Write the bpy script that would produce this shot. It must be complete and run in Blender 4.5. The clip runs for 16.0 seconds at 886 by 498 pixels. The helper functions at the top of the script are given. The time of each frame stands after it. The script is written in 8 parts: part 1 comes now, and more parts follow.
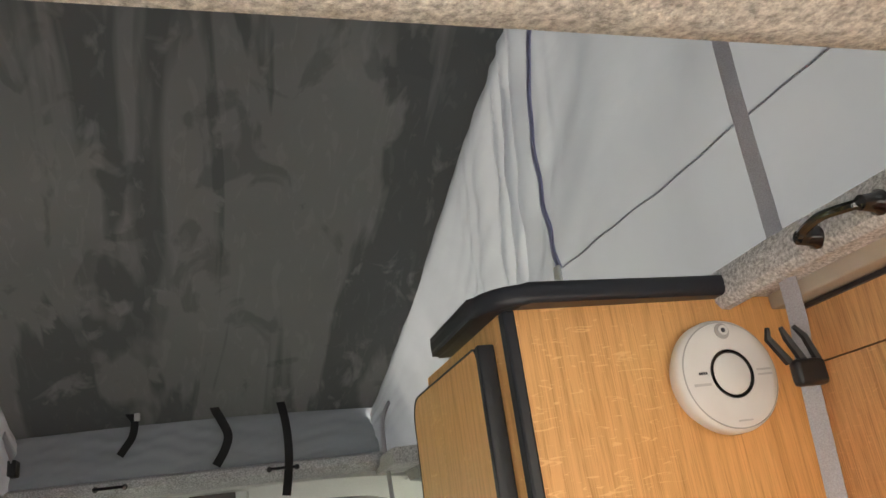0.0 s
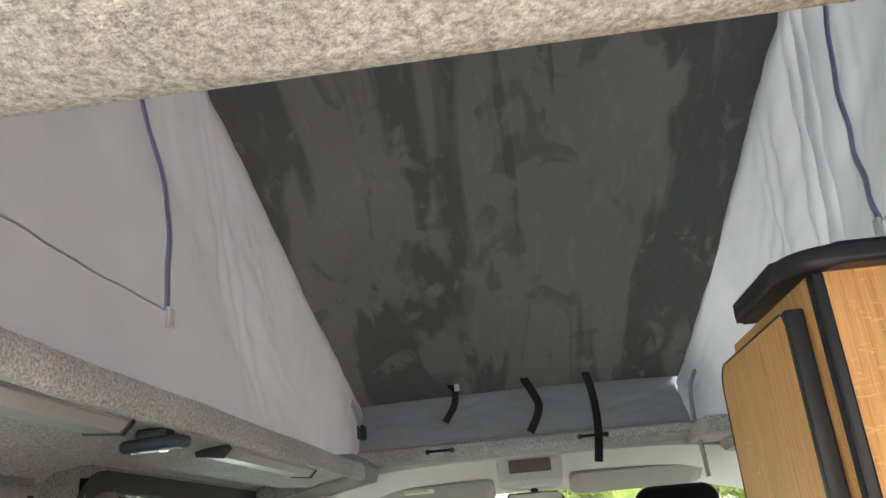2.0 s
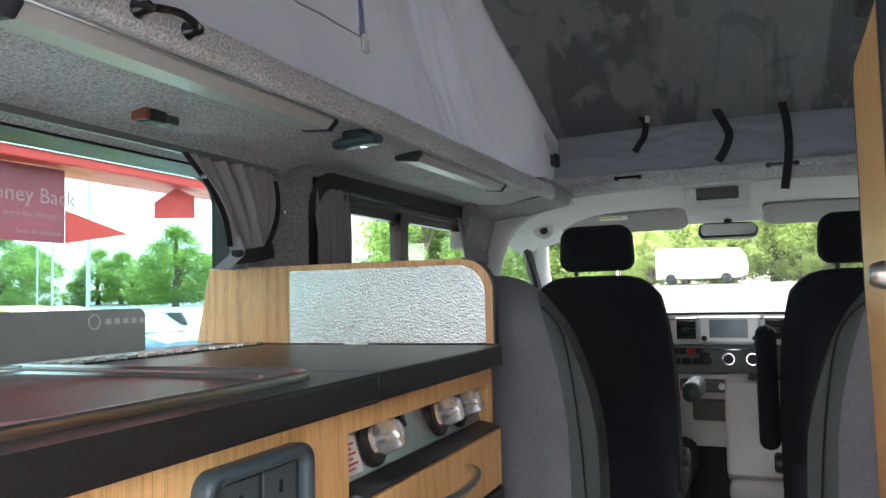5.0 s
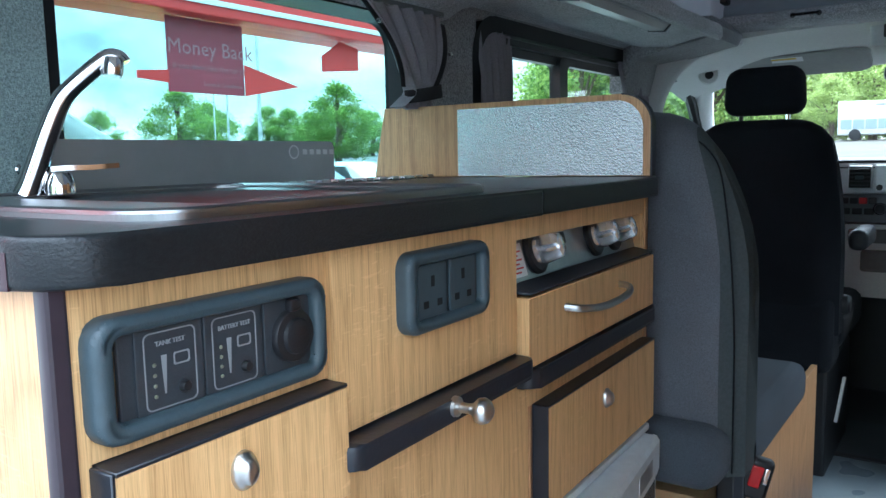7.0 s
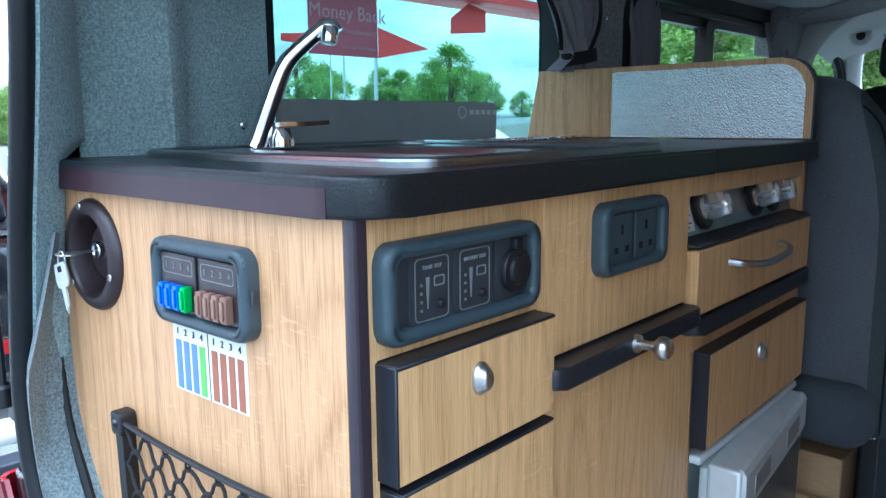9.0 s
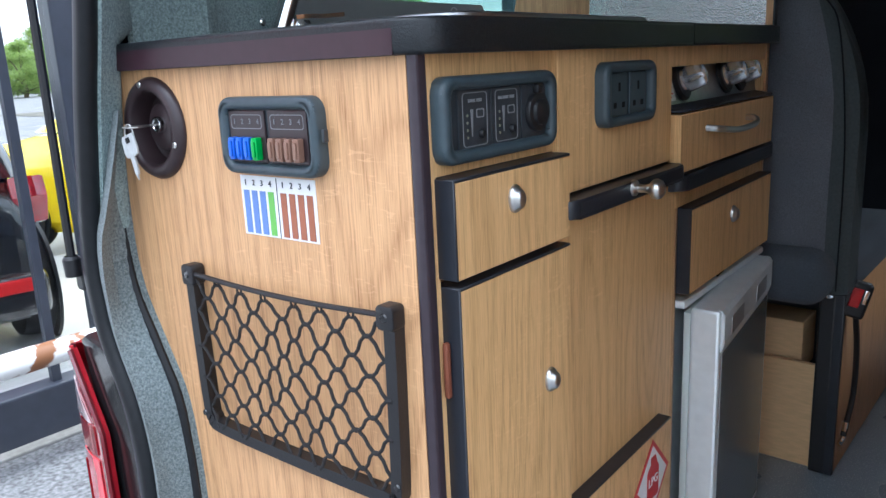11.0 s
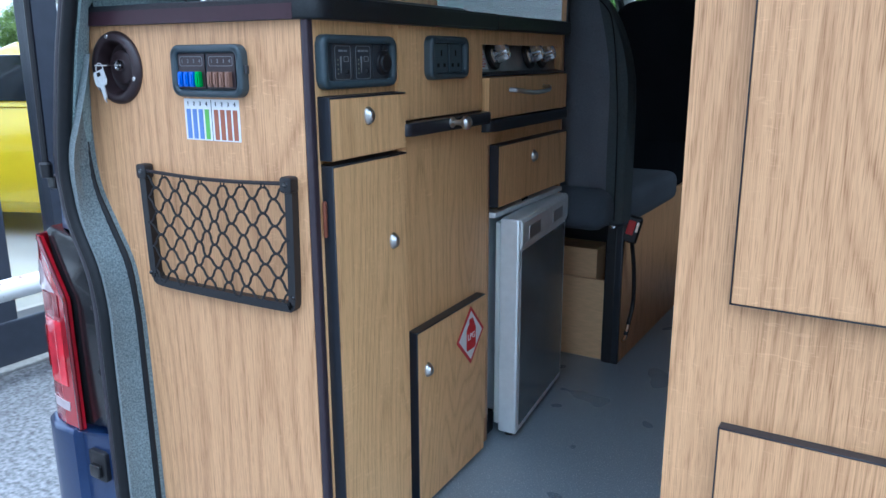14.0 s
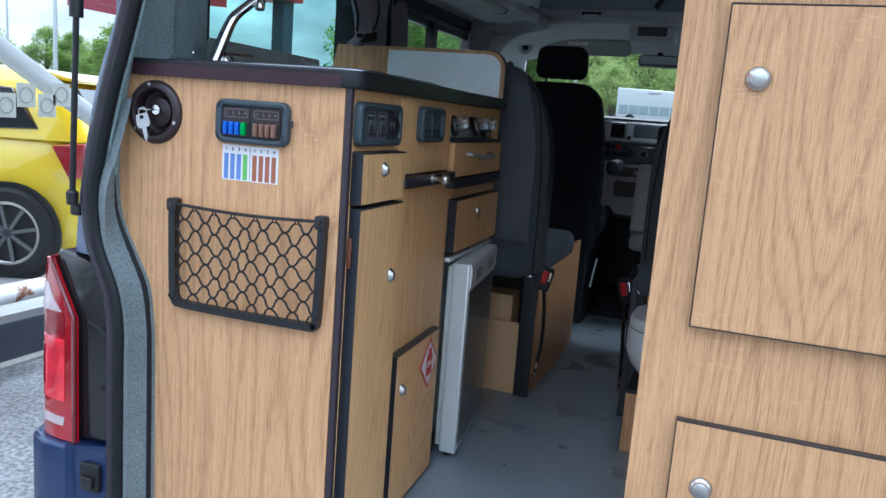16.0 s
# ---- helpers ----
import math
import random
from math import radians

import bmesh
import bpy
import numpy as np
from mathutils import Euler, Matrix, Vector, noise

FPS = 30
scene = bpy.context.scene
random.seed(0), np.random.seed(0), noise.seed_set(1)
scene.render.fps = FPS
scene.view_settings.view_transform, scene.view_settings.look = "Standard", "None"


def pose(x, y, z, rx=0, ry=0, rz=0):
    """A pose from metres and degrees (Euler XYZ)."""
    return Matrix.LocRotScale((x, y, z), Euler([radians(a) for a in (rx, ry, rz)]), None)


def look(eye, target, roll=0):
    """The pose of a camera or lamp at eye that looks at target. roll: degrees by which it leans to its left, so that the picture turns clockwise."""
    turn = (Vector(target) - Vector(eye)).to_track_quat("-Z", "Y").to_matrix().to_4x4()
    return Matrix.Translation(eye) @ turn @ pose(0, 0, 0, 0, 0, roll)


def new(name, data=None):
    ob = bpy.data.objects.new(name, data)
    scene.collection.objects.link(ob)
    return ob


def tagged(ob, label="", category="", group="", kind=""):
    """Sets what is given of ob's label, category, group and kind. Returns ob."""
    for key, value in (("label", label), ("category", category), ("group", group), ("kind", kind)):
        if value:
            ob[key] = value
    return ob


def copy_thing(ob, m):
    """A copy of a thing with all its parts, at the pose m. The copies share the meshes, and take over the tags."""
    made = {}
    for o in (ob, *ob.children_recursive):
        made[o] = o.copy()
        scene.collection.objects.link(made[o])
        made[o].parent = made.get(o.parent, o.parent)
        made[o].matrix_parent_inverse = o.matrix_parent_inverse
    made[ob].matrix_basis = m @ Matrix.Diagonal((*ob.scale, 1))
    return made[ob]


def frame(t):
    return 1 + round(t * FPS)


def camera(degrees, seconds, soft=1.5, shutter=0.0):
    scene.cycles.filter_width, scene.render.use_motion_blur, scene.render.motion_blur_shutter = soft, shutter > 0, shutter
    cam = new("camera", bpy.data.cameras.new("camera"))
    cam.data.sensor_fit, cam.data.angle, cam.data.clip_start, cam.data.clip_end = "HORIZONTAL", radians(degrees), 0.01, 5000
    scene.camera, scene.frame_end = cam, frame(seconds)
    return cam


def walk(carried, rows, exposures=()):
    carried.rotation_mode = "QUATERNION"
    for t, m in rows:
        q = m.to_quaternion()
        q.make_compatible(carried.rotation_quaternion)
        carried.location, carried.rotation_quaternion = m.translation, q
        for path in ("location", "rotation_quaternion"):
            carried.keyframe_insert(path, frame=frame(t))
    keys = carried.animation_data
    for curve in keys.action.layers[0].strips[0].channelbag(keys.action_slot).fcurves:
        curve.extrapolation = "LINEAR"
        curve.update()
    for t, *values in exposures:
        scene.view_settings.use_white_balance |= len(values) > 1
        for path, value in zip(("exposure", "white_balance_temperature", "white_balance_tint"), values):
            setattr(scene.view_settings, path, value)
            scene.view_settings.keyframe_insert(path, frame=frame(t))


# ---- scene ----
cam = camera(60.0, 16.0)
PATH = [
    (0, (-0.063, 0.073, 1.129), (0.517, 1.849, 1.819), -8.2),
    (0.5, (-0.031, 0.068, 1.132), (0.332, 1.876, 1.906), -7.8),
    (1, (-0.039, 0.07, 1.129), (0.12, 1.903, 1.912), -6.8),
    (1.5, (-0.062, 0.06, 1.128), (-0.085, 1.911, 1.884), -5.7),
    (2, (-0.071, 0.029, 1.12), (-0.233, 1.894, 1.824), -4.9),
    (2.5, (-0.079, -0.032, 1.103), (-0.348, 1.843, 1.746), -4.2),
    (3, (-0.049, -0.117, 1.08), (-0.362, 1.778, 1.639), -3.5),
    (3.5, (0.018, -0.14, 1.077), (-0.405, 1.752, 1.566), -3.2),
    (4, (0.091, -0.134, 1.058), (-0.516, 1.729, 1.459), -2.5),
    (4.4, (0.111, -0.139, 1.038), (-0.601, 1.703, 1.353), -1.6),
    (4.5, (0.104, -0.131, 1.035), (-0.62, 1.712, 1.311), -1.8),
    (5, (0.085, -0.106, 0.998), (-0.71, 1.725, 1.124), -1.3),
    (5.2, (0.083, -0.093, 0.987), (-0.736, 1.73, 1.058), -1.3),
    (7.3, (0.123, -0.228, 0.962), (-1.066, 1.359, 0.702), -1.0),
    (7.5, (0.121, -0.248, 0.964), (-1.095, 1.317, 0.693), -0.9),
    (8, (0.119, -0.28, 0.966), (-1.158, 1.231, 0.671), -0.6),
    (8.5, (0.113, -0.299, 0.965), (-1.217, 1.162, 0.651), -0.4),
    (8.7, (0.109, -0.309, 0.963), (-1.24, 1.132, 0.645), -0.4),
    (10.8, (0.133, -0.442, 0.906), (-1.16, 1.017, 0.461), -2.6),
    (11, (0.143, -0.47, 0.887), (-1.118, 1.01, 0.417), -2.7),
    (11.5, (0.177, -0.509, 0.857), (-0.998, 1.016, 0.314), -2.6),
    (12, (0.207, -0.524, 0.825), (-0.916, 1.025, 0.242), -2.3),
    (12.5, (0.244, -0.576, 0.805), (-0.853, 0.988, 0.212), -1.7),
    (13, (0.329, -0.656, 0.817), (-0.757, 0.924, 0.248), -1.3),
    (13.5, (0.425, -0.745, 0.838), (-0.635, 0.866, 0.309), -0.8),
    (14, (0.432, -0.823, 0.844), (-0.571, 0.838, 0.359), -0.3),
    (14.5, (0.366, -0.985, 0.838), (-0.546, 0.74, 0.4), 0.7),
    (15, (0.297, -1.111, 0.854), (-0.506, 0.678, 0.463), 2.0),
    (15.5, (0.298, -1.125, 0.862), (-0.423, 0.707, 0.508), 3.3),
    (16, (0.313, -1.151, 0.857), (-0.354, 0.705, 0.524), 4.4),
]
EXPOSURES = [(0, 3.5, 8000, 10), (0.5, 3.55, 6900, 8), (1.5, 3.7, 7600, 8), (2.5, 3.58, 7500, 8), (3, 3.42, 7100, 8), (4, 3.28, 6700, 8), (5.2, 3.2, 6500, 9), (7.3, 2.5, 5200, 1), (8.7, 2.18, 4900, 0), (10.8, 1.76, 5750, 8), (12.3, 1.82, 4950, 4), (13.5, 1.46, 4900, 4), (15, 1.36, 5150, 3), (15.5, 1.31, 5750, 6), (16, 1.31, 5300, 5)]
walk(cam, [(t, look(eye, target, roll)) for t, eye, target, roll in PATH], EXPOSURES)

# ---- daylight: a bright, thinly clouded sky and a soft sun from ahead of the van, to its right ----
SUN_EL, SUN_AZ = radians(56), radians(12)
world = bpy.data.worlds.new("sky")
scene.world = world
world.use_nodes = True
wn, wl = world.node_tree.nodes, world.node_tree.links
sky = wn.new("ShaderNodeTexSky")
sky.sky_type, sky.sun_disc = "NISHITA", False
sky.sun_elevation, sky.sun_rotation = SUN_EL, SUN_AZ
sky.air_density, sky.dust_density = 1.0, 2.0
# clouds: a soft white layer broken by noise
tc = wn.new("ShaderNodeTexCoord")
cn = wn.new("ShaderNodeTexNoise")
cn.inputs["Scale"].default_value, cn.inputs["Detail"].default_value = 2.2, 6.0
cm = wn.new("ShaderNodeMapping")
cm.inputs["Scale"].default_value = (1.0, 1.0, 2.6)
cr = wn.new("ShaderNodeValToRGB")
cr.color_ramp.elements[0].position, cr.color_ramp.elements[1].position = 0.38, 0.60
cr.color_ramp.elements[0].color = (0.25, 0.25, 0.25, 1)
mixc = wn.new("ShaderNodeMixRGB")
mixc.inputs["Color2"].default_value = (13.0, 13.3, 13.8, 1)
bg = wn["Background"]
bg.inputs["Strength"].default_value = 0.15
wl.new(tc.outputs["Generated"], cm.inputs["Vector"])
wl.new(cm.outputs[0], cn.inputs["Vector"])
wl.new(cn.outputs["Fac"], cr.inputs["Fac"])
wl.new(cr.outputs["Color"], mixc.inputs["Fac"])
wl.new(sky.outputs[0], mixc.inputs["Color1"])
# an overcast sky is brightest overhead
sx_ = wn.new("ShaderNodeSeparateXYZ")
wl.new(tc.outputs["Generated"], sx_.inputs[0])
ov = wn.new("ShaderNodeMapRange")
ov.inputs["To Min"].default_value, ov.inputs["To Max"].default_value = 0.36, 1.25
wl.new(sx_.outputs["Z"], ov.inputs["Value"])
# grey undersides in the cloud
c2 = wn.new("ShaderNodeTexNoise")
c2.inputs["Scale"].default_value, c2.inputs["Detail"].default_value = 5.0, 7.0
wl.new(cm.outputs[0], c2.inputs["Vector"])
r2 = wn.new("ShaderNodeMapRange")
r2.inputs["From Min"].default_value, r2.inputs["From Max"].default_value = 0.35, 0.65
r2.inputs["To Min"].default_value, r2.inputs["To Max"].default_value = 0.45, 1.2
wl.new(c2.outputs["Fac"], r2.inputs["Value"])
mm = wn.new("ShaderNodeMath")
mm.operation = "MULTIPLY"
wl.new(ov.outputs[0], mm.inputs[0])
wl.new(r2.outputs[0], mm.inputs[1])
vs_ = wn.new("ShaderNodeVectorMath")
vs_.operation = "SCALE"
wl.new(mixc.outputs[0], vs_.inputs[0])
wl.new(mm.outputs[0], vs_.inputs["Scale"])
wl.new(vs_.outputs[0], bg.inputs["Color"])
sun = new("sun", bpy.data.lights.new("sun", "SUN"))
sun.data.energy, sun.data.angle, sun.data.color = 1.3, radians(14), (1.0, 0.96, 0.9)
sun.matrix_world = look((0, 0, 0), (-math.sin(SUN_AZ) * math.cos(SUN_EL), -math.cos(SUN_AZ) * math.cos(SUN_EL), -math.sin(SUN_EL)))


# added area lamp, standing in for skylight at an unseen right-hand window
dl_ = new("window_fill", bpy.data.lights.new("window_fill", "AREA"))
dl_.data.shape, dl_.data.size, dl_.data.size_y = "RECTANGLE", 0.90, 0.40
dl_.data.energy, dl_.data.color, dl_.data.spread = 1.2, (0.95, 0.98, 1.0), radians(120)
dl_.matrix_world = look((0.80, 1.74, 1.02), (0.42, 1.70, 0.0))


# ---- materials ----
def mat(name, color, rough=0.5, metal=0.0, spec=0.5, vary=0.0, vscale=20.0, bump=0.0, bscale=200.0, coat=0.0, stretch=(1, 1, 1), detail=4.0, vary2=0.0, vscale2=3.0, sheen=0.0):
    """A principled surface with two scales of colour variation, roughness wear and a fine relief."""
    m = bpy.data.materials.new(name)
    m.use_nodes = True
    n, l = m.node_tree.nodes, m.node_tree.links
    b = n["Principled BSDF"]
    b.inputs["Base Color"].default_value = (*color, 1)
    b.inputs["Roughness"].default_value, b.inputs["Metallic"].default_value = rough, metal
    b.inputs["Specular IOR Level"].default_value = spec
    b.inputs["Coat Weight"].default_value = coat
    b.inputs["Sheen Weight"].default_value = sheen
    geo = n.new("ShaderNodeNewGeometry")
    mp = n.new("ShaderNodeMapping")
    mp.inputs["Scale"].default_value = stretch
    l.new(geo.outputs["Position"], mp.inputs["Vector"])
    if vary or vary2:
        a = n.new("ShaderNodeTexNoise")
        a.inputs["Scale"].default_value, a.inputs["Detail"].default_value = vscale, detail
        c = n.new("ShaderNodeTexNoise")
        c.inputs["Scale"].default_value, c.inputs["Detail"].default_value = vscale2, 3.0
        l.new(mp.outputs[0], a.inputs["Vector"])
        l.new(mp.outputs[0], c.inputs["Vector"])
        ra = n.new("ShaderNodeMapRange")
        ra.inputs["From Min"].default_value, ra.inputs["From Max"].default_value = 0.3, 0.7
        ra.inputs["To Min"].default_value, ra.inputs["To Max"].default_value = 1 - vary, 1 + vary
        rc = n.new("ShaderNodeMapRange")
        rc.inputs["From Min"].default_value, rc.inputs["From Max"].default_value = 0.3, 0.7
        rc.inputs["To Min"].default_value, rc.inputs["To Max"].default_value = 1 - vary2, 1 + vary2
        l.new(a.outputs["Fac"], ra.inputs["Value"])
        l.new(c.outputs["Fac"], rc.inputs["Value"])
        mu = n.new("ShaderNodeMath")
        mu.operation = "MULTIPLY"
        l.new(ra.outputs[0], mu.inputs[0])
        l.new(rc.outputs[0], mu.inputs[1])
        vm = n.new("ShaderNodeVectorMath")
        vm.operation = "SCALE"
        vm.inputs[0].default_value = color
        l.new(mu.outputs[0], vm.inputs["Scale"])
        l.new(vm.outputs[0], b.inputs["Base Color"])
    if bump:
        t = n.new("ShaderNodeTexNoise")
        t.inputs["Scale"].default_value, t.inputs["Detail"].default_value = bscale, 3.0
        l.new(mp.outputs[0], t.inputs["Vector"])
        bp = n.new("ShaderNodeBump")
        bp.inputs["Strength"].default_value, bp.inputs["Distance"].default_value = bump, 0.002
        l.new(t.outputs["Fac"], bp.inputs["Height"])
        l.new(bp.outputs[0], b.inputs["Normal"])
    return m


def oak(name, base, dark, seed, scale=1.0, flecks=0.28):
    """Oak laminate: upright cathedral figure, fine dark pores and a few pale flecks."""
    m = bpy.data.materials.new(name)
    m.use_nodes = True
    n, l = m.node_tree.nodes, m.node_tree.links
    b = n["Principled BSDF"]
    geo = n.new("ShaderNodeNewGeometry")
    oi = n.new("ShaderNodeObjectInfo")
    off = n.new("ShaderNodeVectorMath")
    off.operation = "MULTIPLY_ADD"
    l.new(oi.outputs["Random"], off.inputs[0])
    off.inputs[1].default_value = (7.3, 5.1, 9.7)
    l.new(geo.outputs["Position"], off.inputs[2])

    def noise_of(sx, sz, detail, dist, lo, hi, shift=0.0):
        """Noise stretched along z, cut to lo..hi."""
        mp = n.new("ShaderNodeMapping")
        mp.inputs["Location"].default_value = (seed + shift, seed * 1.7 + shift, seed * 0.3)
        mp.inputs["Scale"].default_value = (sx * scale, sx * scale, sz * scale)
        l.new(off.outputs[0], mp.inputs["Vector"])
        t = n.new("ShaderNodeTexNoise")
        t.inputs["Scale"].default_value, t.inputs["Detail"].default_value, t.inputs["Distortion"].default_value = 1.0, detail, dist
        l.new(mp.outputs[0], t.inputs["Vector"])
        r = n.new("ShaderNodeMapRange")
        r.inputs["From Min"].default_value, r.inputs["From Max"].default_value = lo, hi
        l.new(t.outputs["Fac"], r.inputs["Value"])
        return r.outputs[0]

    def calc(op, a, c):
        k = n.new("ShaderNodeMath")
        k.operation = op
        for i, v in enumerate((a, c)):
            if isinstance(v, (int, float)):
                k.inputs[i].default_value = v
            else:
                l.new(v, k.inputs[i])
        return k.outputs[0]

    figure = noise_of(3.6, 0.34, 2.0, 0.25, 0.0, 1.0)
    tooth = noise_of(300.0, 12.0, 2.0, 0.0, 0.3, 0.7, 2.0)
    rings = calc("POWER", calc("PINGPONG", calc("ADD", calc("MULTIPLY", figure, 80.0), calc("MULTIPLY", tooth, 0.35)), 1.0), 3.0)
    tone = noise_of(9.0, 0.5, 2.0, 0.3, 0.3, 0.7, 3.0)
    lines = noise_of(760.0, 4.5, 2.0, 0.0, 0.36, 0.68, 8.0)
    pores = noise_of(950.0, 30.0, 1.0, 0.0, 0.53, 0.68, 5.0)
    grain = calc("ADD", calc("MULTIPLY", pores, 0.5), calc("MULTIPLY", lines, 0.5))
    depth = calc("ADD", calc("ADD", calc("MULTIPLY", rings, 0.30), calc("MULTIPLY", grain, 0.66)), calc("MULTIPLY", tone, 0.06))
    mix1 = n.new("ShaderNodeMixRGB")
    mix1.inputs["Color1"].default_value, mix1.inputs["Color2"].default_value = (*base, 1), (*dark, 1)
    l.new(depth, mix1.inputs["Fac"])
    # pale medullary flecks, short and slanting
    fleck = calc("MULTIPLY", noise_of(38.0, 210.0, 1.0, 1.6, 0.63, 0.70, 11.0), noise_of(5.0, 3.0, 2.0, 0.3, 0.48, 0.56, 17.0))
    mix2 = n.new("ShaderNodeMixRGB")
    mix2.inputs["Color2"].default_value = (min(1, base[0] * 1.2), min(1, base[1] * 1.25), min(1, base[2] * 1.35), 1)
    l.new(calc("MULTIPLY", fleck, flecks), mix2.inputs["Fac"])
    l.new(mix1.outputs[0], mix2.inputs["Color1"])
    l.new(mix2.outputs[0], b.inputs["Base Color"])
    b.inputs["Roughness"].default_value = 0.42
    b.inputs["Specular IOR Level"].default_value = 0.4
    bp = n.new("ShaderNodeBump")
    bp.invert = True
    bp.inputs["Strength"].default_value, bp.inputs["Distance"].default_value = 0.15, 0.001
    l.new(grain, bp.inputs["Height"])
    l.new(bp.outputs[0], b.inputs["Normal"])
    return m


def speckle(name, lo, hi, scale, rough=0.95, bump=0.6, broad=0.12, sheen=0.2, bscale=600):
    """Felt or carpet: fibres of two greys mixed at fine scale."""
    m = bpy.data.materials.new(name)
    m.use_nodes = True
    n, l = m.node_tree.nodes, m.node_tree.links
    b = n["Principled BSDF"]
    b.inputs["Roughness"].default_value, b.inputs["Specular IOR Level"].default_value, b.inputs["Sheen Weight"].default_value = rough, 0.15, sheen
    geo = n.new("ShaderNodeNewGeometry")
    t = n.new("ShaderNodeTexNoise")
    t.inputs["Scale"].default_value, t.inputs["Detail"].default_value, t.inputs["Roughness"].default_value = scale, 5.0, 0.7
    l.new(geo.outputs["Position"], t.inputs["Vector"])
    r = n.new("ShaderNodeValToRGB")
    r.color_ramp.elements[0].position, r.color_ramp.elements[1].position = 0.36, 0.64
    r.color_ramp.elements[0].color, r.color_ramp.elements[1].color = (*lo, 1), (*hi, 1)
    l.new(t.outputs["Fac"], r.inputs["Fac"])
    u = n.new("ShaderNodeTexNoise")
    u.inputs["Scale"].default_value, u.inputs["Detail"].default_value = 9.0, 3.0
    l.new(geo.outputs["Position"], u.inputs["Vector"])
    ur = n.new("ShaderNodeMapRange")
    ur.inputs["From Min"].default_value, ur.inputs["From Max"].default_value = 0.3, 0.7
    ur.inputs["To Min"].default_value, ur.inputs["To Max"].default_value = 1 - broad, 1 + broad
    l.new(u.outputs["Fac"], ur.inputs["Value"])
    v = n.new("ShaderNodeVectorMath")
    v.operation = "SCALE"
    l.new(r.outputs["Color"], v.inputs[0])
    l.new(ur.outputs[0], v.inputs["Scale"])
    l.new(v.outputs[0], b.inputs["Base Color"])
    w = n.new("ShaderNodeTexNoise")
    w.inputs["Scale"].default_value, w.inputs["Detail"].default_value = bscale, 2.0
    l.new(geo.outputs["Position"], w.inputs["Vector"])
    bp = n.new("ShaderNodeBump")
    bp.inputs["Strength"].default_value, bp.inputs["Distance"].default_value = bump, 0.002
    l.new(w.outputs["Fac"], bp.inputs["Height"])
    l.new(bp.outputs[0], b.inputs["Normal"])
    return m


def cloth(name, color, through_part=0.35, wrinkle=0.55):
    """Tent canvas that lets part of the daylight through, with soft folds and a weave."""
    m = bpy.data.materials.new(name)
    m.use_nodes = True
    n, l = m.node_tree.nodes, m.node_tree.links
    out = n["Material Output"]
    b = n["Principled BSDF"]
    b.inputs["Roughness"].default_value, b.inputs["Specular IOR Level"].default_value, b.inputs["Sheen Weight"].default_value = 0.9, 0.2, 0.15
    geo = n.new("ShaderNodeNewGeometry")
    t = n.new("ShaderNodeTexNoise")
    t.inputs["Scale"].default_value, t.inputs["Detail"].default_value, t.inputs["Distortion"].default_value = 4.0, 4.0, 0.4
    l.new(geo.outputs["Position"], t.inputs["Vector"])
    r = n.new("ShaderNodeMapRange")
    r.inputs["From Min"].default_value, r.inputs["From Max"].default_value = 0.3, 0.7
    r.inputs["To Min"].default_value, r.inputs["To Max"].default_value = 0.94, 1.05
    l.new(t.outputs["Fac"], r.inputs["Value"])
    v = n.new("ShaderNodeVectorMath")
    v.operation = "SCALE"
    v.inputs[0].default_value = color
    l.new(r.outputs[0], v.inputs["Scale"])
    l.new(v.outputs[0], b.inputs["Base Color"])
    tr = n.new("ShaderNodeBsdfTranslucent")
    l.new(v.outputs[0], tr.inputs["Color"])
    mx = n.new("ShaderNodeMixShader")
    mx.inputs[0].default_value = through_part
    l.new(b.outputs[0], mx.inputs[1])
    l.new(tr.outputs[0], mx.inputs[2])
    l.new(mx.outputs[0], out.inputs["Surface"])
    w = n.new("ShaderNodeTexNoise")
    w.inputs["Scale"].default_value, w.inputs["Detail"].default_value, w.inputs["Distortion"].default_value = 7.0, 3.0, 0.3
    l.new(geo.outputs["Position"], w.inputs["Vector"])
    bp = n.new("ShaderNodeBump")
    bp.inputs["Strength"].default_value, bp.inputs["Distance"].default_value = wrinkle, 0.01
    l.new(w.outputs["Fac"], bp.inputs["Height"])
    l.new(bp.outputs[0], b.inputs["Normal"])
    l.new(bp.outputs[0], tr.inputs["Normal"])
    return m


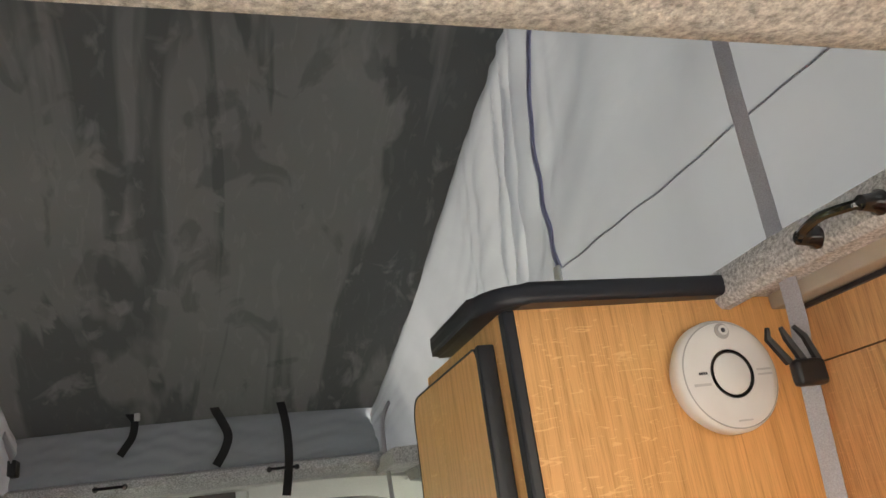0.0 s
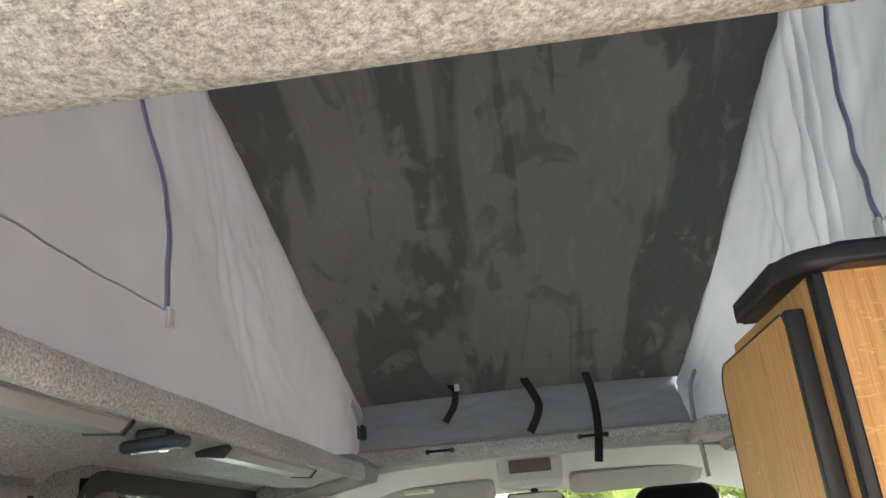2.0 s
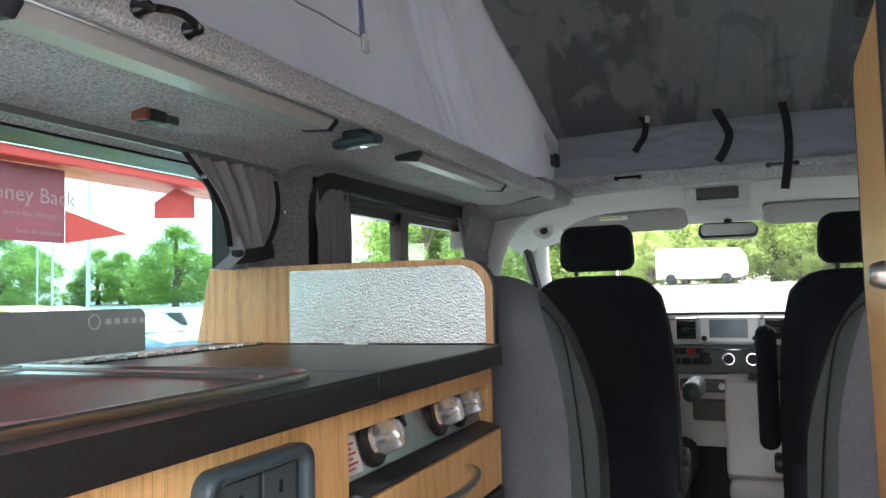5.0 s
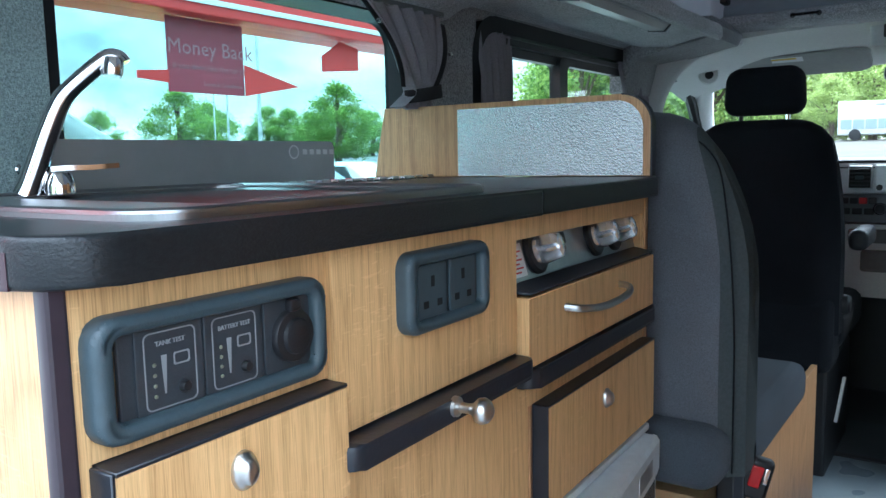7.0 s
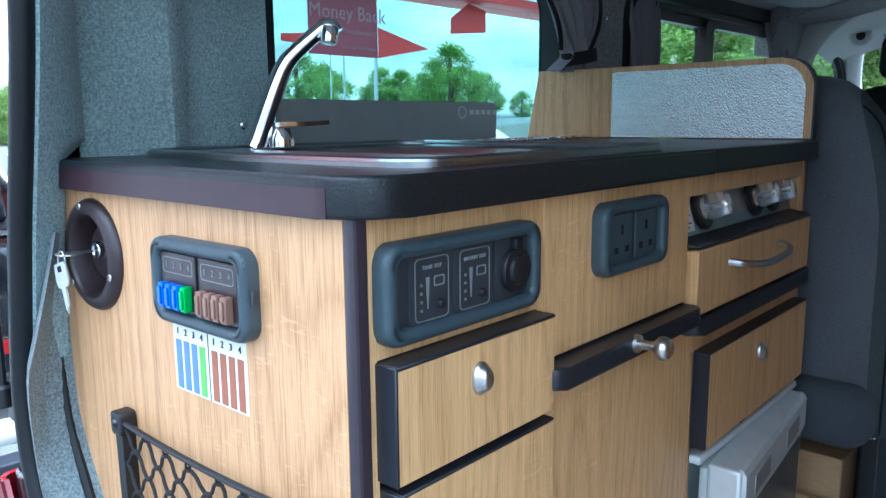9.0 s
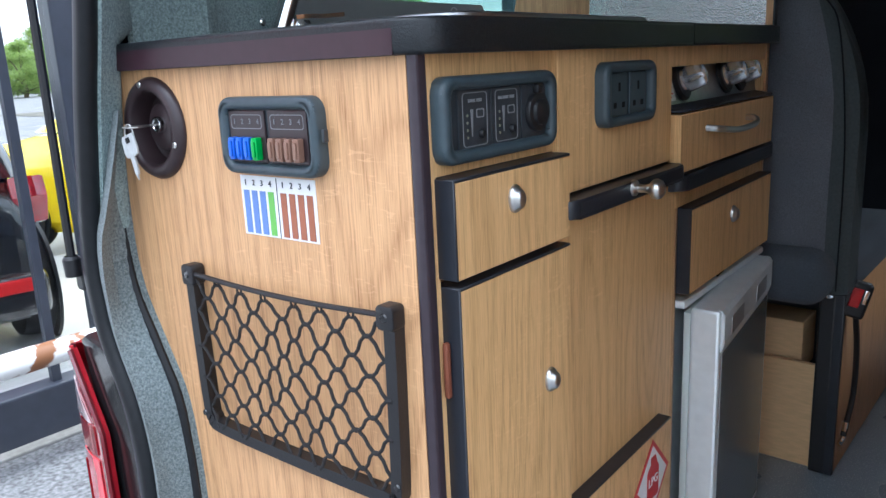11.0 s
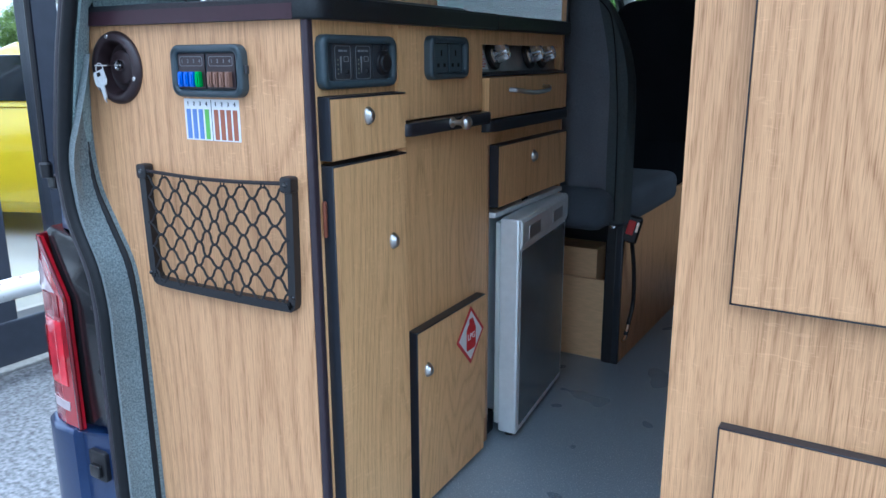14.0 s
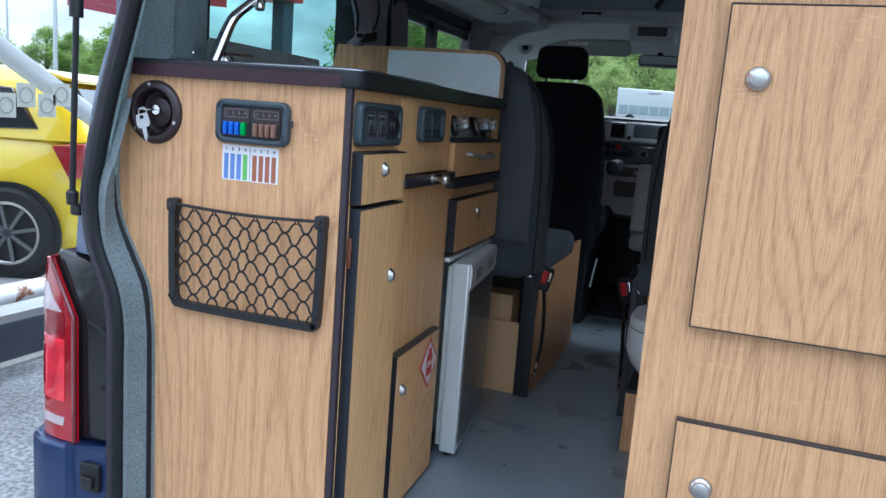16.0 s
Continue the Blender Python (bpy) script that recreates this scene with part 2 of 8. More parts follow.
def suede(name):
    """Dark brushed suede lining: strokes and finger marks where the nap lies the other way."""
    m = bpy.data.materials.new(name)
    m.use_nodes = True
    n, l = m.node_tree.nodes, m.node_tree.links
    b = n["Principled BSDF"]
    b.inputs["Roughness"].default_value, b.inputs["Specular IOR Level"].default_value, b.inputs["Sheen Weight"].default_value = 0.95, 0.1, 0.1
    geo = n.new("ShaderNodeNewGeometry")
    # long soft bands along the van, broken by blots and short strokes
    def noise_of(scale, sx, sy, detail, dist, lo, hi):
        mp = n.new("ShaderNodeMapping")
        mp.inputs["Scale"].default_value = (sx, sy, sy)
        mp.inputs["Rotation"].default_value = (0, 0, 0.16)
        l.new(geo.outputs["Position"], mp.inputs["Vector"])
        t = n.new("ShaderNodeTexNoise")
        t.inputs["Scale"].default_value, t.inputs["Detail"].default_value, t.inputs["Distortion"].default_value = scale, detail, dist
        l.new(mp.outputs[0], t.inputs["Vector"])
        r = n.new("ShaderNodeMapRange")
        r.inputs["From Min"].default_value, r.inputs["From Max"].default_value = lo, hi
        l.new(t.outputs["Fac"], r.inputs["Value"])
        return r.outputs[0]
    def calc(op, a, c):
        k = n.new("ShaderNodeMath")
        k.operation = op
        for i, v in enumerate((a, c)):
            if isinstance(v, (int, float)):
                k.inputs[i].default_value = v
            else:
                l.new(v, k.inputs[i])
        return k.outputs[0]

    bands = noise_of(1.0, 4.8, 0.72, 4.0, 0.7, 0.472, 0.512)
    blots = noise_of(7.5, 1.15, 0.7, 4.0, 0.6, 0.590, 0.650)
    dabs = noise_of(17.0, 1.0, 0.6, 4.0, 0.5, 0.60, 0.70)
    strokes = noise_of(1.0, 30.0, 9.0, 4.0, 1.6, 0.575, 0.64)
    rubbed = noise_of(9.0, 1.0, 0.6, 4.0, 0.8, 0.60, 0.66)
    cloudy = noise_of(3.0, 1.0, 0.7, 4.0, 0.5, 0.3, 0.7)
    light = calc("MAXIMUM", calc("MULTIPLY", bands, 0.62), calc("MAXIMUM", calc("MULTIPLY", blots, 0.66), calc("MULTIPLY", dabs, 0.62)))
    light = calc("ADD", light, calc("MULTIPLY", strokes, 0.14))
    light = calc("SUBTRACT", light, calc("MULTIPLY", rubbed, 0.34))
    fac = calc("ADD", light, calc("MULTIPLY", calc("SUBTRACT", cloudy, 0.5), 0.22))
    fac.node.use_clamp = True
    r = n.new("ShaderNodeMixRGB")
    r.inputs["Color1"].default_value, r.inputs["Color2"].default_value = (0.135, 0.144, 0.144, 1), (0.305, 0.310, 0.304, 1)
    l.new(fac, r.inputs["Fac"])
    l.new(r.outputs[0], b.inputs["Base Color"])
    w = n.new("ShaderNodeTexNoise")
    w.inputs["Scale"].default_value = 700
    l.new(geo.outputs["Position"], w.inputs["Vector"])
    bp = n.new("ShaderNodeBump")
    bp.inputs["Strength"].default_value, bp.inputs["Distance"].default_value = 0.3, 0.001
    l.new(w.outputs["Fac"], bp.inputs["Height"])
    l.new(bp.outputs[0], b.inputs["Normal"])
    return m


def pane(name, tint, rough=0.0, gloss=1.0):
    """Thin window glass: tinted see-through, with a mirror that grows at grazing angles."""
    m = bpy.data.materials.new(name)
    m.use_nodes = True
    n, l = m.node_tree.nodes, m.node_tree.links
    out = n["Material Output"]
    n.remove(n["Principled BSDF"])
    t = n.new("ShaderNodeBsdfTransparent")
    t.inputs["Color"].default_value = (*tint, 1)
    g = n.new("ShaderNodeBsdfGlossy")
    g.inputs["Roughness"].default_value = rough
    f = n.new("ShaderNodeLayerWeight")
    f.inputs["Blend"].default_value = 0.5
    q = n.new("ShaderNodeMath")
    q.operation = "POWER"
    q.inputs[1].default_value = 4.0
    l.new(f.outputs["Facing"], q.inputs[0])
    k = n.new("ShaderNodeMath")
    k.operation = "MULTIPLY_ADD"
    k.inputs[1].default_value, k.inputs[2].default_value = 0.7 * gloss, 0.04 * gloss
    l.new(q.outputs[0], k.inputs[0])
    x = n.new("ShaderNodeMixShader")
    l.new(k.outputs[0], x.inputs[0])
    l.new(t.outputs[0], x.inputs[1])
    l.new(g.outputs[0], x.inputs[2])
    l.new(x.outputs[0], out.inputs["Surface"])
    return m


OAK = oak("oak laminate", (0.73, 0.43, 0.212), (0.29, 0.130, 0.050), 0.0)
# same oak, brightened and warmed to imitate the light on the tall cupboard
OAK_LIT = oak("oak laminate lit warm", (0.92, 0.52, 0.215), (0.56, 0.25, 0.080), 2.0, 1.0, 0.6)
# same oak, lightened: light missing on the kitchen fronts put into colour
OAK_DOOR = oak("oak laminate fronts", (0.82, 0.52, 0.235), (0.40, 0.205, 0.075), 4.0, 1.1)
PLY = mat("pale plywood box", (0.74, 0.49, 0.255), 0.6, vary=0.08, vscale=30, stretch=(1, 1, 6))
EDGE = mat("dark edging plastic", (0.016, 0.019, 0.026), 0.38, vary=0.1, vscale=60, bump=0.1)
WORKTOP = mat("black grained worktop", (0.012, 0.0145, 0.017), 0.33, spec=0.4, vary=0.3, vscale=300, bump=0.3, bscale=650, stretch=(1, 0.5, 1), vary2=0.15)
TRIM = mat("black rubber trim", (0.010, 0.011, 0.013), 0.5, spec=0.3, vary=0.15, vscale=80)
BLACK = mat("black plastic", (0.012, 0.012, 0.014), 0.42, vary=0.1, vscale=90, bump=0.15, bscale=500)
BLACK_GLOSS = mat("gloss black enamel", (0.012, 0.012, 0.013), 0.18, coat=0.3)
SLATE = mat("slate grey plastic", (0.045, 0.066, 0.078), 0.42, vary=0.08, vscale=120, bump=0.15, bscale=700)
SLATE_DARK = mat("dark slate plastic", (0.030, 0.036, 0.043), 0.45, vary=0.08, vscale=120, bump=0.15, bscale=700)
CHROME = mat("chrome", (0.85, 0.85, 0.86), 0.08, metal=1.0, vary=0.03, vscale=60)
NICKEL = mat("brushed nickel", (0.58, 0.57, 0.55), 0.3, metal=1.0, vary=0.05, vscale=300)
STEEL = mat("stainless steel", (0.38, 0.39, 0.40), 0.30, metal=1.0, vary=0.05, vscale=200, stretch=(1, 8, 1), bump=0.05)
STUCCO = mat("stucco embossed aluminium", (0.66, 0.67, 0.68), 0.22, metal=1.0, bump=1.0, bscale=310, vary=0.06, vscale=100)
ALU = mat("satin aluminium", (0.55, 0.56, 0.57), 0.4, metal=0.9, vary=0.05, vscale=150)
# one grey carpet toned apart to imitate the light on each run
FELT = speckle("grey stretch carpet", (0.30, 0.288, 0.258), (0.80, 0.775, 0.70), 240, bump=0.9)
FELT_RAIL = speckle("mid grey padded carpet", (0.30, 0.298, 0.302), (0.84, 0.835, 0.84), 260, bump=0.9)
# teal of the window light mixed into the carpet colour
FELT_TEAL = speckle("stretch carpet tinted like window light", (0.15, 0.20, 0.20), (0.38, 0.48, 0.472), 340, bump=0.9)
# the tinted carpet again, darkened for the shade at the trim
FELT_TRIM = speckle("trim carpet, teal-tinted and shaded", (0.095, 0.118, 0.122), (0.25, 0.295, 0.30), 340, bump=0.9)
FELT_DARK = speckle("mid grey stretch carpet", (0.16, 0.16, 0.165), (0.49, 0.487, 0.495), 260, bump=0.9)
SUEDE = suede("dark brushed suede")
CANVAS = cloth("lilac grey tent canvas", (0.37, 0.397, 0.43), 0.090)
SEAT_CLOTH = mat("charcoal seat cloth", (0.0145, 0.016, 0.020), 0.92, spec=0.1, vary=0.2, vscale=500, bump=0.5, bscale=900, sheen=0.04, vary2=0.15, vscale2=6)
SEAT_MID = mat("grey seat cloth", (0.122, 0.130, 0.147), 0.92, spec=0.2, vary=0.2, vscale=500, bump=0.5, bscale=900, sheen=0.1, vary2=0.12, vscale2=6)
SEAT_PAD = mat("dark navy seat cloth", (0.075, 0.087, 0.104), 0.9, spec=0.2, vary=0.2, vscale=500, bump=0.5, bscale=900, sheen=0.08, vary2=0.15, vscale2=6)
SEAT_SIDE = mat("grey green vinyl bolster", (0.060, 0.072, 0.075), 0.75, spec=0.25, vary=0.12, vscale=200, bump=0.3, bscale=600)
CURTAIN = mat("grey curtain cloth", (0.29, 0.27, 0.295), 0.9, vary=0.1, vscale=300, bump=0.3, bscale=900)
CURTAIN_BACK = mat("black blackout lining", (0.012, 0.012, 0.014), 0.8, vary=0.1, vscale=100)
HEADLINER = mat("pale grey headlining", (0.70, 0.70, 0.685), 0.9, vary=0.05, vscale=150, bump=0.2, bscale=700, vary2=0.05)
CAB_GREY = mat("light grey cab plastic", (0.70, 0.665, 0.64), 0.6, vary=0.06, vscale=200, bump=0.2, bscale=600)
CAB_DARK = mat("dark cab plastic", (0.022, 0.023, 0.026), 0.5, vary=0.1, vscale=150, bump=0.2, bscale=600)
CAB_SILVER = mat("satin silver plastic", (0.72, 0.74, 0.76), 0.35, metal=0.4, vary=0.04, vscale=100)
WHITE = mat("white plastic", (0.80, 0.80, 0.79), 0.35, vary=0.02, vscale=50)
RED = mat("red plastic", (0.55, 0.012, 0.015), 0.35, vary=0.05, vscale=60)
WEB = mat("grey webbing", (0.42, 0.415, 0.45), 0.85, vary=0.15, vscale=700, bump=0.5, bscale=900)
WEB_BLACK = mat("black webbing", (0.012, 0.012, 0.013), 0.8, vary=0.15, vscale=700, bump=0.5, bscale=900)
FRIDGE = mat("silver painted metal", (0.80, 0.845, 0.865), 0.28, metal=0.25, vary=0.04, vscale=60)
FRIDGE_PANEL = mat("grey fridge panel", (0.27, 0.29, 0.30), 0.25, metal=0.7, vary=0.06, vscale=40)
PAINT = mat("dark blue metallic paint", (0.022, 0.046, 0.130), 0.28, metal=0.4, coat=0.6, vary=0.12, vscale=400)
TAN = mat("tan leather", (0.20, 0.06, 0.03), 0.5, vary=0.1, vscale=80)
PAPER = mat("white paper", (0.80, 0.80, 0.80), 0.6, vary=0.02, vscale=100)
BLUE_PRINT = mat("blue print", (0.15, 0.25, 0.55), 0.5, vary=0.05, vscale=100)
GREEN_PRINT = mat("green print", (0.18, 0.50, 0.10), 0.5, vary=0.05, vscale=100)
BROWN_PRINT = mat("brown print", (0.37, 0.125, 0.065), 0.5, vary=0.05, vscale=100)
BLUE_FUSE = mat("blue fuse plastic", (0.02, 0.13, 0.62), 0.3)
GREEN_FUSE = mat("green fuse plastic", (0.01, 0.38, 0.06), 0.3)
BROWN_FUSE = mat("brown fuse plastic", (0.24, 0.13, 0.09), 0.35)
PALE_INK = mat("pale grey ink", (0.22, 0.23, 0.24), 0.6)
DARK_INK = mat("dark ink", (0.04, 0.04, 0.05), 0.6)
GLASS = pane("clear glass", (0.95, 0.97, 0.96))
TINT = pane("teal tinted glass", (0.58, 0.75, 0.735), 0.0, 0.22)
DARK_TINT = pane("dark privacy glass", (0.22, 0.25, 0.25))
GREEN_GLASS = pane("pale green glass", (0.80, 0.90, 0.86))


# ---- building helpers ----
def thing(name, at=(0, 0, 0), label="", category="", group="", kind=""):
    ob = new(name)
    ob.location = at
    ob.empty_display_size = 0.05
    return tagged(ob, label, category, group, kind)


def origin(ob):
    v = Vector(ob.location)
    while ob.parent:
        ob = ob.parent
        v += ob.location
    return v


def mesh_of(name, bm, material, smooth=True):
    me = bpy.data.meshes.new(name)
    bmesh.ops.recalc_face_normals(bm, faces=bm.faces)
    keep = [True] * len(bm.faces)
    if smooth:
        # broad plane faces stay flat, so that only their rounded edges are shaded as curved
        area = [f.calc_area() for f in bm.faces]
        bm.faces.index_update()
        keep = [area[f.index] <= 3 * max([area[g.index] for e in f.edges for g in e.link_faces if g is not f] or [area[f.index]]) for f in bm.faces]
    bm.to_mesh(me)
    bm.free()
    for m in (material if isinstance(material, (list, tuple)) else [material]):
        me.materials.append(m)
    if smooth:
        me.polygons.foreach_set("use_smooth", [True] * len(me.polygons))
        me.set_sharp_from_angle(angle=radians(38))
        me.polygons.foreach_set("use_smooth", keep)
    return me


def part(name, bm, material, parent, label="", smooth=True):
    """Links bm, given in world places, as one mesh under parent."""
    o = origin(parent)
    bmesh.ops.translate(bm, verts=bm.verts, vec=-o)
    ob = new(name, mesh_of(name, bm, material, smooth))
    ob.parent = parent
    return tagged(ob, label)


def solo(name, bm, material, label, category, group="", kind="", at=None, smooth=True):
    """A thing that is one mesh."""
    if at is None:
        lo = [min(v.co[i] for v in bm.verts) for i in range(3)]
        hi = [max(v.co[i] for v in bm.verts) for i in range(3)]
        at = ((lo[0] + hi[0]) / 2, (lo[1] + hi[1]) / 2, lo[2])
    bmesh.ops.translate(bm, verts=bm.verts, vec=-Vector(at))
    ob = new(name, mesh_of(name, bm, material, smooth))
    ob.location = at
    return tagged(ob, label, category, group, kind)


def box(x0, x1, y0, y1, z0, z1, r=0.0, seg=2, bm=None):
    """A box, its edges rounded by r; added to bm where one is given."""
    b = bmesh.new()
    bmesh.ops.create_cube(b, size=1)
    for v in b.verts:
        v.co = Vector(((x0 + x1) / 2 + v.co.x * (x1 - x0), (y0 + y1) / 2 + v.co.y * (y1 - y0), (z0 + z1) / 2 + v.co.z * (z1 - z0)))
    if r:
        bmesh.ops.bevel(b, geom=b.edges[:], offset=min(r, 0.49 * min(x1 - x0, y1 - y0, z1 - z0)), segments=seg, profile=0.5, affect="EDGES")
    return joined(bm, b)


def joined(bm, b):
    if bm is None:
        return b
    me = bpy.data.meshes.new("tmp")
    b.to_mesh(me)
    b.free()
    bm.from_mesh(me)
    bpy.data.meshes.remove(me)
    return bm


def moved(bm, m):
    bmesh.ops.transform(bm, matrix=m, verts=bm.verts)
    return bm


AX = {"x": Matrix(((0, 0, 1), (1, 0, 0), (0, 1, 0))), "y": Matrix(((1, 0, 0), (0, 0, 1), (0, 1, 0))), "z": Matrix.Identity(3)}


def prism(pts, axis, lo, hi, r=0.0, seg=2, bm=None):
    """A flat outline drawn out along an axis: (y, z) for x, (x, z) for y, (x, y) for z. r rounds the rims of both ends."""
    b = bmesh.new()
    bot = [b.verts.new(AX[axis] @ Vector((u, v, lo))) for u, v in pts]
    top = [b.verts.new(AX[axis] @ Vector((u, v, hi))) for u, v in pts]
    f0, f1 = b.faces.new(bot), b.faces.new(top)
    for i in range(len(pts)):
        j = (i + 1) % len(pts)
        b.faces.new((bot[i], bot[j], top[j], top[i]))
    if r:
        bmesh.ops.bevel(b, geom=[e for f in (f0, f1) for e in f.edges], offset=r, segments=seg, profile=0.5, affect="EDGES")
    bmesh.ops.triangulate(b, faces=[f for f in b.faces if len(f.verts) > 4])
    return joined(bm, b)


def rrect(u0, u1, v0, v1, r, n=5):
    """Outline of a rectangle with round corners; r one radius or four (from the low corner, anticlockwise)."""
    rs = r if isinstance(r, (tuple, list)) else (r,) * 4
    pts = []
    for (cu, cv, a0), q in zip(((u0, v0, 180), (u1, v0, 270), (u1, v1, 0), (u0, v1, 90)), rs):
        if q <= 1e-5:
            pts.append((cu, cv))
            continue
        ou, ov = cu + (q if cu == u0 else -q), cv + (q if cv == v0 else -q)
        pts += [(ou + q * math.cos(radians(a0 + 90 * i / n)), ov + q * math.sin(radians(a0 + 90 * i / n))) for i in range(n + 1)]
    return pts


def ring(outer, inner, axis, lo, hi, bm=None):
    """A frame between two outlines of the same number of points, drawn out along an axis."""
    b = bmesh.new()
    vs = [[b.verts.new(AX[axis] @ Vector((u, v, w))) for u, v in o] for w in (lo, hi) for o in (outer, inner)]
    n = len(outer)
    for i in range(n):
        j = (i + 1) % n
        for p, q in ((0, 1), (1, 3), (3, 2), (2, 0)):
            b.faces.new((vs[p][i], vs[p][j], vs[q][j], vs[q][i]))
    return joined(bm, b)


def tube(points, r, n=8, closed=False, bm=None, flat=None):
    """A round (or, with flat = (half width, half thickness), a flat) bar along points."""
    b = bmesh.new()
    P = [Vector(p) for p in points]
    rings, up = [], None
    for i, p in enumerate(P):
        a = P[i - 1] if i or closed else p
        c = P[(i + 1) % len(P)] if i < len(P) - 1 or closed else p
        d = (c - a).normalized()
        if up is None:
            up = d.orthogonal().normalized() if flat is None else (Vector(flat[2]) - d * d.dot(Vector(flat[2]))).normalized()
        up = (up - d * up.dot(d)).normalized()
        s = d.cross(up)
        rr = r[i] if isinstance(r, (list, tuple)) else r
        if flat is None:
            rings.append([b.verts.new(p + up * math.cos(2 * math.pi * k / n) * rr + s * math.sin(2 * math.pi * k / n) * rr) for k in range(n)])
        else:
            rings.append([b.verts.new(p + s * su * flat[0] + up * sv * flat[1]) for su, sv in ((-1, -1), (1, -1), (1, 1), (-1, 1))])
    m = len(rings[0])
    for i in range(len(rings) - (0 if closed else 1)):
        q = rings[(i + 1) % len(rings)]
        for k in range(m):
            b.faces.new((rings[i][k], rings[i][(k + 1) % m], q[(k + 1) % m], q[k]))
    if not closed:
        b.faces.new(rings[0])
        b.faces.new(rings[-1])
    return joined(bm, b)


def lathe(profile, at, axis, n=24, bm=None):
    """Turns (radius, distance along axis) round an axis through at."""
    b = bmesh.new()
    d = Vector(axis).normalized()
    u = d.orthogonal().normalized()
    w = d.cross(u)
    rings = []
    for r, h in profile:
        c = Vector(at) + d * h
        rings.append([b.verts.new(c)] if r < 1e-6 else [b.verts.new(c + (u * math.cos(2 * math.pi * k / n) + w * math.sin(2 * math.pi * k / n)) * r) for k in range(n)])
    for p, q in zip(rings, rings[1:]):
        for k in range(n):
            j = (k + 1) % n
            vs = [p[k % len(p)], p[j % len(p)], q[j % len(q)], q[k % len(q)]]
            vs = [v for i, v in enumerate(vs) if v not in vs[:i]]
            if len(vs) > 2:
                b.faces.new(vs)
    return joined(bm, b)


def sheet(grid, thick=0.0, bm=None):
    """A sheet through a grid of points, rows of equal length; thick gives it a back."""
    b = bmesh.new()
    V = [[b.verts.new(p) for p in row] for row in grid]
    for r0, r1 in zip(V, V[1:]):
        for i in range(len(r0) - 1):
            b.faces.new((r0[i], r0[i + 1], r1[i + 1], r1[i]))
    if thick:
        bmesh.ops.recalc_face_normals(b, faces=b.faces)
        bmesh.ops.solidify(b, geom=b.faces[:], thickness=thick)
    return joined(bm, b)


def smooth_line(pts, n=6):
    """Catmull-Rom through points."""
    P = [Vector(p) for p in pts]
    P = [P[0] * 2 - P[1]] + P + [P[-1] * 2 - P[-2]]
    out = []
    for a, b, c, d in zip(P, P[1:], P[2:], P[3:]):
        for i in range(n):
            t = i / n
            out.append(0.5 * (2 * b + (c - a) * t + (2 * a - 5 * b + 4 * c - d) * t * t + (3 * b - a - 3 * c + d) * t ** 3))
    return out + [P[-2]]


def text_bm(body, size, m, depth=0.0004):
    """Lettering in the built-in font as a mesh, lying in the plane of m."""
    cu = bpy.data.curves.new("txt", "FONT")
    cu.body, cu.size, cu.extrude = body, size, depth
    cu.align_x, cu.align_y = "CENTER", "CENTER"
    cu.resolution_u = 2
    ob = bpy.data.objects.new("txt", cu)
    me = bpy.data.meshes.new_from_object(ob)
    b = bmesh.new()
    b.from_mesh(me)
    bpy.data.objects.remove(ob)
    bpy.data.curves.remove(cu)
    bpy.data.meshes.remove(me)
    return moved(b, m)


# ---- the van's shell ----
XL, XR = -0.80, 0.751           # inner faces of the side walls
CX = -0.06                     # middle of the van
FLOOR = mat("dark grey sparkle vinyl", (0.225, 0.275, 0.315), 0.30, spec=0.8, vary=0.35, vscale=520, bump=0.35, bscale=420, vary2=0.10, vscale2=5)
# pale flecks set in the vinyl
fn, fl_ = FLOOR.node_tree.nodes, FLOOR.node_tree.links
fb_ = fn["Principled BSDF"]
ft = fn.new("ShaderNodeTexNoise")
ft.inputs["Scale"].default_value, ft.inputs["Detail"].default_value = 300.0, 1.0
fg = fn.new("ShaderNodeNewGeometry")
fl_.new(fg.outputs["Position"], ft.inputs["Vector"])
fr_ = fn.new("ShaderNodeMapRange")
fr_.inputs["From Min"].default_value, fr_.inputs["From Max"].default_value = 0.655, 0.69
fl_.new(ft.outputs["Fac"], fr_.inputs["Value"])
fm_ = fn.new("ShaderNodeMixRGB")
fm_.inputs["Color2"].default_value = (0.55, 0.60, 0.66, 1)
fl_.new(fr_.outputs[0], fm_.inputs["Fac"])
fl_.new(fb_.inputs["Base Color"].links[0].from_socket, fm_.inputs["Color1"])
fl_.new(fm_.outputs[0], fb_.inputs["Base Color"])
# scuffed and polished patches
fp = fn.new("ShaderNodeTexNoise")
fp.inputs["Scale"].default_value, fp.inputs["Detail"].default_value, fp.inputs["Distortion"].default_value = 5.0, 2.0, 0.0
fl_.new(fg.outputs["Position"], fp.inputs["Vector"])
fq = fn.new("ShaderNodeMapRange")
fq.inputs["From Min"].default_value, fq.inputs["From Max"].default_value = 0.32, 0.70
fq.inputs["To Min"].default_value, fq.inputs["To Max"].default_value = 0.25, 0.40
fl_.new(fp.outputs["Fac"], fq.inputs["Value"])
fl_.new(fq.outputs[0], fb_.inputs["Roughness"])
solo("floor", box(-0.86, 0.86, -0.14, 2.43, -0.03, 0.0), FLOOR, "dark grey speckled vinyl van floor", "floor", kind="structure")
solo("cab_floor", box(-0.86, 0.86, 2.43, 3.3, -0.12, -0.012, 0.004), mat("dark cab rubber mat", (0.045, 0.05, 0.056), 0.6, vary=0.2, vscale=200, bump=0.4, bscale=300), "black moulded rubber cab floor", "floor", kind="structure")
solo("floor_strip", box(-0.40, 0.30, 2.415, 2.445, 0.0, 0.006, 0.002), CAB_DARK, "dark threshold strip across the vinyl floor", "floor trim", kind="structure")
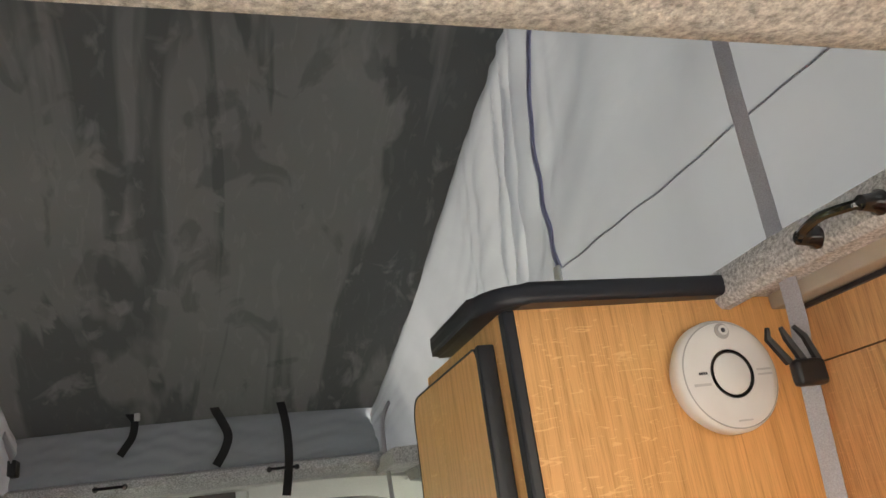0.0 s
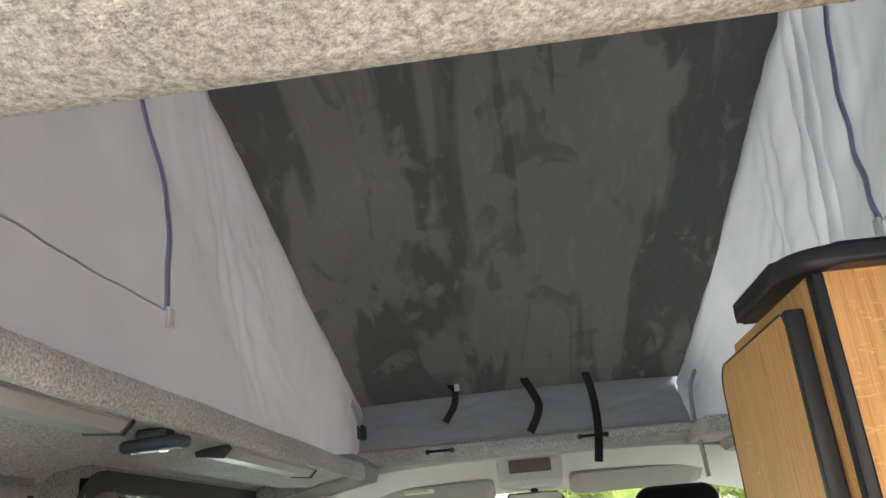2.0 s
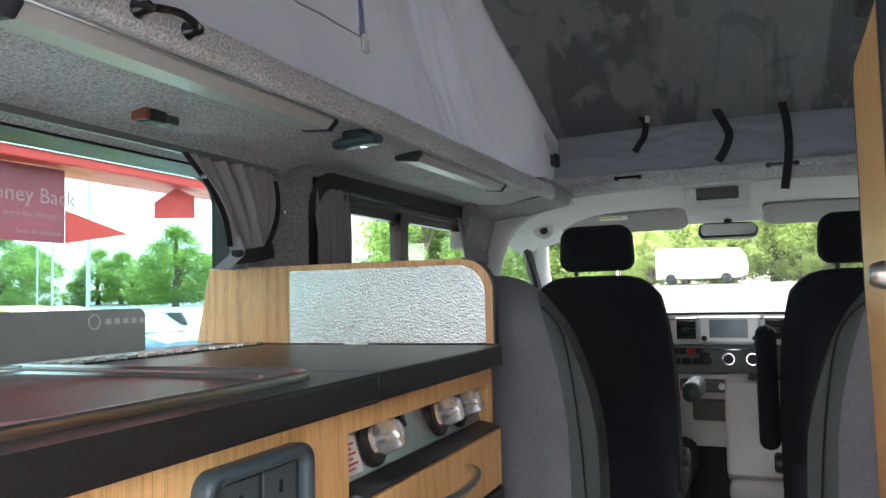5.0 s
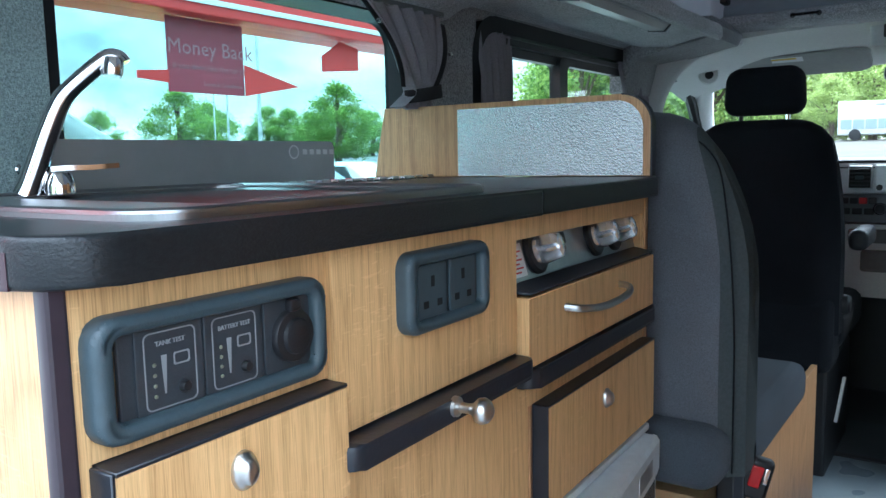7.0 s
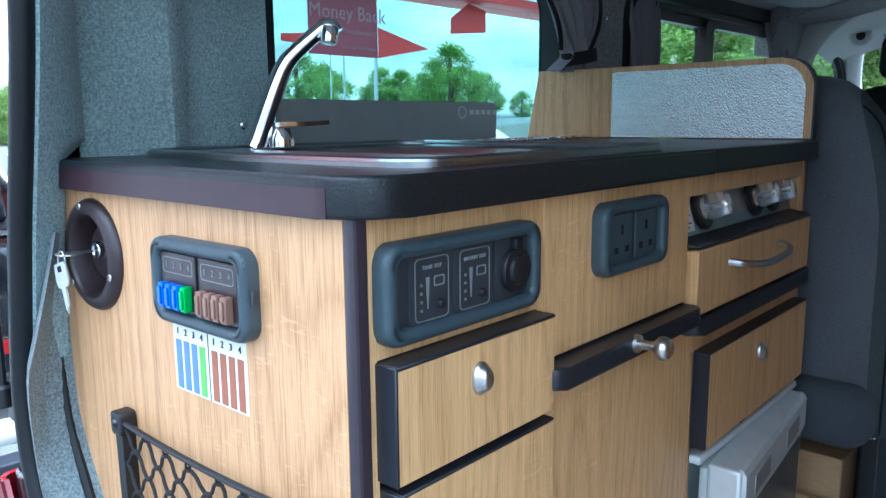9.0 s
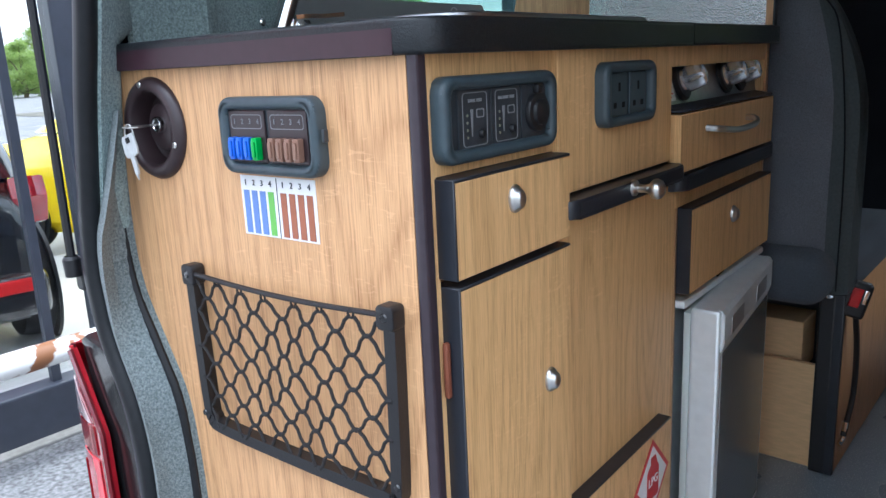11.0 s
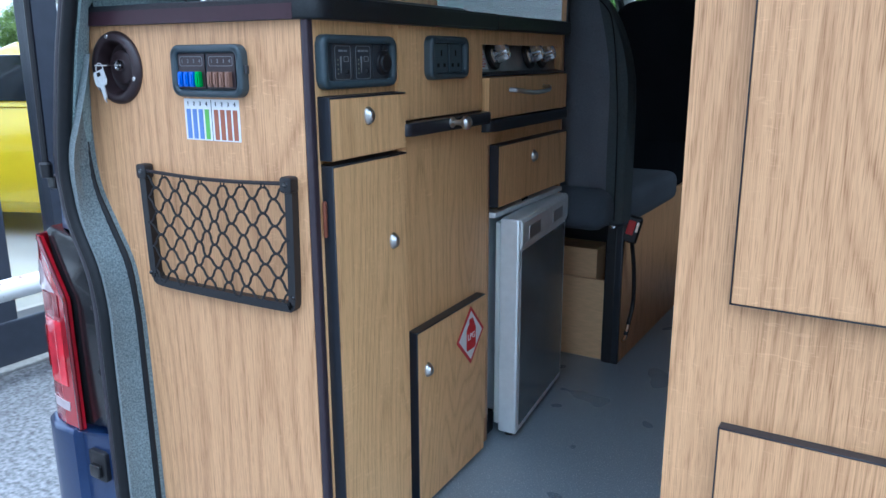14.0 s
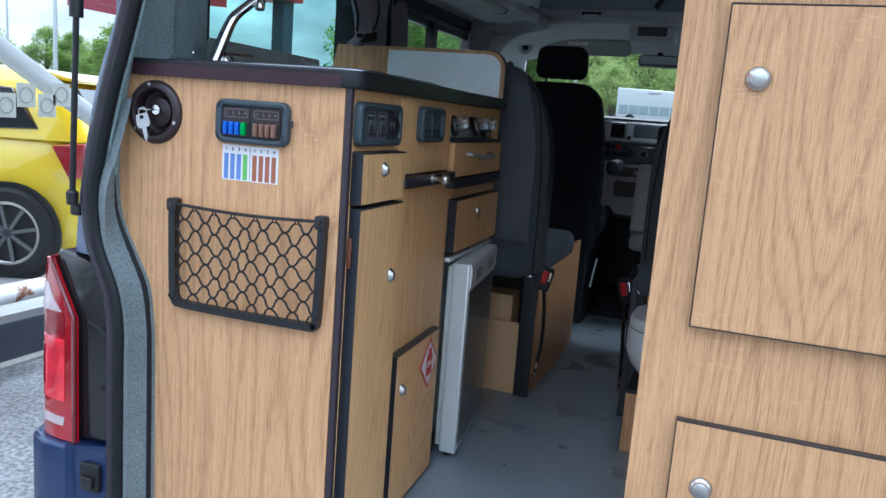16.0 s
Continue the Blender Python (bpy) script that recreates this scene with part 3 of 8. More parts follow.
solo("cab_carpet", box(-0.42, 0.28, 2.45, 2.80, -0.012, 0.004, 0.004), mat("grey cab carpet", (0.10, 0.112, 0.125), 0.95, vary=0.3, vscale=500, bump=0.5, bscale=700), "grey carpet mat behind the cab seats", "mat", kind="structure")


def wall_with_windows(name, x0, x1, y0, y1, z0, z1, holes, material, label):
    """An upright slab along y with openings (ya, yb, za, zb) right through it."""
    bm = bmesh.new()
    y = y0
    for ya, yb, za, zb in holes:
        if ya > y:
            box(x0, x1, y, ya, z0, z1, bm=bm)
        if za > z0:
            box(x0, x1, ya, yb, z0, za, bm=bm)
        box(x0, x1, ya, yb, zb, z1, bm=bm)
        y = yb
    box(x0, x1, y, y1, z0, z1, bm=bm)
    return solo(name, bm, material, label, "wall", kind="structure", smooth=False)


wall_with_windows("wall_left", -0.895, XL - 0.005, 0.20, 2.44, 0.0, 1.31, [(0.30, 1.06, 0.86, 1.236), (1.26, 2.34, 0.80, 1.262)], FELT_DARK, "grey carpet-lined van side wall with two windows")
wall_with_windows("wall_right", XR, 0.86, -0.10, 2.44, 0.0, 1.31, [(1.26, 2.22, 0.80, 1.24)], FELT_DARK, "grey carpet-lined van side wall with an assumed window")

# carpeted rear pillar beside the tailgate, above the worktop
pil = prism([(-0.86, 0.12), (-0.80, 0.06), (-0.772, 0.030), (-0.756, 0.022), (-0.748, 0.13), (-0.762, 0.155), (-0.780, 0.165), (-0.796, 0.205), (-0.797, 0.2975), (-0.86, 0.2975)], "z", 0.90, 1.31, 0.004)
solo("rear_pillar_left", pil, FELT_TEAL, "grey carpeted rear pillar beside the tailgate opening", "pillar", kind="structure")
for z in (0.957,):
    solo("trim_screw", lathe([(0, 0.002), (0.004, 0.002), (0.006, 0.0), (0.006, -0.002)], (-0.796, 0.255, z), (1, 0, 0), 12), CHROME, "small chrome trim screw in the carpeted pillar", "screw", kind="structure")


def rail(side, lift=0.0):
    """Padded carpet rail under the pop-up roof: wall cove, shelf underside, rounded lip."""
    prof = [(0.0, 1.232), (0.02, 1.249), (0.06, 1.259), (0.14, 1.274), (0.20, 1.288), (0.24, 1.293), (0.262, 1.288), (0.278, 1.279), (0.287, 1.280), (0.293, 1.288), (0.292, 1.310), (0.285, 1.322), (0.27, 1.327), (0.16, 1.330), (0.0, 1.330), (-0.05, 1.330), (-0.05, 1.232)]
    b = bmesh.new()
    ys = [0.20 + (2.10 - 0.20) * i / 40 for i in range(41)]
    rows = []
    for y in ys:
        w = 0.0010 * math.sin(y * 13) + 0.0006 * math.sin(y * 31)
        # the lip sweeps round into the rear header
        k = max(0.0, 1 - (y - 0.20) / 0.16) if y < 0.36 else 0.0
        cove = 0.052 * min(1.0, max(0.0, (y - 1.12) / 0.10))
        rows.append([((XL + u + 0.10 * k * k * (u > 0.2)) if side < 0 else (XR - u - 0.10 * k * k * (u > 0.2)), y, z + lift + w * (u > 0.2) + max(0.0, cove * (1 - max(0.0, u) / 0.10)) * (z < 1.30)) for u, z in prof])
    V = [[b.verts.new(p) for p in r] for r in rows]
    n = len(prof)
    for r0, r1 in zip(V, V[1:]):
        for i in range(n):
            b.faces.new((r0[i], r0[(i + 1) % n], r1[(i + 1) % n], r1[i]))
    b.faces.new(V[0])
    b.faces.new(V[-1])
    return b


solo("roof_rail_left", rail(-1), FELT_RAIL, "padded grey carpet rail below the pop-up roof", "roof rail", kind="structure")
rr = rail(1, 0.036)
solo("roof_rail_right", rr, FELT_RAIL, "padded grey carpet rail below the pop-up roof", "roof rail", kind="structure")

# carpeted rear part of the roof, over the tailgate opening
hp = [(-0.10, 1.315), (0.20, 1.300), (0.276, 1.297), (0.290, 1.300), (0.298, 1.309), (0.300, 1.325), (0.311, 1.345), (0.317, 1.36), (0.311, 1.372), (-0.10, 1.39)]
solo("ceiling_rear", prism(hp, "x", -0.84, 0.83), FELT, "grey-beige carpeted rear roof header", "ceiling", kind="structure")

# pop-up roof: lined panel, hinged at the front, raised at the back
RY0, RZ0, RY1, RZ1 = 2.40, 1.545, 0.20, 2.614


def roof_z(y):
    return RZ0 + (RZ1 - RZ0) * (RY0 - y) / (RY0 - RY1)


def roof_x(y, s):
    """Roof edge; s from -1 (left) to 1 (right)."""
    t = (RY0 - y) / (RY0 - RY1)
    return -0.088 + 0.034 * t + s * (0.486 + 0.188 * t)


g = []
for i in range(25):
    y = RY0 + (RY1 - RY0) * i / 24
    g.append([(roof_x(y, 1.03 * (2 * j / 16 - 1)), y, roof_z(y) + 0.010 * (1 - (2 * j / 16 - 1) ** 2)) for j in range(17)])
solo("ceiling_pop_roof", sheet(g, 0.03), SUEDE, "dark grey brushed suede lining of the raised roof", "ceiling", kind="structure")
for s in (-1, 1):
    solo("roof_edge_seam", tube([(roof_x(RY0 + (RY1 - RY0) * i / 20, s * 1.0), RY0 + (RY1 - RY0) * i / 20, roof_z(RY0 + (RY1 - RY0) * i / 20) - 0.002) for i in range(21)], 0.004, 6), WEB_BLACK, "dark seam where canvas meets the roof lining", "trim", kind="structure")


def canvas_at(side, y, t, inset=0.0):
    """A place on a canvas side wall: t from the rail (0) to the roof (1)."""
    zt, zb = roof_z(y) + 0.004, 1.322 + (0.036 if side > 0 else 0)
    xt = roof_x(y, side)
    k = max(0, (y - 1.95) / 0.45)
    xb = (-0.585 if side < 0 else 0.535) * (1 - k) + roof_x(2.4, side) * k
    lap = math.sin(math.pi * t)
    fold = 0.004 * math.sin(y * 22 + t * 3.0) * lap + 0.0025 * math.sin(y * 57 - t * 7) * lap
    # soft pleats fanning down and forward from the upper rear
    lean = y - 1.42 + 0.26 * (t - 0.5)
    fan = 0.5 + 0.5 * math.sin(lean * 88 + 1.6 * math.sin(lean * 29))
    fold += 0.021 * fan * min(1.0, 2.5 * t) * min(1.0, 6 * (1 - t)) * math.exp(-(lean / 0.15) ** 2) * (1.0 if side > 0 else 0.55)
    soft = math.sin(y * 9 + t * 5 + 1.5 * math.sin(t * 6 + y * 3))
    fold += 0.006 * soft * lap
    # slanting drag creases
    fold += 0.0018 * math.sin((y * 0.7 + t * 1.2) * 44 + 2.2 * math.sin(y * 6 + t * 4)) * lap * (0.5 + 0.5 * math.sin(y * 5 + t * 2))
    x = xb + (xt - xb) * t + side * (0.008 * lap * (1 - k) + fold - inset)
    return (x, y, zb + (zt - zb) * t)


def in_flap(side, c):
    yz = FLAPS[side][0]
    return yz[0][1] < c.z < yz[-1][1] and 0.28 < c.y < at_line(yz, c.z)


def canvas_side(side, flap=False):
    """One canvas side wall from the rail up to the roof, with slack and pleats: the wall, or the flap let into it."""
    b = sheet([[canvas_at(side, 2.40 - (2.40 - 0.22) * i / 300, j / 100) for j in range(101)] for i in range(301)])
    bmesh.ops.delete(b, geom=[f for f in b.faces if in_flap(side, f.calc_center_median()) != flap], context="FACES")
    return b


FLAPS = {-1: ([(1.117, 1.483), (1.124, 1.542), (1.140, 1.641), (1.132, 1.736), (1.100, 1.822), (1.049, 1.90), (0.99, 1.96)], 1.488), 1: ([(1.243, 1.540), (1.259, 1.63), (1.263, 1.70), (1.252, 1.80), (1.224, 1.90), (1.172, 1.985), (1.12, 2.03)], 1.534)}


def at_line(yz, z):
    for (y0, z0), (y1, z1) in zip(yz, yz[1:]):
        if z0 <= z <= z1:
            return y0 + (y1 - y0) * (z - z0) / (z1 - z0)
    return yz[0][0]


def canvas_z(side, y, z, inset=0.0):
    lo, hi = canvas_at(side, y, 0)[2], canvas_at(side, y, 1)[2]
    return canvas_at(side, y, (z - lo) / (hi - lo), inset)


solo("canvas_wall_left", canvas_side(-1), CANVAS, "lilac-grey tent canvas side of the raised roof", "tent canvas", kind="structure")
solo("canvas_wall_right", canvas_side(1), CANVAS, "lilac-grey tent canvas side of the raised roof", "tent canvas", kind="structure")
rows = []
for j in range(33):
    t = j / 32
    z = 1.362 + (1.556 - 1.362) * t
    row = []
    for i in range(121):
        x = -0.60 + 1.045 * i / 120
        crease = 0.002 * math.sin(30 * x + 22 * t + 3 * math.sin(9 * x + 2 * t)) * math.sin(math.pi * t) + 0.0013 * math.sin(34 * t + 8 * x + 2.5 * math.sin(17 * x)) + 0.0011 * math.sin(75 * x - 40 * t + 2 * math.sin(13 * x))
        row.append((x, 2.360 + 0.042 * t + 0.03 * (x + 0.3) - 0.022 * math.sin(math.pi * min(1, t * 1.3)) * (1 - t) - crease, z))
    rows.append(row)
solo("canvas_wall_front", sheet(rows), CANVAS, "wrinkled lilac-grey canvas front strip of the raised roof", "tent canvas", kind="structure")
rows = [[(-0.70 + 1.36 * i / 20, 0.215 + 0.004 * math.sin(i * 2.2 + j), 1.31 + (2.62 - 1.31) * j / 10) for i in range(21)] for j in range(11)]
solo("canvas_wall_rear", sheet(rows), CANVAS, "lilac-grey tent canvas back of the raised roof", "tent canvas", kind="structure")

# window flaps with zips in both sides
for side in (-1, 1):
    yz, zs = FLAPS[side]
    zl = [(v.x, v.z) for v in smooth_line([(y, 0, z) for y, z in yz], 6)]
    fl = thing("tent_window_flap", canvas_z(side, 0.8, zs), "zipped fabric window flap in the tent canvas", "tent flap", group="tent window flaps")
    part("flap", canvas_side(side, True), CANVAS, fl)
    part("bottom_seam", tube([canvas_z(side, 0.30 + (zl[0][0] - 0.30) * k / 60, zl[0][1], 0.001) for k in range(61)], 0.0, flat=(0.0013, 0.0008, (-side, 0, 0))), mat("grey seam thread", (0.30, 0.32, 0.36), 0.8, vary=0.3, vscale=600, bump=0.4), fl, "stitched seam")
    part("zip", tube([canvas_z(side, y, z, 0.004) for y, z in zl], 0.0, flat=(0.0062, 0.002, (-side, 0, 0))), mat("lavender zip tape", (0.27, 0.28, 0.46), 0.7, vary=0.2, vscale=500, bump=0.6, bscale=400), fl, "lavender-blue zip")
    e = Vector(canvas_z(side, zl[0][0], zl[0][1], 0.010))
    part("zip_pull", box(e.x - 0.004, e.x + 0.004, e.y - 0.011, e.y + 0.011, e.z - 0.030, e.z + 0.004, 0.003), WHITE, fl, "white zip pull")

# unseen cap added to keep daylight off the back of the front canvas
solo("roof_light_block", prism([(2.445, 1.33), (2.445, 1.622), (2.30, 1.650), (2.30, 1.680), (2.52, 1.66), (2.53, 1.33)], "x", -0.74, 0.62, 0.01), PAINT, "unseen dark blue cap shading the front canvas", "roof", kind="structure")
# carpeted front header with the cab headlining before it
fh = [(2.30, 1.352), (2.31, 1.372), (2.345, 1.382), (2.42, 1.385), (2.42, 1.33), (2.36, 1.332), (2.315, 1.338)]
solo("roof_header_front", prism(fh, "x", -0.80, 0.70), FELT_RAIL, "grey carpeted cross rail at the front of the roof opening", "roof rail", kind="structure")
rows = []
for i in range(13):
    y = 2.37 + 0.52 * i / 12
    rows.append([(-0.86 + 1.62 * k / 24, y, 1.345 - 0.075 * (i / 12) ** 1.4 - 0.10 * abs(2 * k / 24 - 1) ** 4) for k in range(25)])
solo("ceiling_cab", sheet(rows, 0.02), HEADLINER, "pale grey cab headlining above the windscreen", "ceiling", kind="structure")
# wall side pieces that close the corner of the rail towards the cab
for s, x in ((-1, XL), (1, XR)):
    solo("rail_end_cover" if s < 0 else "rail_end_cover_right", prism([(x, 1.15), (x - s * 0.02, 1.25), (x - s * 0.27, 1.29), (x - s * 0.285, 1.32), (x - s * 0.26, 1.352), (x + s * 0.05, 1.356), (x + s * 0.05, 1.15)], "y", 2.098, 2.36, 0.006), FELT_DARK, "grey carpeted end of the roof rail", "roof rail", kind="structure")
    bp = smooth_line([(x + s * 0.03, 2.30, 0.55), (x + s * 0.03, 2.33, 0.95), (x - s * 0.0, 2.37, 1.18), (x - s * 0.10, 2.39, 1.30), (x - s * 0.26, 2.40, 1.345)])
    solo("cab_pillar" if s < 0 else "cab_pillar_right", tube(bp, 0.05, 10), HEADLINER, "pale grey plastic-clad cab pillar", "pillar", kind="structure")
    ap = smooth_line([(x + s * 0.06, 3.30, 0.86), (x + s * 0.04, 3.05, 1.08), (x - s * 0.02, 2.84, 1.25), (x - s * 0.06, 2.70, 1.31)])
    solo("windscreen_pillar" if s < 0 else "windscreen_pillar_right", tube(ap, 0.045, 10), HEADLINER, "pale grey plastic-clad windscreen pillar", "pillar", kind="structure")
    # cab door: lower panel and window frame
    d = thing("door_1" if s < 0 else "door_2", (x + s * 0.05, 2.9, 0.0), "pale grey cab door with a dark window frame", "door", kind="structure")
    part("door_panel", box(min(x + s * 0.03, x + s * 0.09), max(x + s * 0.03, x + s * 0.09), 2.42, 3.32, 0.0, 0.84, 0.02), CAB_GREY, d)
    wf = smooth_line([(x + s * 0.055, 2.46, 0.84), (x + s * 0.05, 2.47, 1.05), (x + s * 0.03, 2.53, 1.205), (x + s * 0.02, 2.66, 1.235), (x + s * 0.035, 2.85, 1.18), (x + s * 0.055, 3.08, 1.0), (x + s * 0.06, 3.24, 0.84)])
    part("window_frame", tube(wf, 0.022, 8), TRIM, d, "black rubber window frame")
    pts = [(p.y, p.z) for p in wf]
    gp = part("pane", prism(pts, "x", x + s * 0.05, x + s * 0.053), GREEN_GLASS, d)
    gp.visible_shadow = False
    part("mirror_triangle", prism([(3.02, 0.84), (3.27, 0.84), (3.06, 1.02)], "x", min(x + s * 0.04, x + s * 0.06), max(x + s * 0.04, x + s * 0.06)), BLACK, d)

# filler added to stop daylight leaking past the canvas corner
solo("rail_corner_cover", box(0.385, 0.49, 2.11, 2.41, 1.318, 1.364, 0.006), FELT_RAIL, "grey carpet-coloured filler below the tent canvas corner", "roof rail", kind="structure")
solo("wall_front", box(-0.86, 0.86, 3.28, 3.36, -0.14, 0.88), CAB_DARK, "dark bulkhead below the windscreen", "wall", kind="structure")
# windscreen
ws = thing("window_3", (CX, 3.1, 0.9), "large sloping windscreen, brightly lit", "window", kind="structure")
rows = []
for i in range(9):
    t = i / 8
    y, z = 2.86 + 0.50 * t, 1.285 - 0.40 * t
    rows.append([(CX + (0.70 + 0.06 * t) * (2 * k / 16 - 1), y - 0.07 * (2 * k / 16 - 1) ** 2, z) for k in range(17)])
gp = part("pane", sheet(rows, 0.004), GLASS, ws)
gp.visible_shadow = False
top = rows[0]
part("window_frame", tube([(p[0], p[1] - 0.003, p[2] + 0.006) for p in top], 0.014, 6), TRIM, ws)


def window(name, y0, y1, z0, z1, glass_x, label, tint, r=0.06, fw=0.035):
    """A side window: rubber frame, pane; the opening goes through the wall."""
    w = thing(name, (XL, (y0 + y1) / 2, z0), label, "window", kind="structure")
    out, inn = rrect(y0 - fw, y1 + fw, z0 - fw, z1 + fw, r + 0.8 * fw, 6), rrect(y0, y1, z0, z1, r, 6)
    part("window_frame", ring(out, inn, "x", XL - 0.004, glass_x - 0.004), TRIM, w, "black rubber window surround")
    p = part("pane", prism(rrect(y0 - 0.004, y1 + 0.004, z0 - 0.004, z1 + 0.004, r, 6), "x", glass_x, glass_x + 0.004), tint, w)
    p.visible_shadow = False
    return w


window("window_1", 0.315, 1.045, 0.875, 1.228, -0.886, "fixed rear side window of teal privacy glass", TINT, 0.05, 0.016)
w2 = window("window_2", 1.278, 2.325, 0.815, 1.243, -0.860, "sliding side window in a black frame", GREEN_GLASS, 0.07)
part("slider_frame", ring(rrect(1.40, 1.74, 0.84, 1.222, 0.02, 3), rrect(1.42, 1.70, 0.86, 1.20, 0.015, 3), "x", -0.852, -0.828), BLACK, w2)
part("slider_frame", ring(rrect(1.69, 2.30, 0.84, 1.222, 0.02, 3), rrect(1.735, 2.28, 0.86, 1.20, 0.015, 3), "x", -0.836, -0.815), BLACK, w2)
part("slider_track", box(-0.845, -0.812, 1.37, 2.31, 1.222, 1.238, 0.003), BLACK, w2, "dark slider track")
part("slider_track", box(-0.845, -0.812, 1.37, 2.31, 0.818, 0.84, 0.003), BLACK, w2)
# assumed window, out of view; its dark glass cuts daylight on the seat base
w4 = thing("window_4", (XR, 1.74, 0.80), "assumed side window in the sliding door, out of view", "window", kind="structure")
part("window_frame", ring(rrect(1.232, 2.248, 0.772, 1.268, 0.09, 6), rrect(1.275, 2.205, 0.815, 1.225, 0.06, 6), "x", XR - 0.004, XR + 0.07), TRIM, w4, "black rubber window surround")
p_ = part("pane", prism(rrect(1.27, 2.21, 0.81, 1.23, 0.06, 6), "x", XR + 0.074, XR + 0.078), DARK_TINT, w4)
p_.visible_shadow = False
# curtain rail above the rear side window
solo("curtain_rail", tube([(XL + 0.030, 0.28 + 0.1 * i, 1.240) for i in range(9)], 0.0, flat=(0.005, 0.005, (1, 0, 0))), mat("grey anodised rail", (0.20, 0.20, 0.205), 0.45, metal=0.5, vary=0.05, vscale=80), "grey aluminium curtain rail fixed above the window", "curtain rail")

# ---- the van's outer body round the tailgate opening ----
LEFT = [(-0.737, 0.90), (-0.751, 0.812), (-0.758, 0.717), (-0.750, 0.635), (-0.716, 0.565), (-0.686, 0.505), (-0.676, 0.443), (-0.672, 0.354), (-0.670, 0.0)]
MID = [(-0.757, 0.925), (-0.783, 0.842), (-0.814, 0.625), (-0.803, 0.582), (-0.765, 0.520), (-0.741, 0.434), (-0.743, 0.341), (-0.736, 0.0)]
SEAL = [(-0.63, 1.2), (-0.66, 1.05), (-0.692, 0.94), (-0.723, 0.842), (-0.758, 0.69), (-0.757, 0.62), (-0.745, 0.57), (-0.713, 0.50), (-0.700, 0.43), (-0.700, 0.341), (-0.700, 0.0), (-0.700, -0.12)]


def curve2(pts, n=8):
    return [(v.x, v.z) for v in smooth_line([(x, 0, z) for x, z in pts], n)]


LC, MC, SC = curve2(LEFT), curve2(MID), curve2(SEAL)


def at_height(c, z):
    for (x0, z0), (x1, z1) in zip(c, c[1:]):
        if min(z0, z1) <= z <= max(z0, z1):
            return x0 + (x1 - x0) * (z - z0) / ((z1 - z0) or 1)
    return c[0][0] if z > c[0][1] else c[-1][0]


rows, jamb = [], []
for i in range(71):
    z = 1.30 - 1.38 * i / 70
    a, b = at_height(SC, z), at_height(LC, z) - 0.004
    k = min(1.0, max(0.0, (0.862 - z) / 0.16))
    if z > 0.70:
        e = (-0.754, 0.024) if z > 0.93 else (b, -0.004)
        jamb.append([(a, -0.046, z), (a - 0.010, -0.034, z), ((a + e[0]) / 2, (e[1] - 0.030) / 2, z), (e[0], e[1], z)])
    if k > 0:
        rows.append([(b + k * (a - b), -0.010 - 0.038 * k, z), (b + k * (a + 0.008 - b), -0.010 - 0.040 * k, z), (b + k * 0.65 * (a - b), -0.010 - 0.030 * k, z), (b + k * 0.3 * (a - b), -0.010 - 0.016 * k, z), (b, -0.010, z), (b + 0.005, 0.018, z)])
solo("rear_trim_carpet", sheet(rows, 0.006), FELT_TRIM, "blue-grey carpet trim round the tailgate opening", "trim", kind="structure")
solo("pillar_jamb", sheet(jamb, 0.004), FELT_TEAL, "blue-grey carpeted jamb between the tailgate seal and the carpeted pillar", "trim", kind="structure")
solo("panel_edge_beading", tube([(x - 0.003, -0.001 + 0.033 * (x + 0.285), z) for x, z in LC], 0.0065, 8), TRIM, "black beading along the curved edge of the kitchen panel", "trim", kind="structure")
SEAL_RUBBER = mat("plum-grey seal rubber", (0.034, 0.031, 0.039), 0.42, spec=0.4, vary=0.12, vscale=60)
ts = thing("tailgate_seal", (-0.70, -0.05, 0.0), "double-lipped dark rubber tailgate seal", "door seal", kind="structure")
part("inner_lip", tube([(x - 0.008, -0.055, z) for x, z in SC], 0.0115, 10), TRIM, ts)
part("outer_lip", tube([(x - 0.028, -0.044, z) for x, z in SC], 0.0155, 12), SEAL_RUBBER, ts, "plum-grey outer lip")


# ---- kitchen unit along the left side ----
KF = -0.285          # plane of the unit's front faces
KR = 1.0             # forward end of the unit

kit = thing("kitchen_unit", (-0.53, 0.5, 0.0), "oak-laminate camper kitchen unit with black edging", "kitchen unit")
PY = 0.010           # rear face of the end panel
TURN = Matrix.Translation((KF, 0.012, 0)) @ Matrix.Rotation(math.atan(0.033), 4, "Z") @ Matrix.Translation((-KF, -0.012, 0))


def settle(*things):
    """The whole kitchen stands a little askew along the side wall."""
    for ob in things:
        ob.location = TURN @ ob.location
        ob.rotation_euler.z = math.atan(0.033)


LOCK = (-0.675, 0.830)
rim_ = [(KF - 0.012, 0.0), (KF - 0.012, 0.895)] + [(at_height(LC, 0.895 * i / 90), 0.895 * i / 90) for i in range(90, -1, -1)]
hole_ = [(LOCK[0] + 0.0425 * math.cos(2 * math.pi * i / 40), LOCK[1] + 0.0425 * math.sin(2 * math.pi * i / 40)) for i in range(40)]
pb = bmesh.new()
sides_ = []
for y in (PY, PY + 0.016):
    edges_, made = [], []
    for pts in (rim_, hole_):
        vs = [pb.verts.new((x, y, z)) for x, z in pts]
        edges_ += [pb.edges.new((vs[i], vs[(i + 1) % len(vs)])) for i in range(len(vs))]
        made.append(vs)
    bmesh.ops.triangle_fill(pb, edges=edges_, use_beauty=True)
    sides_.append(made)
for va, vb_ in zip(*sides_):
    for i in range(len(va)):
        j = (i + 1) % len(va)
        pb.faces.new((va[i], va[j], vb_[j], vb_[i]))
bmesh.ops.recalc_face_normals(pb, faces=pb.faces[:])
part("end_panel", pb, OAK, kit, "oak end panel with one curved edge")
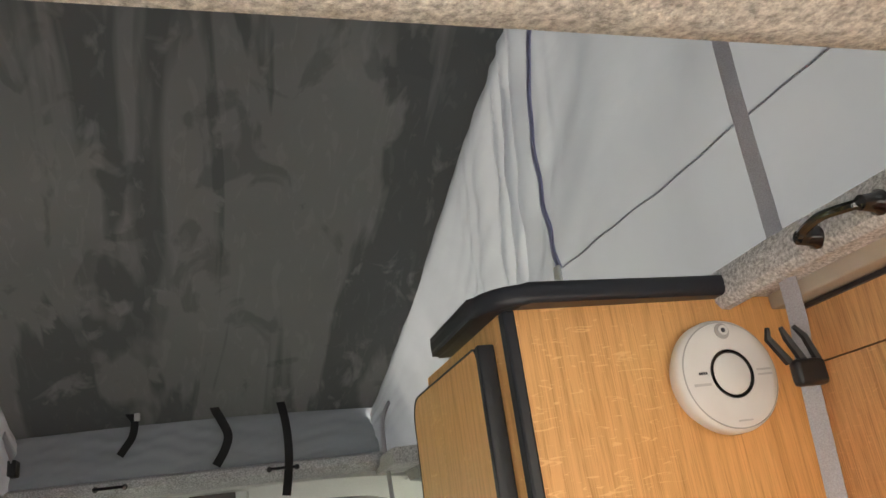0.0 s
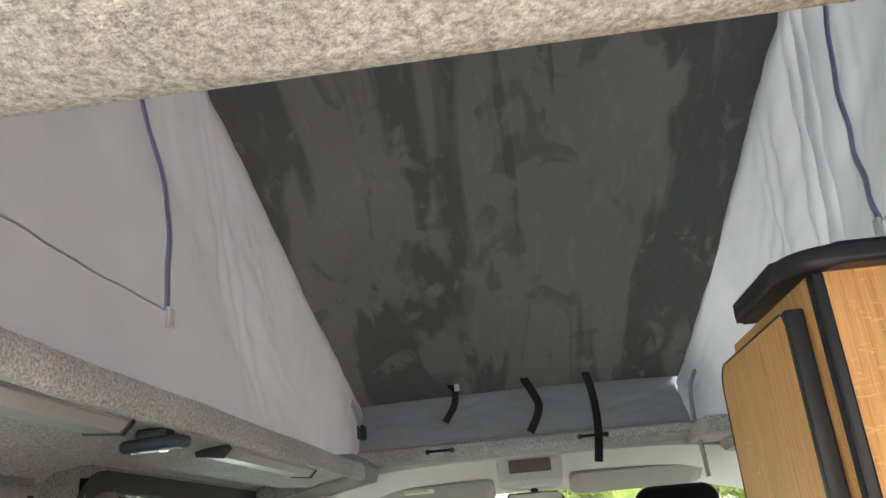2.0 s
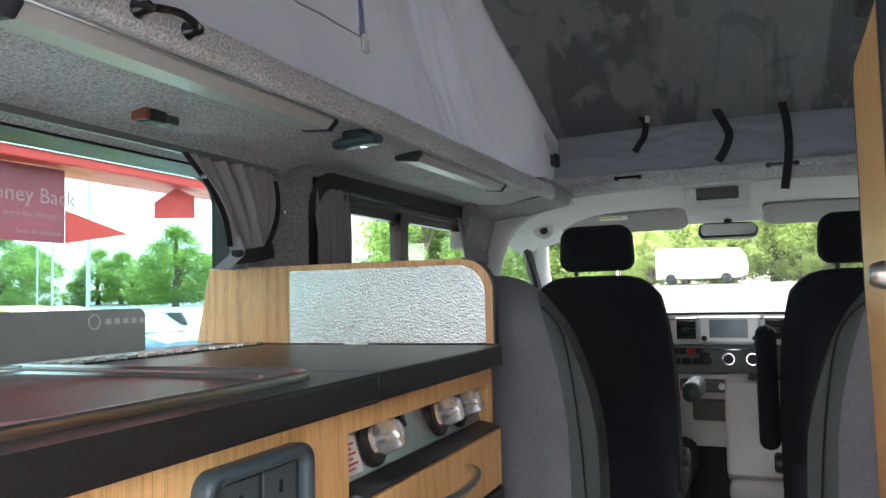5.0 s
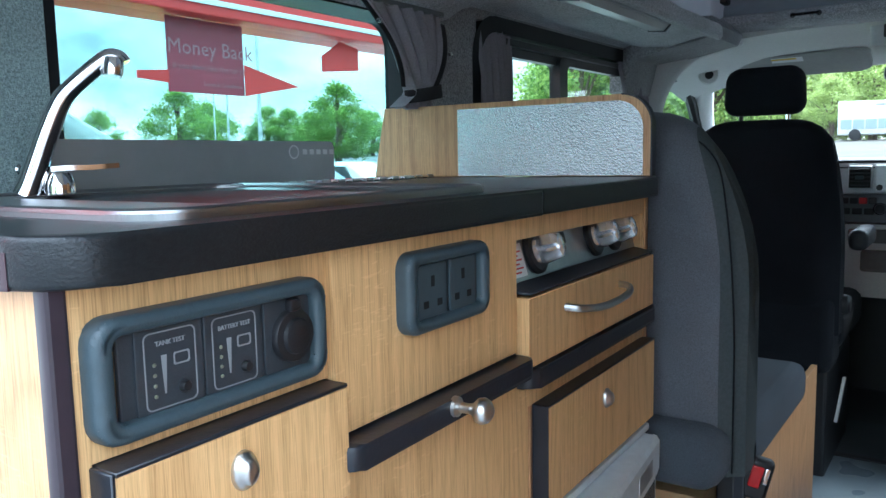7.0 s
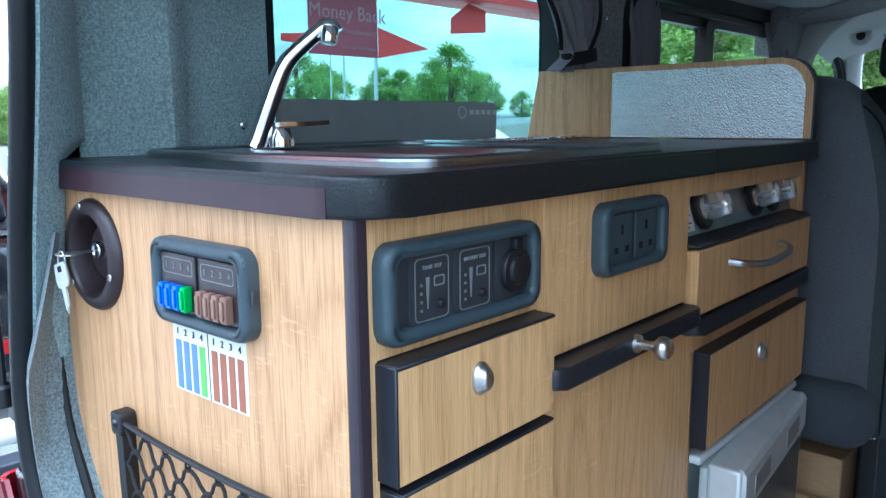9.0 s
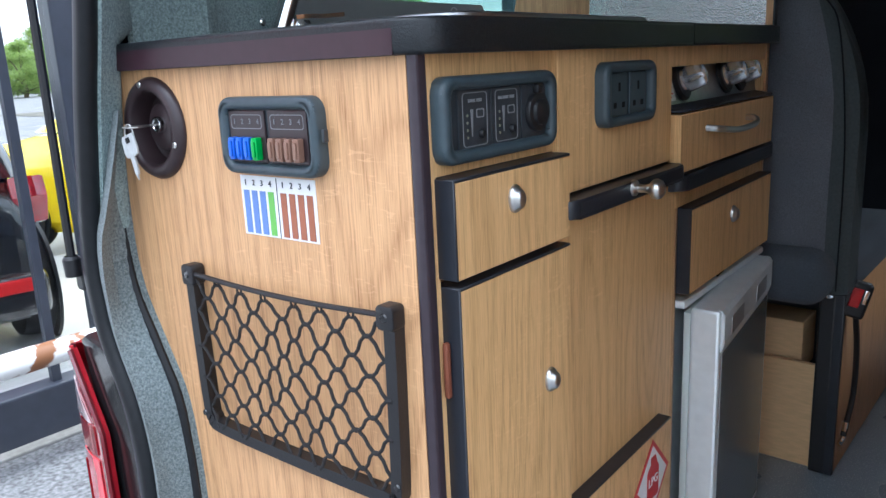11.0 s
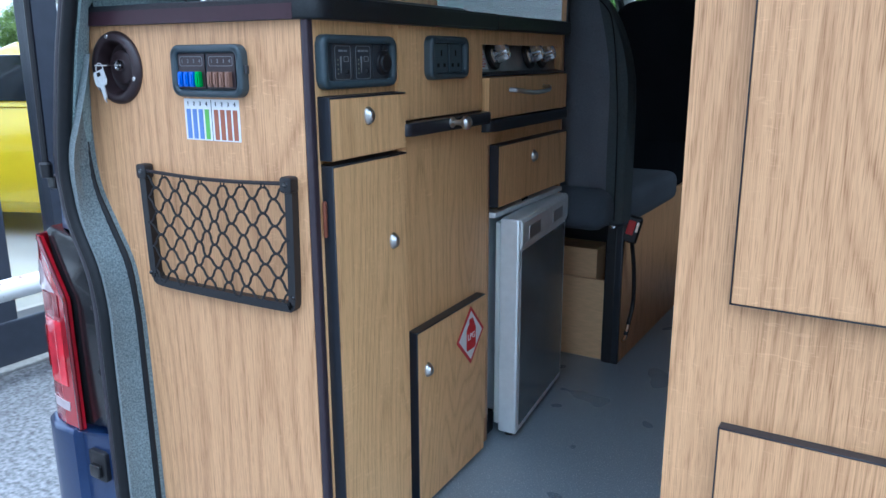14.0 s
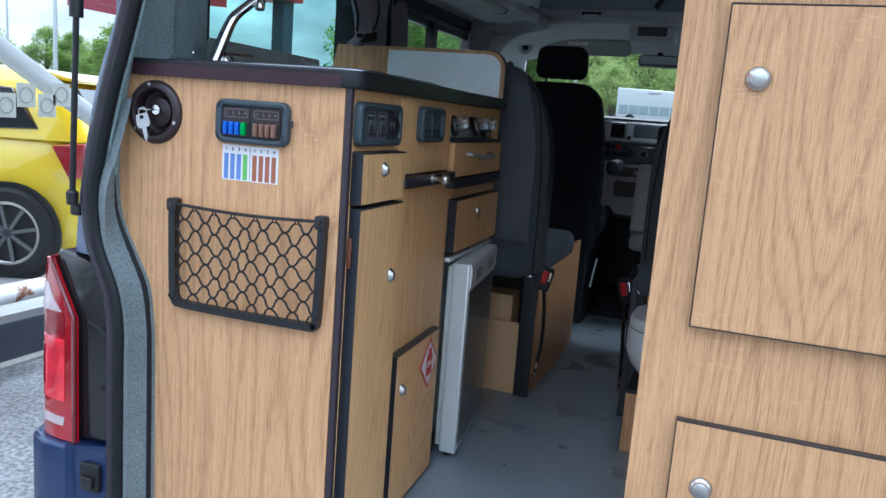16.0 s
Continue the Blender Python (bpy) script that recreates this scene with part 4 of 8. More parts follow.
PLUM = mat("plum edge tint", (0.034, 0.012, 0.019), 0.42, vary=0.1, vscale=80)
part("edge_strip", prism(rrect(KF - 0.011, KF + 0.001, PY - 0.002, PY + 0.012, 0.003, 2), "z", 0.0, 0.895), mat("plum-grey corner plastic", (0.036, 0.026, 0.034), 0.38, vary=0.1, vscale=80), kit, "dark plastic corner edging")
# face frame: the fixed oak surfaces between the fronts
ff = bmesh.new()
box(KF - 0.016, KF - 0.002, PY + 0.012, 0.030, 0.0, 0.895, bm=ff)
part("corner_stile", ff, OAK_DOOR, kit)
part("top_panel", box(KF - 0.016, KF - 0.003, 0.030, 0.232, 0.791, 0.895), OAK_DOOR, kit)
part("socket_panel", box(KF - 0.016, KF + 0.004, 0.233, 0.540, 0.742, 0.895, 0.001), OAK_DOOR, kit)
part("middle_panel", box(KF - 0.016, KF - 0.001, 0.233, 0.575, 0.06, 0.738, 0.001), OAK_DOOR, kit)
part("back_panel", box(KF - 0.030, KF - 0.017, 0.03, 0.545, 0.06, 0.79), OAK_DOOR, kit)
part("top_rail", box(KF - 0.016, KF - 0.001, 0.541, KR, 0.868, 0.895), OAK_DOOR, kit)
part("plinth", box(KF - 0.05, KF - 0.035, 0.02, 0.60, 0.0, 0.06), EDGE, kit, "dark kick board")
part("end_panel", box(-0.78, KF, KR - 0.016, KR, 0.0, 0.895), OAK, kit)
part("partition", box(-0.78, KF - 0.002, 0.5755, 0.588, 0.0, 0.70), OAK, kit)
part("floor_batten", box(KF - 0.03, KF - 0.012, 0.589, 0.64, 0.0, 0.05), EDGE, kit)


def front(y0, y1, z0, z1, name="drawer_front", edge_left=True, edge_top=True, proud=0.018):
    """A drawer or door front of oak with dark edging strips."""
    d = part(name, box(KF, KF + proud, y0 + (0.003 if edge_left else 0), y1, z0, z1 - (0.003 if edge_top else 0), 0.0008, 1), OAK_DOOR, kit)
    if edge_left:
        part("edge_strip", box(KF - 0.012, KF + proud + 0.0006, y0, y0 + 0.003, z0, z1, 0.0008, 1), EDGE, d, "dark edging")
    if edge_top:
        part("edge_strip", box(KF - 0.012, KF + proud + 0.0006, y0 + 0.003, y1, z1 - 0.003, z1, 0.0008, 1), EDGE, d, "dark edging")
    return d


def oval_knob(y, z, parent, x=KF + 0.018):
    """Upright oval push knob with a domed button."""
    b = lathe([(0.0, 0.013), (0.006, 0.0125), (0.0095, 0.010), (0.0105, 0.007), (0.0125, 0.0055), (0.0135, 0.004), (0.0145, 0.002), (0.0145, 0.0)], (0, 0, 0), (1, 0, 0), 24)
    for v in b.verts:
        v.co = Vector((v.co.x * 0.85, v.co.y * 0.74, v.co.z * 0.95))
    part("knob", moved(b, Matrix.Translation((x, y, z))), NICKEL, parent, "oval brushed nickel knob")


d1 = front(0.028, 0.231, 0.700, 0.790)
oval_knob(0.123, 0.759, d1)
dd = front(0.030, 0.231, 0.03, 0.693, "door")
oval_knob(0.185, 0.552, dd)
hb = box(KF + 0.001, KF + 0.007, 0.0235, 0.0295, 0.588, 0.642, 0.002)
part("hinge", hb, TAN, dd, "bronze hinge")
dl = front(0.256, 0.531, 0.012, 0.366, "gas_locker_door")
oval_knob(0.293, 0.284, dl)
d2 = front(0.542, 0.976, 0.724, 0.804, edge_left=False, edge_top=False)
hc = smooth_line([(KF + 0.016, 0.640, 0.778), (KF + 0.036, 0.650, 0.776), (KF + 0.043, 0.695, 0.771), (KF + 0.044, 0.745, 0.770), (KF + 0.043, 0.795, 0.773), (KF + 0.034, 0.818, 0.778), (KF + 0.016, 0.825, 0.779)], 6)
part("handle", tube(hc, 0.0048, 8), NICKEL, d2, "bowed satin metal handle")
d3 = front(0.588, 0.986, 0.537, 0.667)
oval_knob(0.776, 0.626, d3)
part("side_stile", box(KF - 0.016, KF - 0.001, 0.977, KR - 0.016, 0.53, 0.868), OAK_DOOR, kit)
part("filler", box(KF - 0.016, KF - 0.001, 0.576, 0.976, 0.668, 0.724), OAK_DOOR, kit)

# dark rounded pull lips
lp = prism(rrect(KF - 0.01, KF + 0.026, 0.225, 0.547, (0.002, 0.016, 0.016, 0.002), 5), "z", 0.717, 0.739, 0.004)
lip1 = part("pull_board", lp, EDGE, kit, "dark rounded edge of a pull-out board")
kb = lathe([(0.0, 0.040), (0.006, 0.0395), (0.0105, 0.036), (0.0125, 0.031), (0.0115, 0.026), (0.006, 0.021), (0.0048, 0.016), (0.0052, 0.008), (0.0095, 0.005), (0.010, 0.0)], (KF + 0.024, 0.374, 0.731), (1, 0.05, 0), 20)
part("knob", kb, NICKEL, lip1, "round satin metal knob")
part("pull_lip", prism(rrect(KF - 0.01, KF + 0.022, 0.5475, 0.976, (0.002, 0.016, 0.004, 0.002), 5), "z", 0.697, 0.721, 0.004), EDGE, kit, "dark rounded drawer lip")

# cooker controls in their recess
KNOB_SILVER = mat("silver knob plastic", (0.80, 0.80, 0.81), 0.24, metal=0.75, vary=0.08, vscale=160, stretch=(0.1, 1, 1))
CONTROL_STEEL = mat("dull steel panel", (0.34, 0.35, 0.36), 0.28, metal=1.0, vary=0.12, vscale=40)
hob = part("control_panel", prism([(KF - 0.040, 0.868), (KF - 0.029, 0.868), (KF - 0.014, 0.816), (KF - 0.014, 0.811), (KF - 0.040, 0.811)], "y", 0.548, 0.983), CONTROL_STEEL, kit, "slanting stainless cooker control panel")
sl = prism([(KF - 0.016, 0.8065), (KF + 0.0165, 0.8065), (KF + 0.0165, 0.809), (KF - 0.016, 0.815)], "y", 0.548, 0.976)
part("control_sill", sl, EDGE, hob, "dark front edge below the controls")
part("recess_side", box(KF - 0.03, KF - 0.001, 0.541, 0.548, 0.806, 0.868), OAK_DOOR, kit)
for y in (0.636, 0.822, 0.894):
    at = (KF - 0.0215, y, 0.845)
    part("bezel", lathe([(0, 0.006), (0.025, 0.006), (0.0285, 0.003), (0.0285, -0.006)], at, (0.961, 0, 0.277), 24), BLACK, hob, "black knob bezel")
    kn = lathe([(0.0, 0.040), (0.010, 0.0395), (0.0145, 0.037), (0.0158, 0.032), (0.0185, 0.016), (0.0180, 0.011), (0.017, 0.009), (0.017, 0.005)], at, (0.961, 0, 0.277), 24)
    for v in kn.verts:
        if (v.co - Vector(at)).dot(Vector((0.961, 0, 0.277))) > 0.009:
            # a grip pinched in at both flanks, with shallow flutes
            dz_ = (v.co - Vector(at)).dot(Vector((-0.277, 0, 0.961)))
            v.co.y = at[1] + (v.co.y - at[1]) * (0.62 - 0.10 * math.cos(dz_ * 620))
    part("control_knob", kn, KNOB_SILVER, hob, "silver gas knob")
SLANT = Matrix.Translation((KF - 0.014, 0, 0.816)) @ pose(0, 0, 0, 0, -16.1, 0)
part("warning_label", moved(box(0.0002, 0.0008, 0.556, 0.604, 0.004, 0.044), SLANT), PAPER, hob, "white label with small red print")
for k in range(6):
    part("print_line", moved(box(0.0008, 0.0012, 0.560, 0.590 + 0.008 * (k % 2), 0.0085 + 0.005 * k, 0.0105 + 0.005 * k), SLANT), RED, hob)
part("switch", moved(box(0.0, 0.008, 0.705, 0.718, 0.030, 0.046, 0.002), SLANT), BLACK, hob, "black ignition switch")

# worktop in one run, rounded at the corner
wt = thing("worktop", (-0.53, 0.5, 0.895), "black textured kitchen worktop with a rounded corner", "worktop")
part("main_board", prism([(-0.774, -0.002)] + rrect(-0.840, KF + 0.020, -0.002, 0.5745, (0.0, 0.045, 0.002, 0.0), 8)[1:-1] + [(-0.840, 0.5745), (-0.840, 0.30), (-0.795, 0.168), (-0.774, 0.14)], "z", 0.895, 0.925, 0.004, 3), WORKTOP, wt)
part("hinged_board", prism(rrect(-0.69, KF + 0.020, 0.5753, 0.9985, (0.002, 0.002, 0.012, 0.002), 4), "z", 0.895, 0.925, 0.003, 2), WORKTOP, wt, "hinged black cooker lid")
part("back_board", box(-0.840, -0.692, 0.5755, 0.9985, 0.895, 0.925, 0.002), WORKTOP, wt)
arc = [(math.sin(radians(a)), -math.cos(radians(a))) for a in range(0, 13, 4)]
# plum band laid over the black edge, painting the tint of the light there
part("edge_band", prism([(-0.772, -0.0024)] + [(KF - 0.025 + 0.0454 * u, 0.043 + 0.0454 * v) for u, v in arc] + [(KF - 0.025 + 0.0435 * u, 0.043 + 0.0435 * v) for u, v in arc[::-1]] + [(-0.772, -0.0005)], "z", 0.8955, 0.9165), PLUM, wt, "band tinting the worktop edge plum")
hg = thing("piano_hinge", (-0.691, 0.75, 0.931), "bright metal piano hinge of the cooker lid", "hinge")
for i in range(27):
    y = 0.50 + i * 0.018
    part("knuckle", tube([(-0.691, y, 0.928), (-0.691, y + 0.0165, 0.928)], 0.0035, 6), CHROME if i % 2 else NICKEL, hg)

# upright board at the forward end: oak with an embossed metal sheet
sp = thing("end_board", (-0.59, 1.0, 0.93), "oak end board with an embossed metal splash sheet", "splashback")
so = [(-0.838, 0.926), (KF + 0.004, 0.926)] + [(KF + 0.004 - 0.05 + 0.05 * math.cos(radians(a)), 1.008 + 0.05 * math.sin(radians(a))) for a in range(0, 91, 10)] + [(-0.810, 1.058)]
part("board", prism(so, "y", 0.999, 1.015, 0.0015, 1), OAK, sp)
so2 = [(-0.641, 0.9275), (KF - 0.008, 0.9275)] + [(KF - 0.008 - 0.045 + 0.045 * math.cos(radians(a)), 1.003 + 0.045 * math.sin(radians(a))) for a in range(0, 91, 10)] + [(-0.641, 1.048)]
part("metal_sheet", prism(so2, "y", 0.9965, 0.9988), STUCCO, sp, "stucco-embossed aluminium sheet")
part("edge_band", tube([(x + 0.001, 1.007, z) for x, z in so[1:-1]], 0.0, flat=(0.009, 0.0014, (1, 0, 0.3))), EDGE, sp, "dark edge band")

# ---- sink with its glass lid folded up and the tap ----
sk = thing("sink", (-0.53, 0.28, 0.93), "stainless steel inset sink in the worktop", "sink")
SX0, SX1, SY0, SY1 = -0.750, -0.312, 0.070, 0.515
part("rim", ring(rrect(SX0, SX1, SY0, SY1, 0.045, 6), rrect(SX0 + 0.035, SX1 - 0.028, SY0 + 0.11, SY1 - 0.03, 0.05, 6), "z", 0.925, 0.9295), STEEL, sk)
part("rim_bead", tube([(x, y, 0.929) for x, y in rrect(SX0 + 0.004, SX1 - 0.004, SY0 + 0.004, SY1 - 0.004, 0.043, 6)], 0.0042, 8, closed=True), STEEL, sk)
bl = bmesh.new()
loops = []
for k, (ins, z) in enumerate(((0.0, 0.9295), (0.004, 0.926), (0.008, 0.920), (0.016, 0.82), (0.032, 0.805), (0.10, 0.802))):
    loops.append([bl.verts.new((x, y, z)) for x, y in rrect(SX0 + 0.033 + ins, SX1 - 0.026 - ins, SY0 + 0.108 + ins, SY1 - 0.028 - ins, 0.05, 6)])
for a, c in zip(loops, loops[1:]):
    for i in range(len(a)):
        bl.faces.new((a[i], a[(i + 1) % len(a)], c[(i + 1) % len(a)], c[i]))
bl.faces.new(loops[-1])
part("bowl", bl, STEEL, sk)
EMBLEM = mat("faint silver print", (0.72, 0.74, 0.75), 0.3, metal=0.5)
part("lid", prism(rrect(0.262, 0.768, 0.929, 0.992, (0.003, 0.003, 0.012, 0.012), 4), "x", -0.775, -0.769), mat("frosted steel lid", (0.40, 0.43, 0.44), 0.38, metal=0.6, vary=0.04, vscale=30), sk, "folded-up pale metal sink lid")
part("emblem", ring(*[[(0.672 + r * math.cos(2 * math.pi * i / 20), 0.975 + r * math.sin(2 * math.pi * i / 20)) for i in range(20)] for r in (0.011, 0.009)], "x", -0.769, -0.7682), EMBLEM, sk, "round maker's emblem")
for k in range(5):
    part("emblem_bar", box(-0.769, -0.7682, 0.692 + 0.016 * k, 0.702 + 0.016 * k, 0.971, 0.979, 0.002), EMBLEM, sk)
tp = thing("tap", (-0.72, 0.24, 0.9295), "chrome mixer tap with an angular spout", "tap")
part("base", lathe([(0.0175, 0.0), (0.0175, 0.010), (0.0165, 0.014), (0.0145, 0.020), (0.0125, 0.024), (0.0, 0.025)], (-0.712, 0.254, 0.9295), (0, 0, 1), 24), CHROME, tp)
lv = [(-0.714, 0.246, 0.9575), (-0.708, 0.258, 0.9585), (-0.698, 0.282, 0.9585), (-0.689, 0.305, 0.9600), (-0.687, 0.310, 0.9605)]
part("lever", tube(lv, 0.0, flat=(0.0085, 0.0028, (0, 0, 1))), CHROME, tp, "flat chrome lever")
spt = smooth_line([(-0.7255, 0.2225, 0.9295), (-0.7220, 0.2285, 0.945), (-0.7100, 0.2440, 0.997), (-0.7010, 0.2555, 1.029), (-0.6920, 0.2665, 1.046), (-0.6760, 0.2870, 1.069), (-0.6680, 0.2965, 1.0775), (-0.6625, 0.3030, 1.0765), (-0.6595, 0.3060, 1.0705)], 5)
part("spout", tube(spt, [0.0150 - 0.0050 * min(1, i / 20) for i in range(len(spt))], 14), CHROME, tp)
part("nozzle", lathe([(0.0, 0.0), (0.0095, 0.0), (0.0108, 0.003), (0.0108, 0.016), (0.0098, 0.020), (0.0, 0.021)], (-0.6600, 0.2930, 1.0565), (-0.05, 0.22, 1), 18), CHROME, tp)

# ---- sockets and gauges on the unit ----
def surround(name, y0, y1, z0, z1, label, category, x=KF + 0.0, rr=0.016):
    t = thing(name, (x, (y0 + y1) / 2, z0), label, category)
    b = ring(rrect(y0, y1, z0, z1, rr, 5), rrect(y0 + 0.014, y1 - 0.014, z0 + 0.012, z1 - 0.012, 0.006, 5), "x", x - 0.004, x + 0.016)
    bmesh.ops.bevel(b, geom=[e for e in b.edges if abs(e.verts[0].co.x - x - 0.016) < 1e-4 and abs(e.verts[1].co.x - x - 0.016) < 1e-4], offset=0.006, segments=3, profile=0.5, affect="EDGES")
    part("surround", b, SLATE, t, "slate grey rounded surround")
    return t


cp = surround("control_gauge_panel", 0.027, 0.219, 0.800, 0.876, "slate-grey battery and tank gauge panel with a power outlet", "control panel", KF - 0.003)
gx = KF + 0.003
part("back_plate", box(gx - 0.004, gx, 0.047, 0.209, 0.809, 0.865, 0.001), SLATE_DARK, cp)
for y0, word in ((0.060, "TANK TEST"), (0.111, "BATTERY TEST")):
    md = part("module", box(gx, gx + 0.002, y0 - 0.003, y0 + 0.047, 0.8095, 0.8645, 0.002), SLATE_DARK, cp)
    part("border", ring(rrect(y0 + 0.003, y0 + 0.041, 0.813, 0.861, 0.004, 3), rrect(y0 + 0.0038, y0 + 0.0402, 0.8138, 0.8602, 0.0036, 3), "x", gx + 0.002, gx + 0.0024), PALE_INK, md)
    part("caption", text_bm(word, 0.0042, Matrix.Translation((gx + 0.0024, y0 + 0.022, 0.8535)) @ Matrix(((0, 0, 1, 0), (1, 0, 0, 0), (0, 1, 0, 0), (0, 0, 0, 1)))), PALE_INK, md)
    for k in range(4):
        part("lamp", lathe([(0, 0.0012), (0.0011, 0.0008), (0.0013, 0)], (gx + 0.002, y0 + 0.010, 0.8215 + 0.0065 * k), (1, 0, 0), 8), mat("gauge lamp", (0.16, 0.17, 0.12), 0.3), md)
    part("scale_mark", prism([(y0 + 0.0165, 0.822), (y0 + 0.0175, 0.822), (y0 + 0.019, 0.846), (y0 + 0.015, 0.846)], "x", gx + 0.002, gx + 0.0024), PALE_INK, md)
    part("symbol", ring(rrect(y0 + 0.024, y0 + 0.036, 0.838, 0.846, 0.001, 1), rrect(y0 + 0.025, y0 + 0.035, 0.839, 0.845, 0.001, 1), "x", gx + 0.002, gx + 0.0024), PALE_INK, md)
    part("button", lathe([(0, 0.004), (0.003, 0.004), (0.0036, 0.003), (0.004, 0), ], (gx + 0.002, y0 + 0.0305, 0.8235), (1, 0, 0), 14), BLACK, md)
dc = part("outlet", box(gx, gx + 0.002, 0.160, 0.210, 0.8095, 0.8645, 0.002), SLATE_DARK, cp)
part("cap", lathe([(0, 0.010), (0.010, 0.010), (0.0125, 0.009), (0.0135, 0.006), (0.0185, 0.005), (0.0195, 0.003), (0.0195, 0.0)], (gx + 0.002, 0.1855, 0.836), (1, 0, 0), 28), BLACK, dc)
part("cap_tab", box(gx + 0.002, gx + 0.009, 0.180, 0.191, 0.854, 0.863, 0.002), BLACK, dc)

VOID = mat("deep black slot", (0.003, 0.003, 0.003), 0.9)
so_ = surround("double_socket", 0.315, 0.456, 0.806, 0.880, "slate-grey double mains socket with two three-pin outlets", "socket", KF + 0.004)
sx = KF + 0.010
part("back_plate", box(sx - 0.004, sx, 0.328, 0.443, 0.816, 0.870, 0.001), SLATE_DARK, so_)
for yc in (0.3595, 0.4115):
    o = part("outlet", box(sx, sx + 0.003, yc - 0.023, yc + 0.023, 0.817, 0.867, 0.002), SLATE, so_)
    part("earth_slot", box(sx + 0.0029, sx + 0.0034, yc - 0.0026, yc + 0.0026, 0.846, 0.856), VOID, o)
    for dy in (-0.011, 0.011):
        part("pin_slot", box(sx + 0.0029, sx + 0.0034, yc + dy - 0.0038, yc + dy + 0.0038, 0.827, 0.8335), VOID, o)

# ---- on the rear end panel: lock, fuse box, chart, net ----
lk = thing("gas_box_lock", (-0.68, 0.0, 0.82), "round dark-brown lock recess with a key in it", "lock")
BROWN = mat("dark brown plastic", (0.030, 0.018, 0.020), 0.38, vary=0.1, vscale=100)
LC0 = (-0.676, 0.0, 0.828)
part("bezel", lathe([(0.0, -0.020), (0.034, -0.020), (0.039, -0.017), (0.0405, -0.008), (0.041, 0.006), (0.0425, 0.009), (0.045, 0.0105), (0.050, 0.010), (0.0545, 0.007), (0.0575, 0.002), (0.0575, 0.0)], LC0, (0, -1, 0), 48), BROWN, lk)
part("pull_flap", lathe([(0, -0.006), (0.024, -0.0062), (0.0265, -0.008), (0.027, -0.019)], (-0.676, 0.0, 0.829), (0, -1, 0), 32), BROWN, lk, "brown turning disc")
part("lock_barrel", lathe([(0, 0.0), (0.0055, 0.0), (0.0062, 0.001), (0.0085, 0.001), (0.0095, -0.001), (0.010, -0.007)], (-0.676, 0.0, 0.832), (0, -1, 0), 20), CHROME, lk)
for a in (100, 220, 340):
    part("screw", lathe([(0, 0.0015), (0.003, 0.001), (0.0038, 0)], (-0.676 + 0.0495 * math.cos(radians(a)), -0.0098, 0.828 + 0.0495 * math.sin(radians(a))), (0, -1, 0), 10), NICKEL, lk)
KEY_METAL = mat("worn key metal", (0.50, 0.52, 0.52), 0.42, metal=0.35, vary=0.1, vscale=200)
kb_ = prism([(-0.678, -0.001), (-0.674, -0.001), (-0.674, -0.014), (-0.666, -0.018), (-0.664, -0.030), (-0.669, -0.038), (-0.683, -0.038), (-0.688, -0.030), (-0.686, -0.018), (-0.678, -0.014)], "z", 0.831, 0.833, 0.0004, 1)
ky = part("key", kb_, NICKEL, lk, "key in the barrel")
part("key_ring", tube([(-0.677 + 0.0085 * math.cos(a), -0.034, 0.825 + 0.0105 * math.sin(a)) for a in [2 * math.pi * i / 20 for i in range(20)]], 0.0008, 6, closed=True), NICKEL, ky)
HANG = Matrix.Translation((-0.677, -0.036, 0.820)) @ pose(0, 0, 0, 0, -16, 0)
sk_ = prism([(-0.011, 0.004), (-0.013, 0.0), (-0.014, -0.014), (-0.011, -0.020), (-0.004, -0.021), (-0.004, -0.040), (-0.001, -0.047), (0.0, -0.038), (0.002, -0.041), (0.004, -0.036), (0.004, -0.021), (0.011, -0.020), (0.014, -0.014), (0.013, 0.0), (0.011, 0.004)], "y", -0.001, 0.001, 0.0003, 1)
part("spare_key", moved(sk_, HANG), KEY_METAL, ky, "pale spare key hanging from the ring")
part("key_hole", moved(prism(rrect(-0.004, 0.004, -0.005, 0.001, 0.001, 2), "y", -0.0016, 0.0016), HANG), VOID, ky)

fb = thing("fuse_box", (-0.48, 0.0, 0.79), "slate-grey fuse box with blue, green and brown fuses", "fuse box")
b = ring(rrect(-0.550, -0.406, 0.788, 0.864, 0.016, 5), rrect(-0.537, -0.418, 0.799, 0.852, 0.006, 5), "y", 0.002, -0.015)
bmesh.ops.bevel(b, geom=[e for e in b.edges if e.verts[0].co.y < -0.0145 and e.verts[1].co.y < -0.0145], offset=0.005, segments=3, profile=0.5, affect="EDGES")
part("surround", b, SLATE, fb)
part("back_plate", box(-0.542, -0.415, -0.008, -0.002, 0.797, 0.854, 0.001), SLATE_DARK, fb)
for g0, cols in ((-0.5365, (BLUE_FUSE, BLUE_FUSE, BLUE_FUSE, GREEN_FUSE)), (-0.4765, (BROWN_FUSE,) * 4)):
    md = part("fuse_module", box(g0, g0 + 0.055, -0.0105, -0.008, 0.800, 0.851, 0.002), BROWN, fb)
    part("number_border", ring(rrect(g0 + 0.004, g0 + 0.051, 0.833, 0.847, 0.003, 3), rrect(g0 + 0.0047, g0 + 0.0503, 0.8337, 0.8463, 0.0026, 3), "y", -0.0105, -0.0108), PALE_INK, md)
    for k, c in enumerate(cols):
        xk = g0 + 0.010 + k * 0.0118
        part("number", text_bm(str(k + 1), 0.0075, Matrix.Translation((xk, -0.0108, 0.840)) @ pose(0, 0, 0, 90)), PALE_INK, md)
        part("fuse", box(xk - 0.0040, xk + 0.0040, -0.0185, -0.0105, 0.803, 0.825, 0.0012), c, md)
        part("fuse_cap", box(xk - 0.0024, xk + 0.0024, -0.0205, -0.0185, 0.806, 0.822, 0.001), c, md)
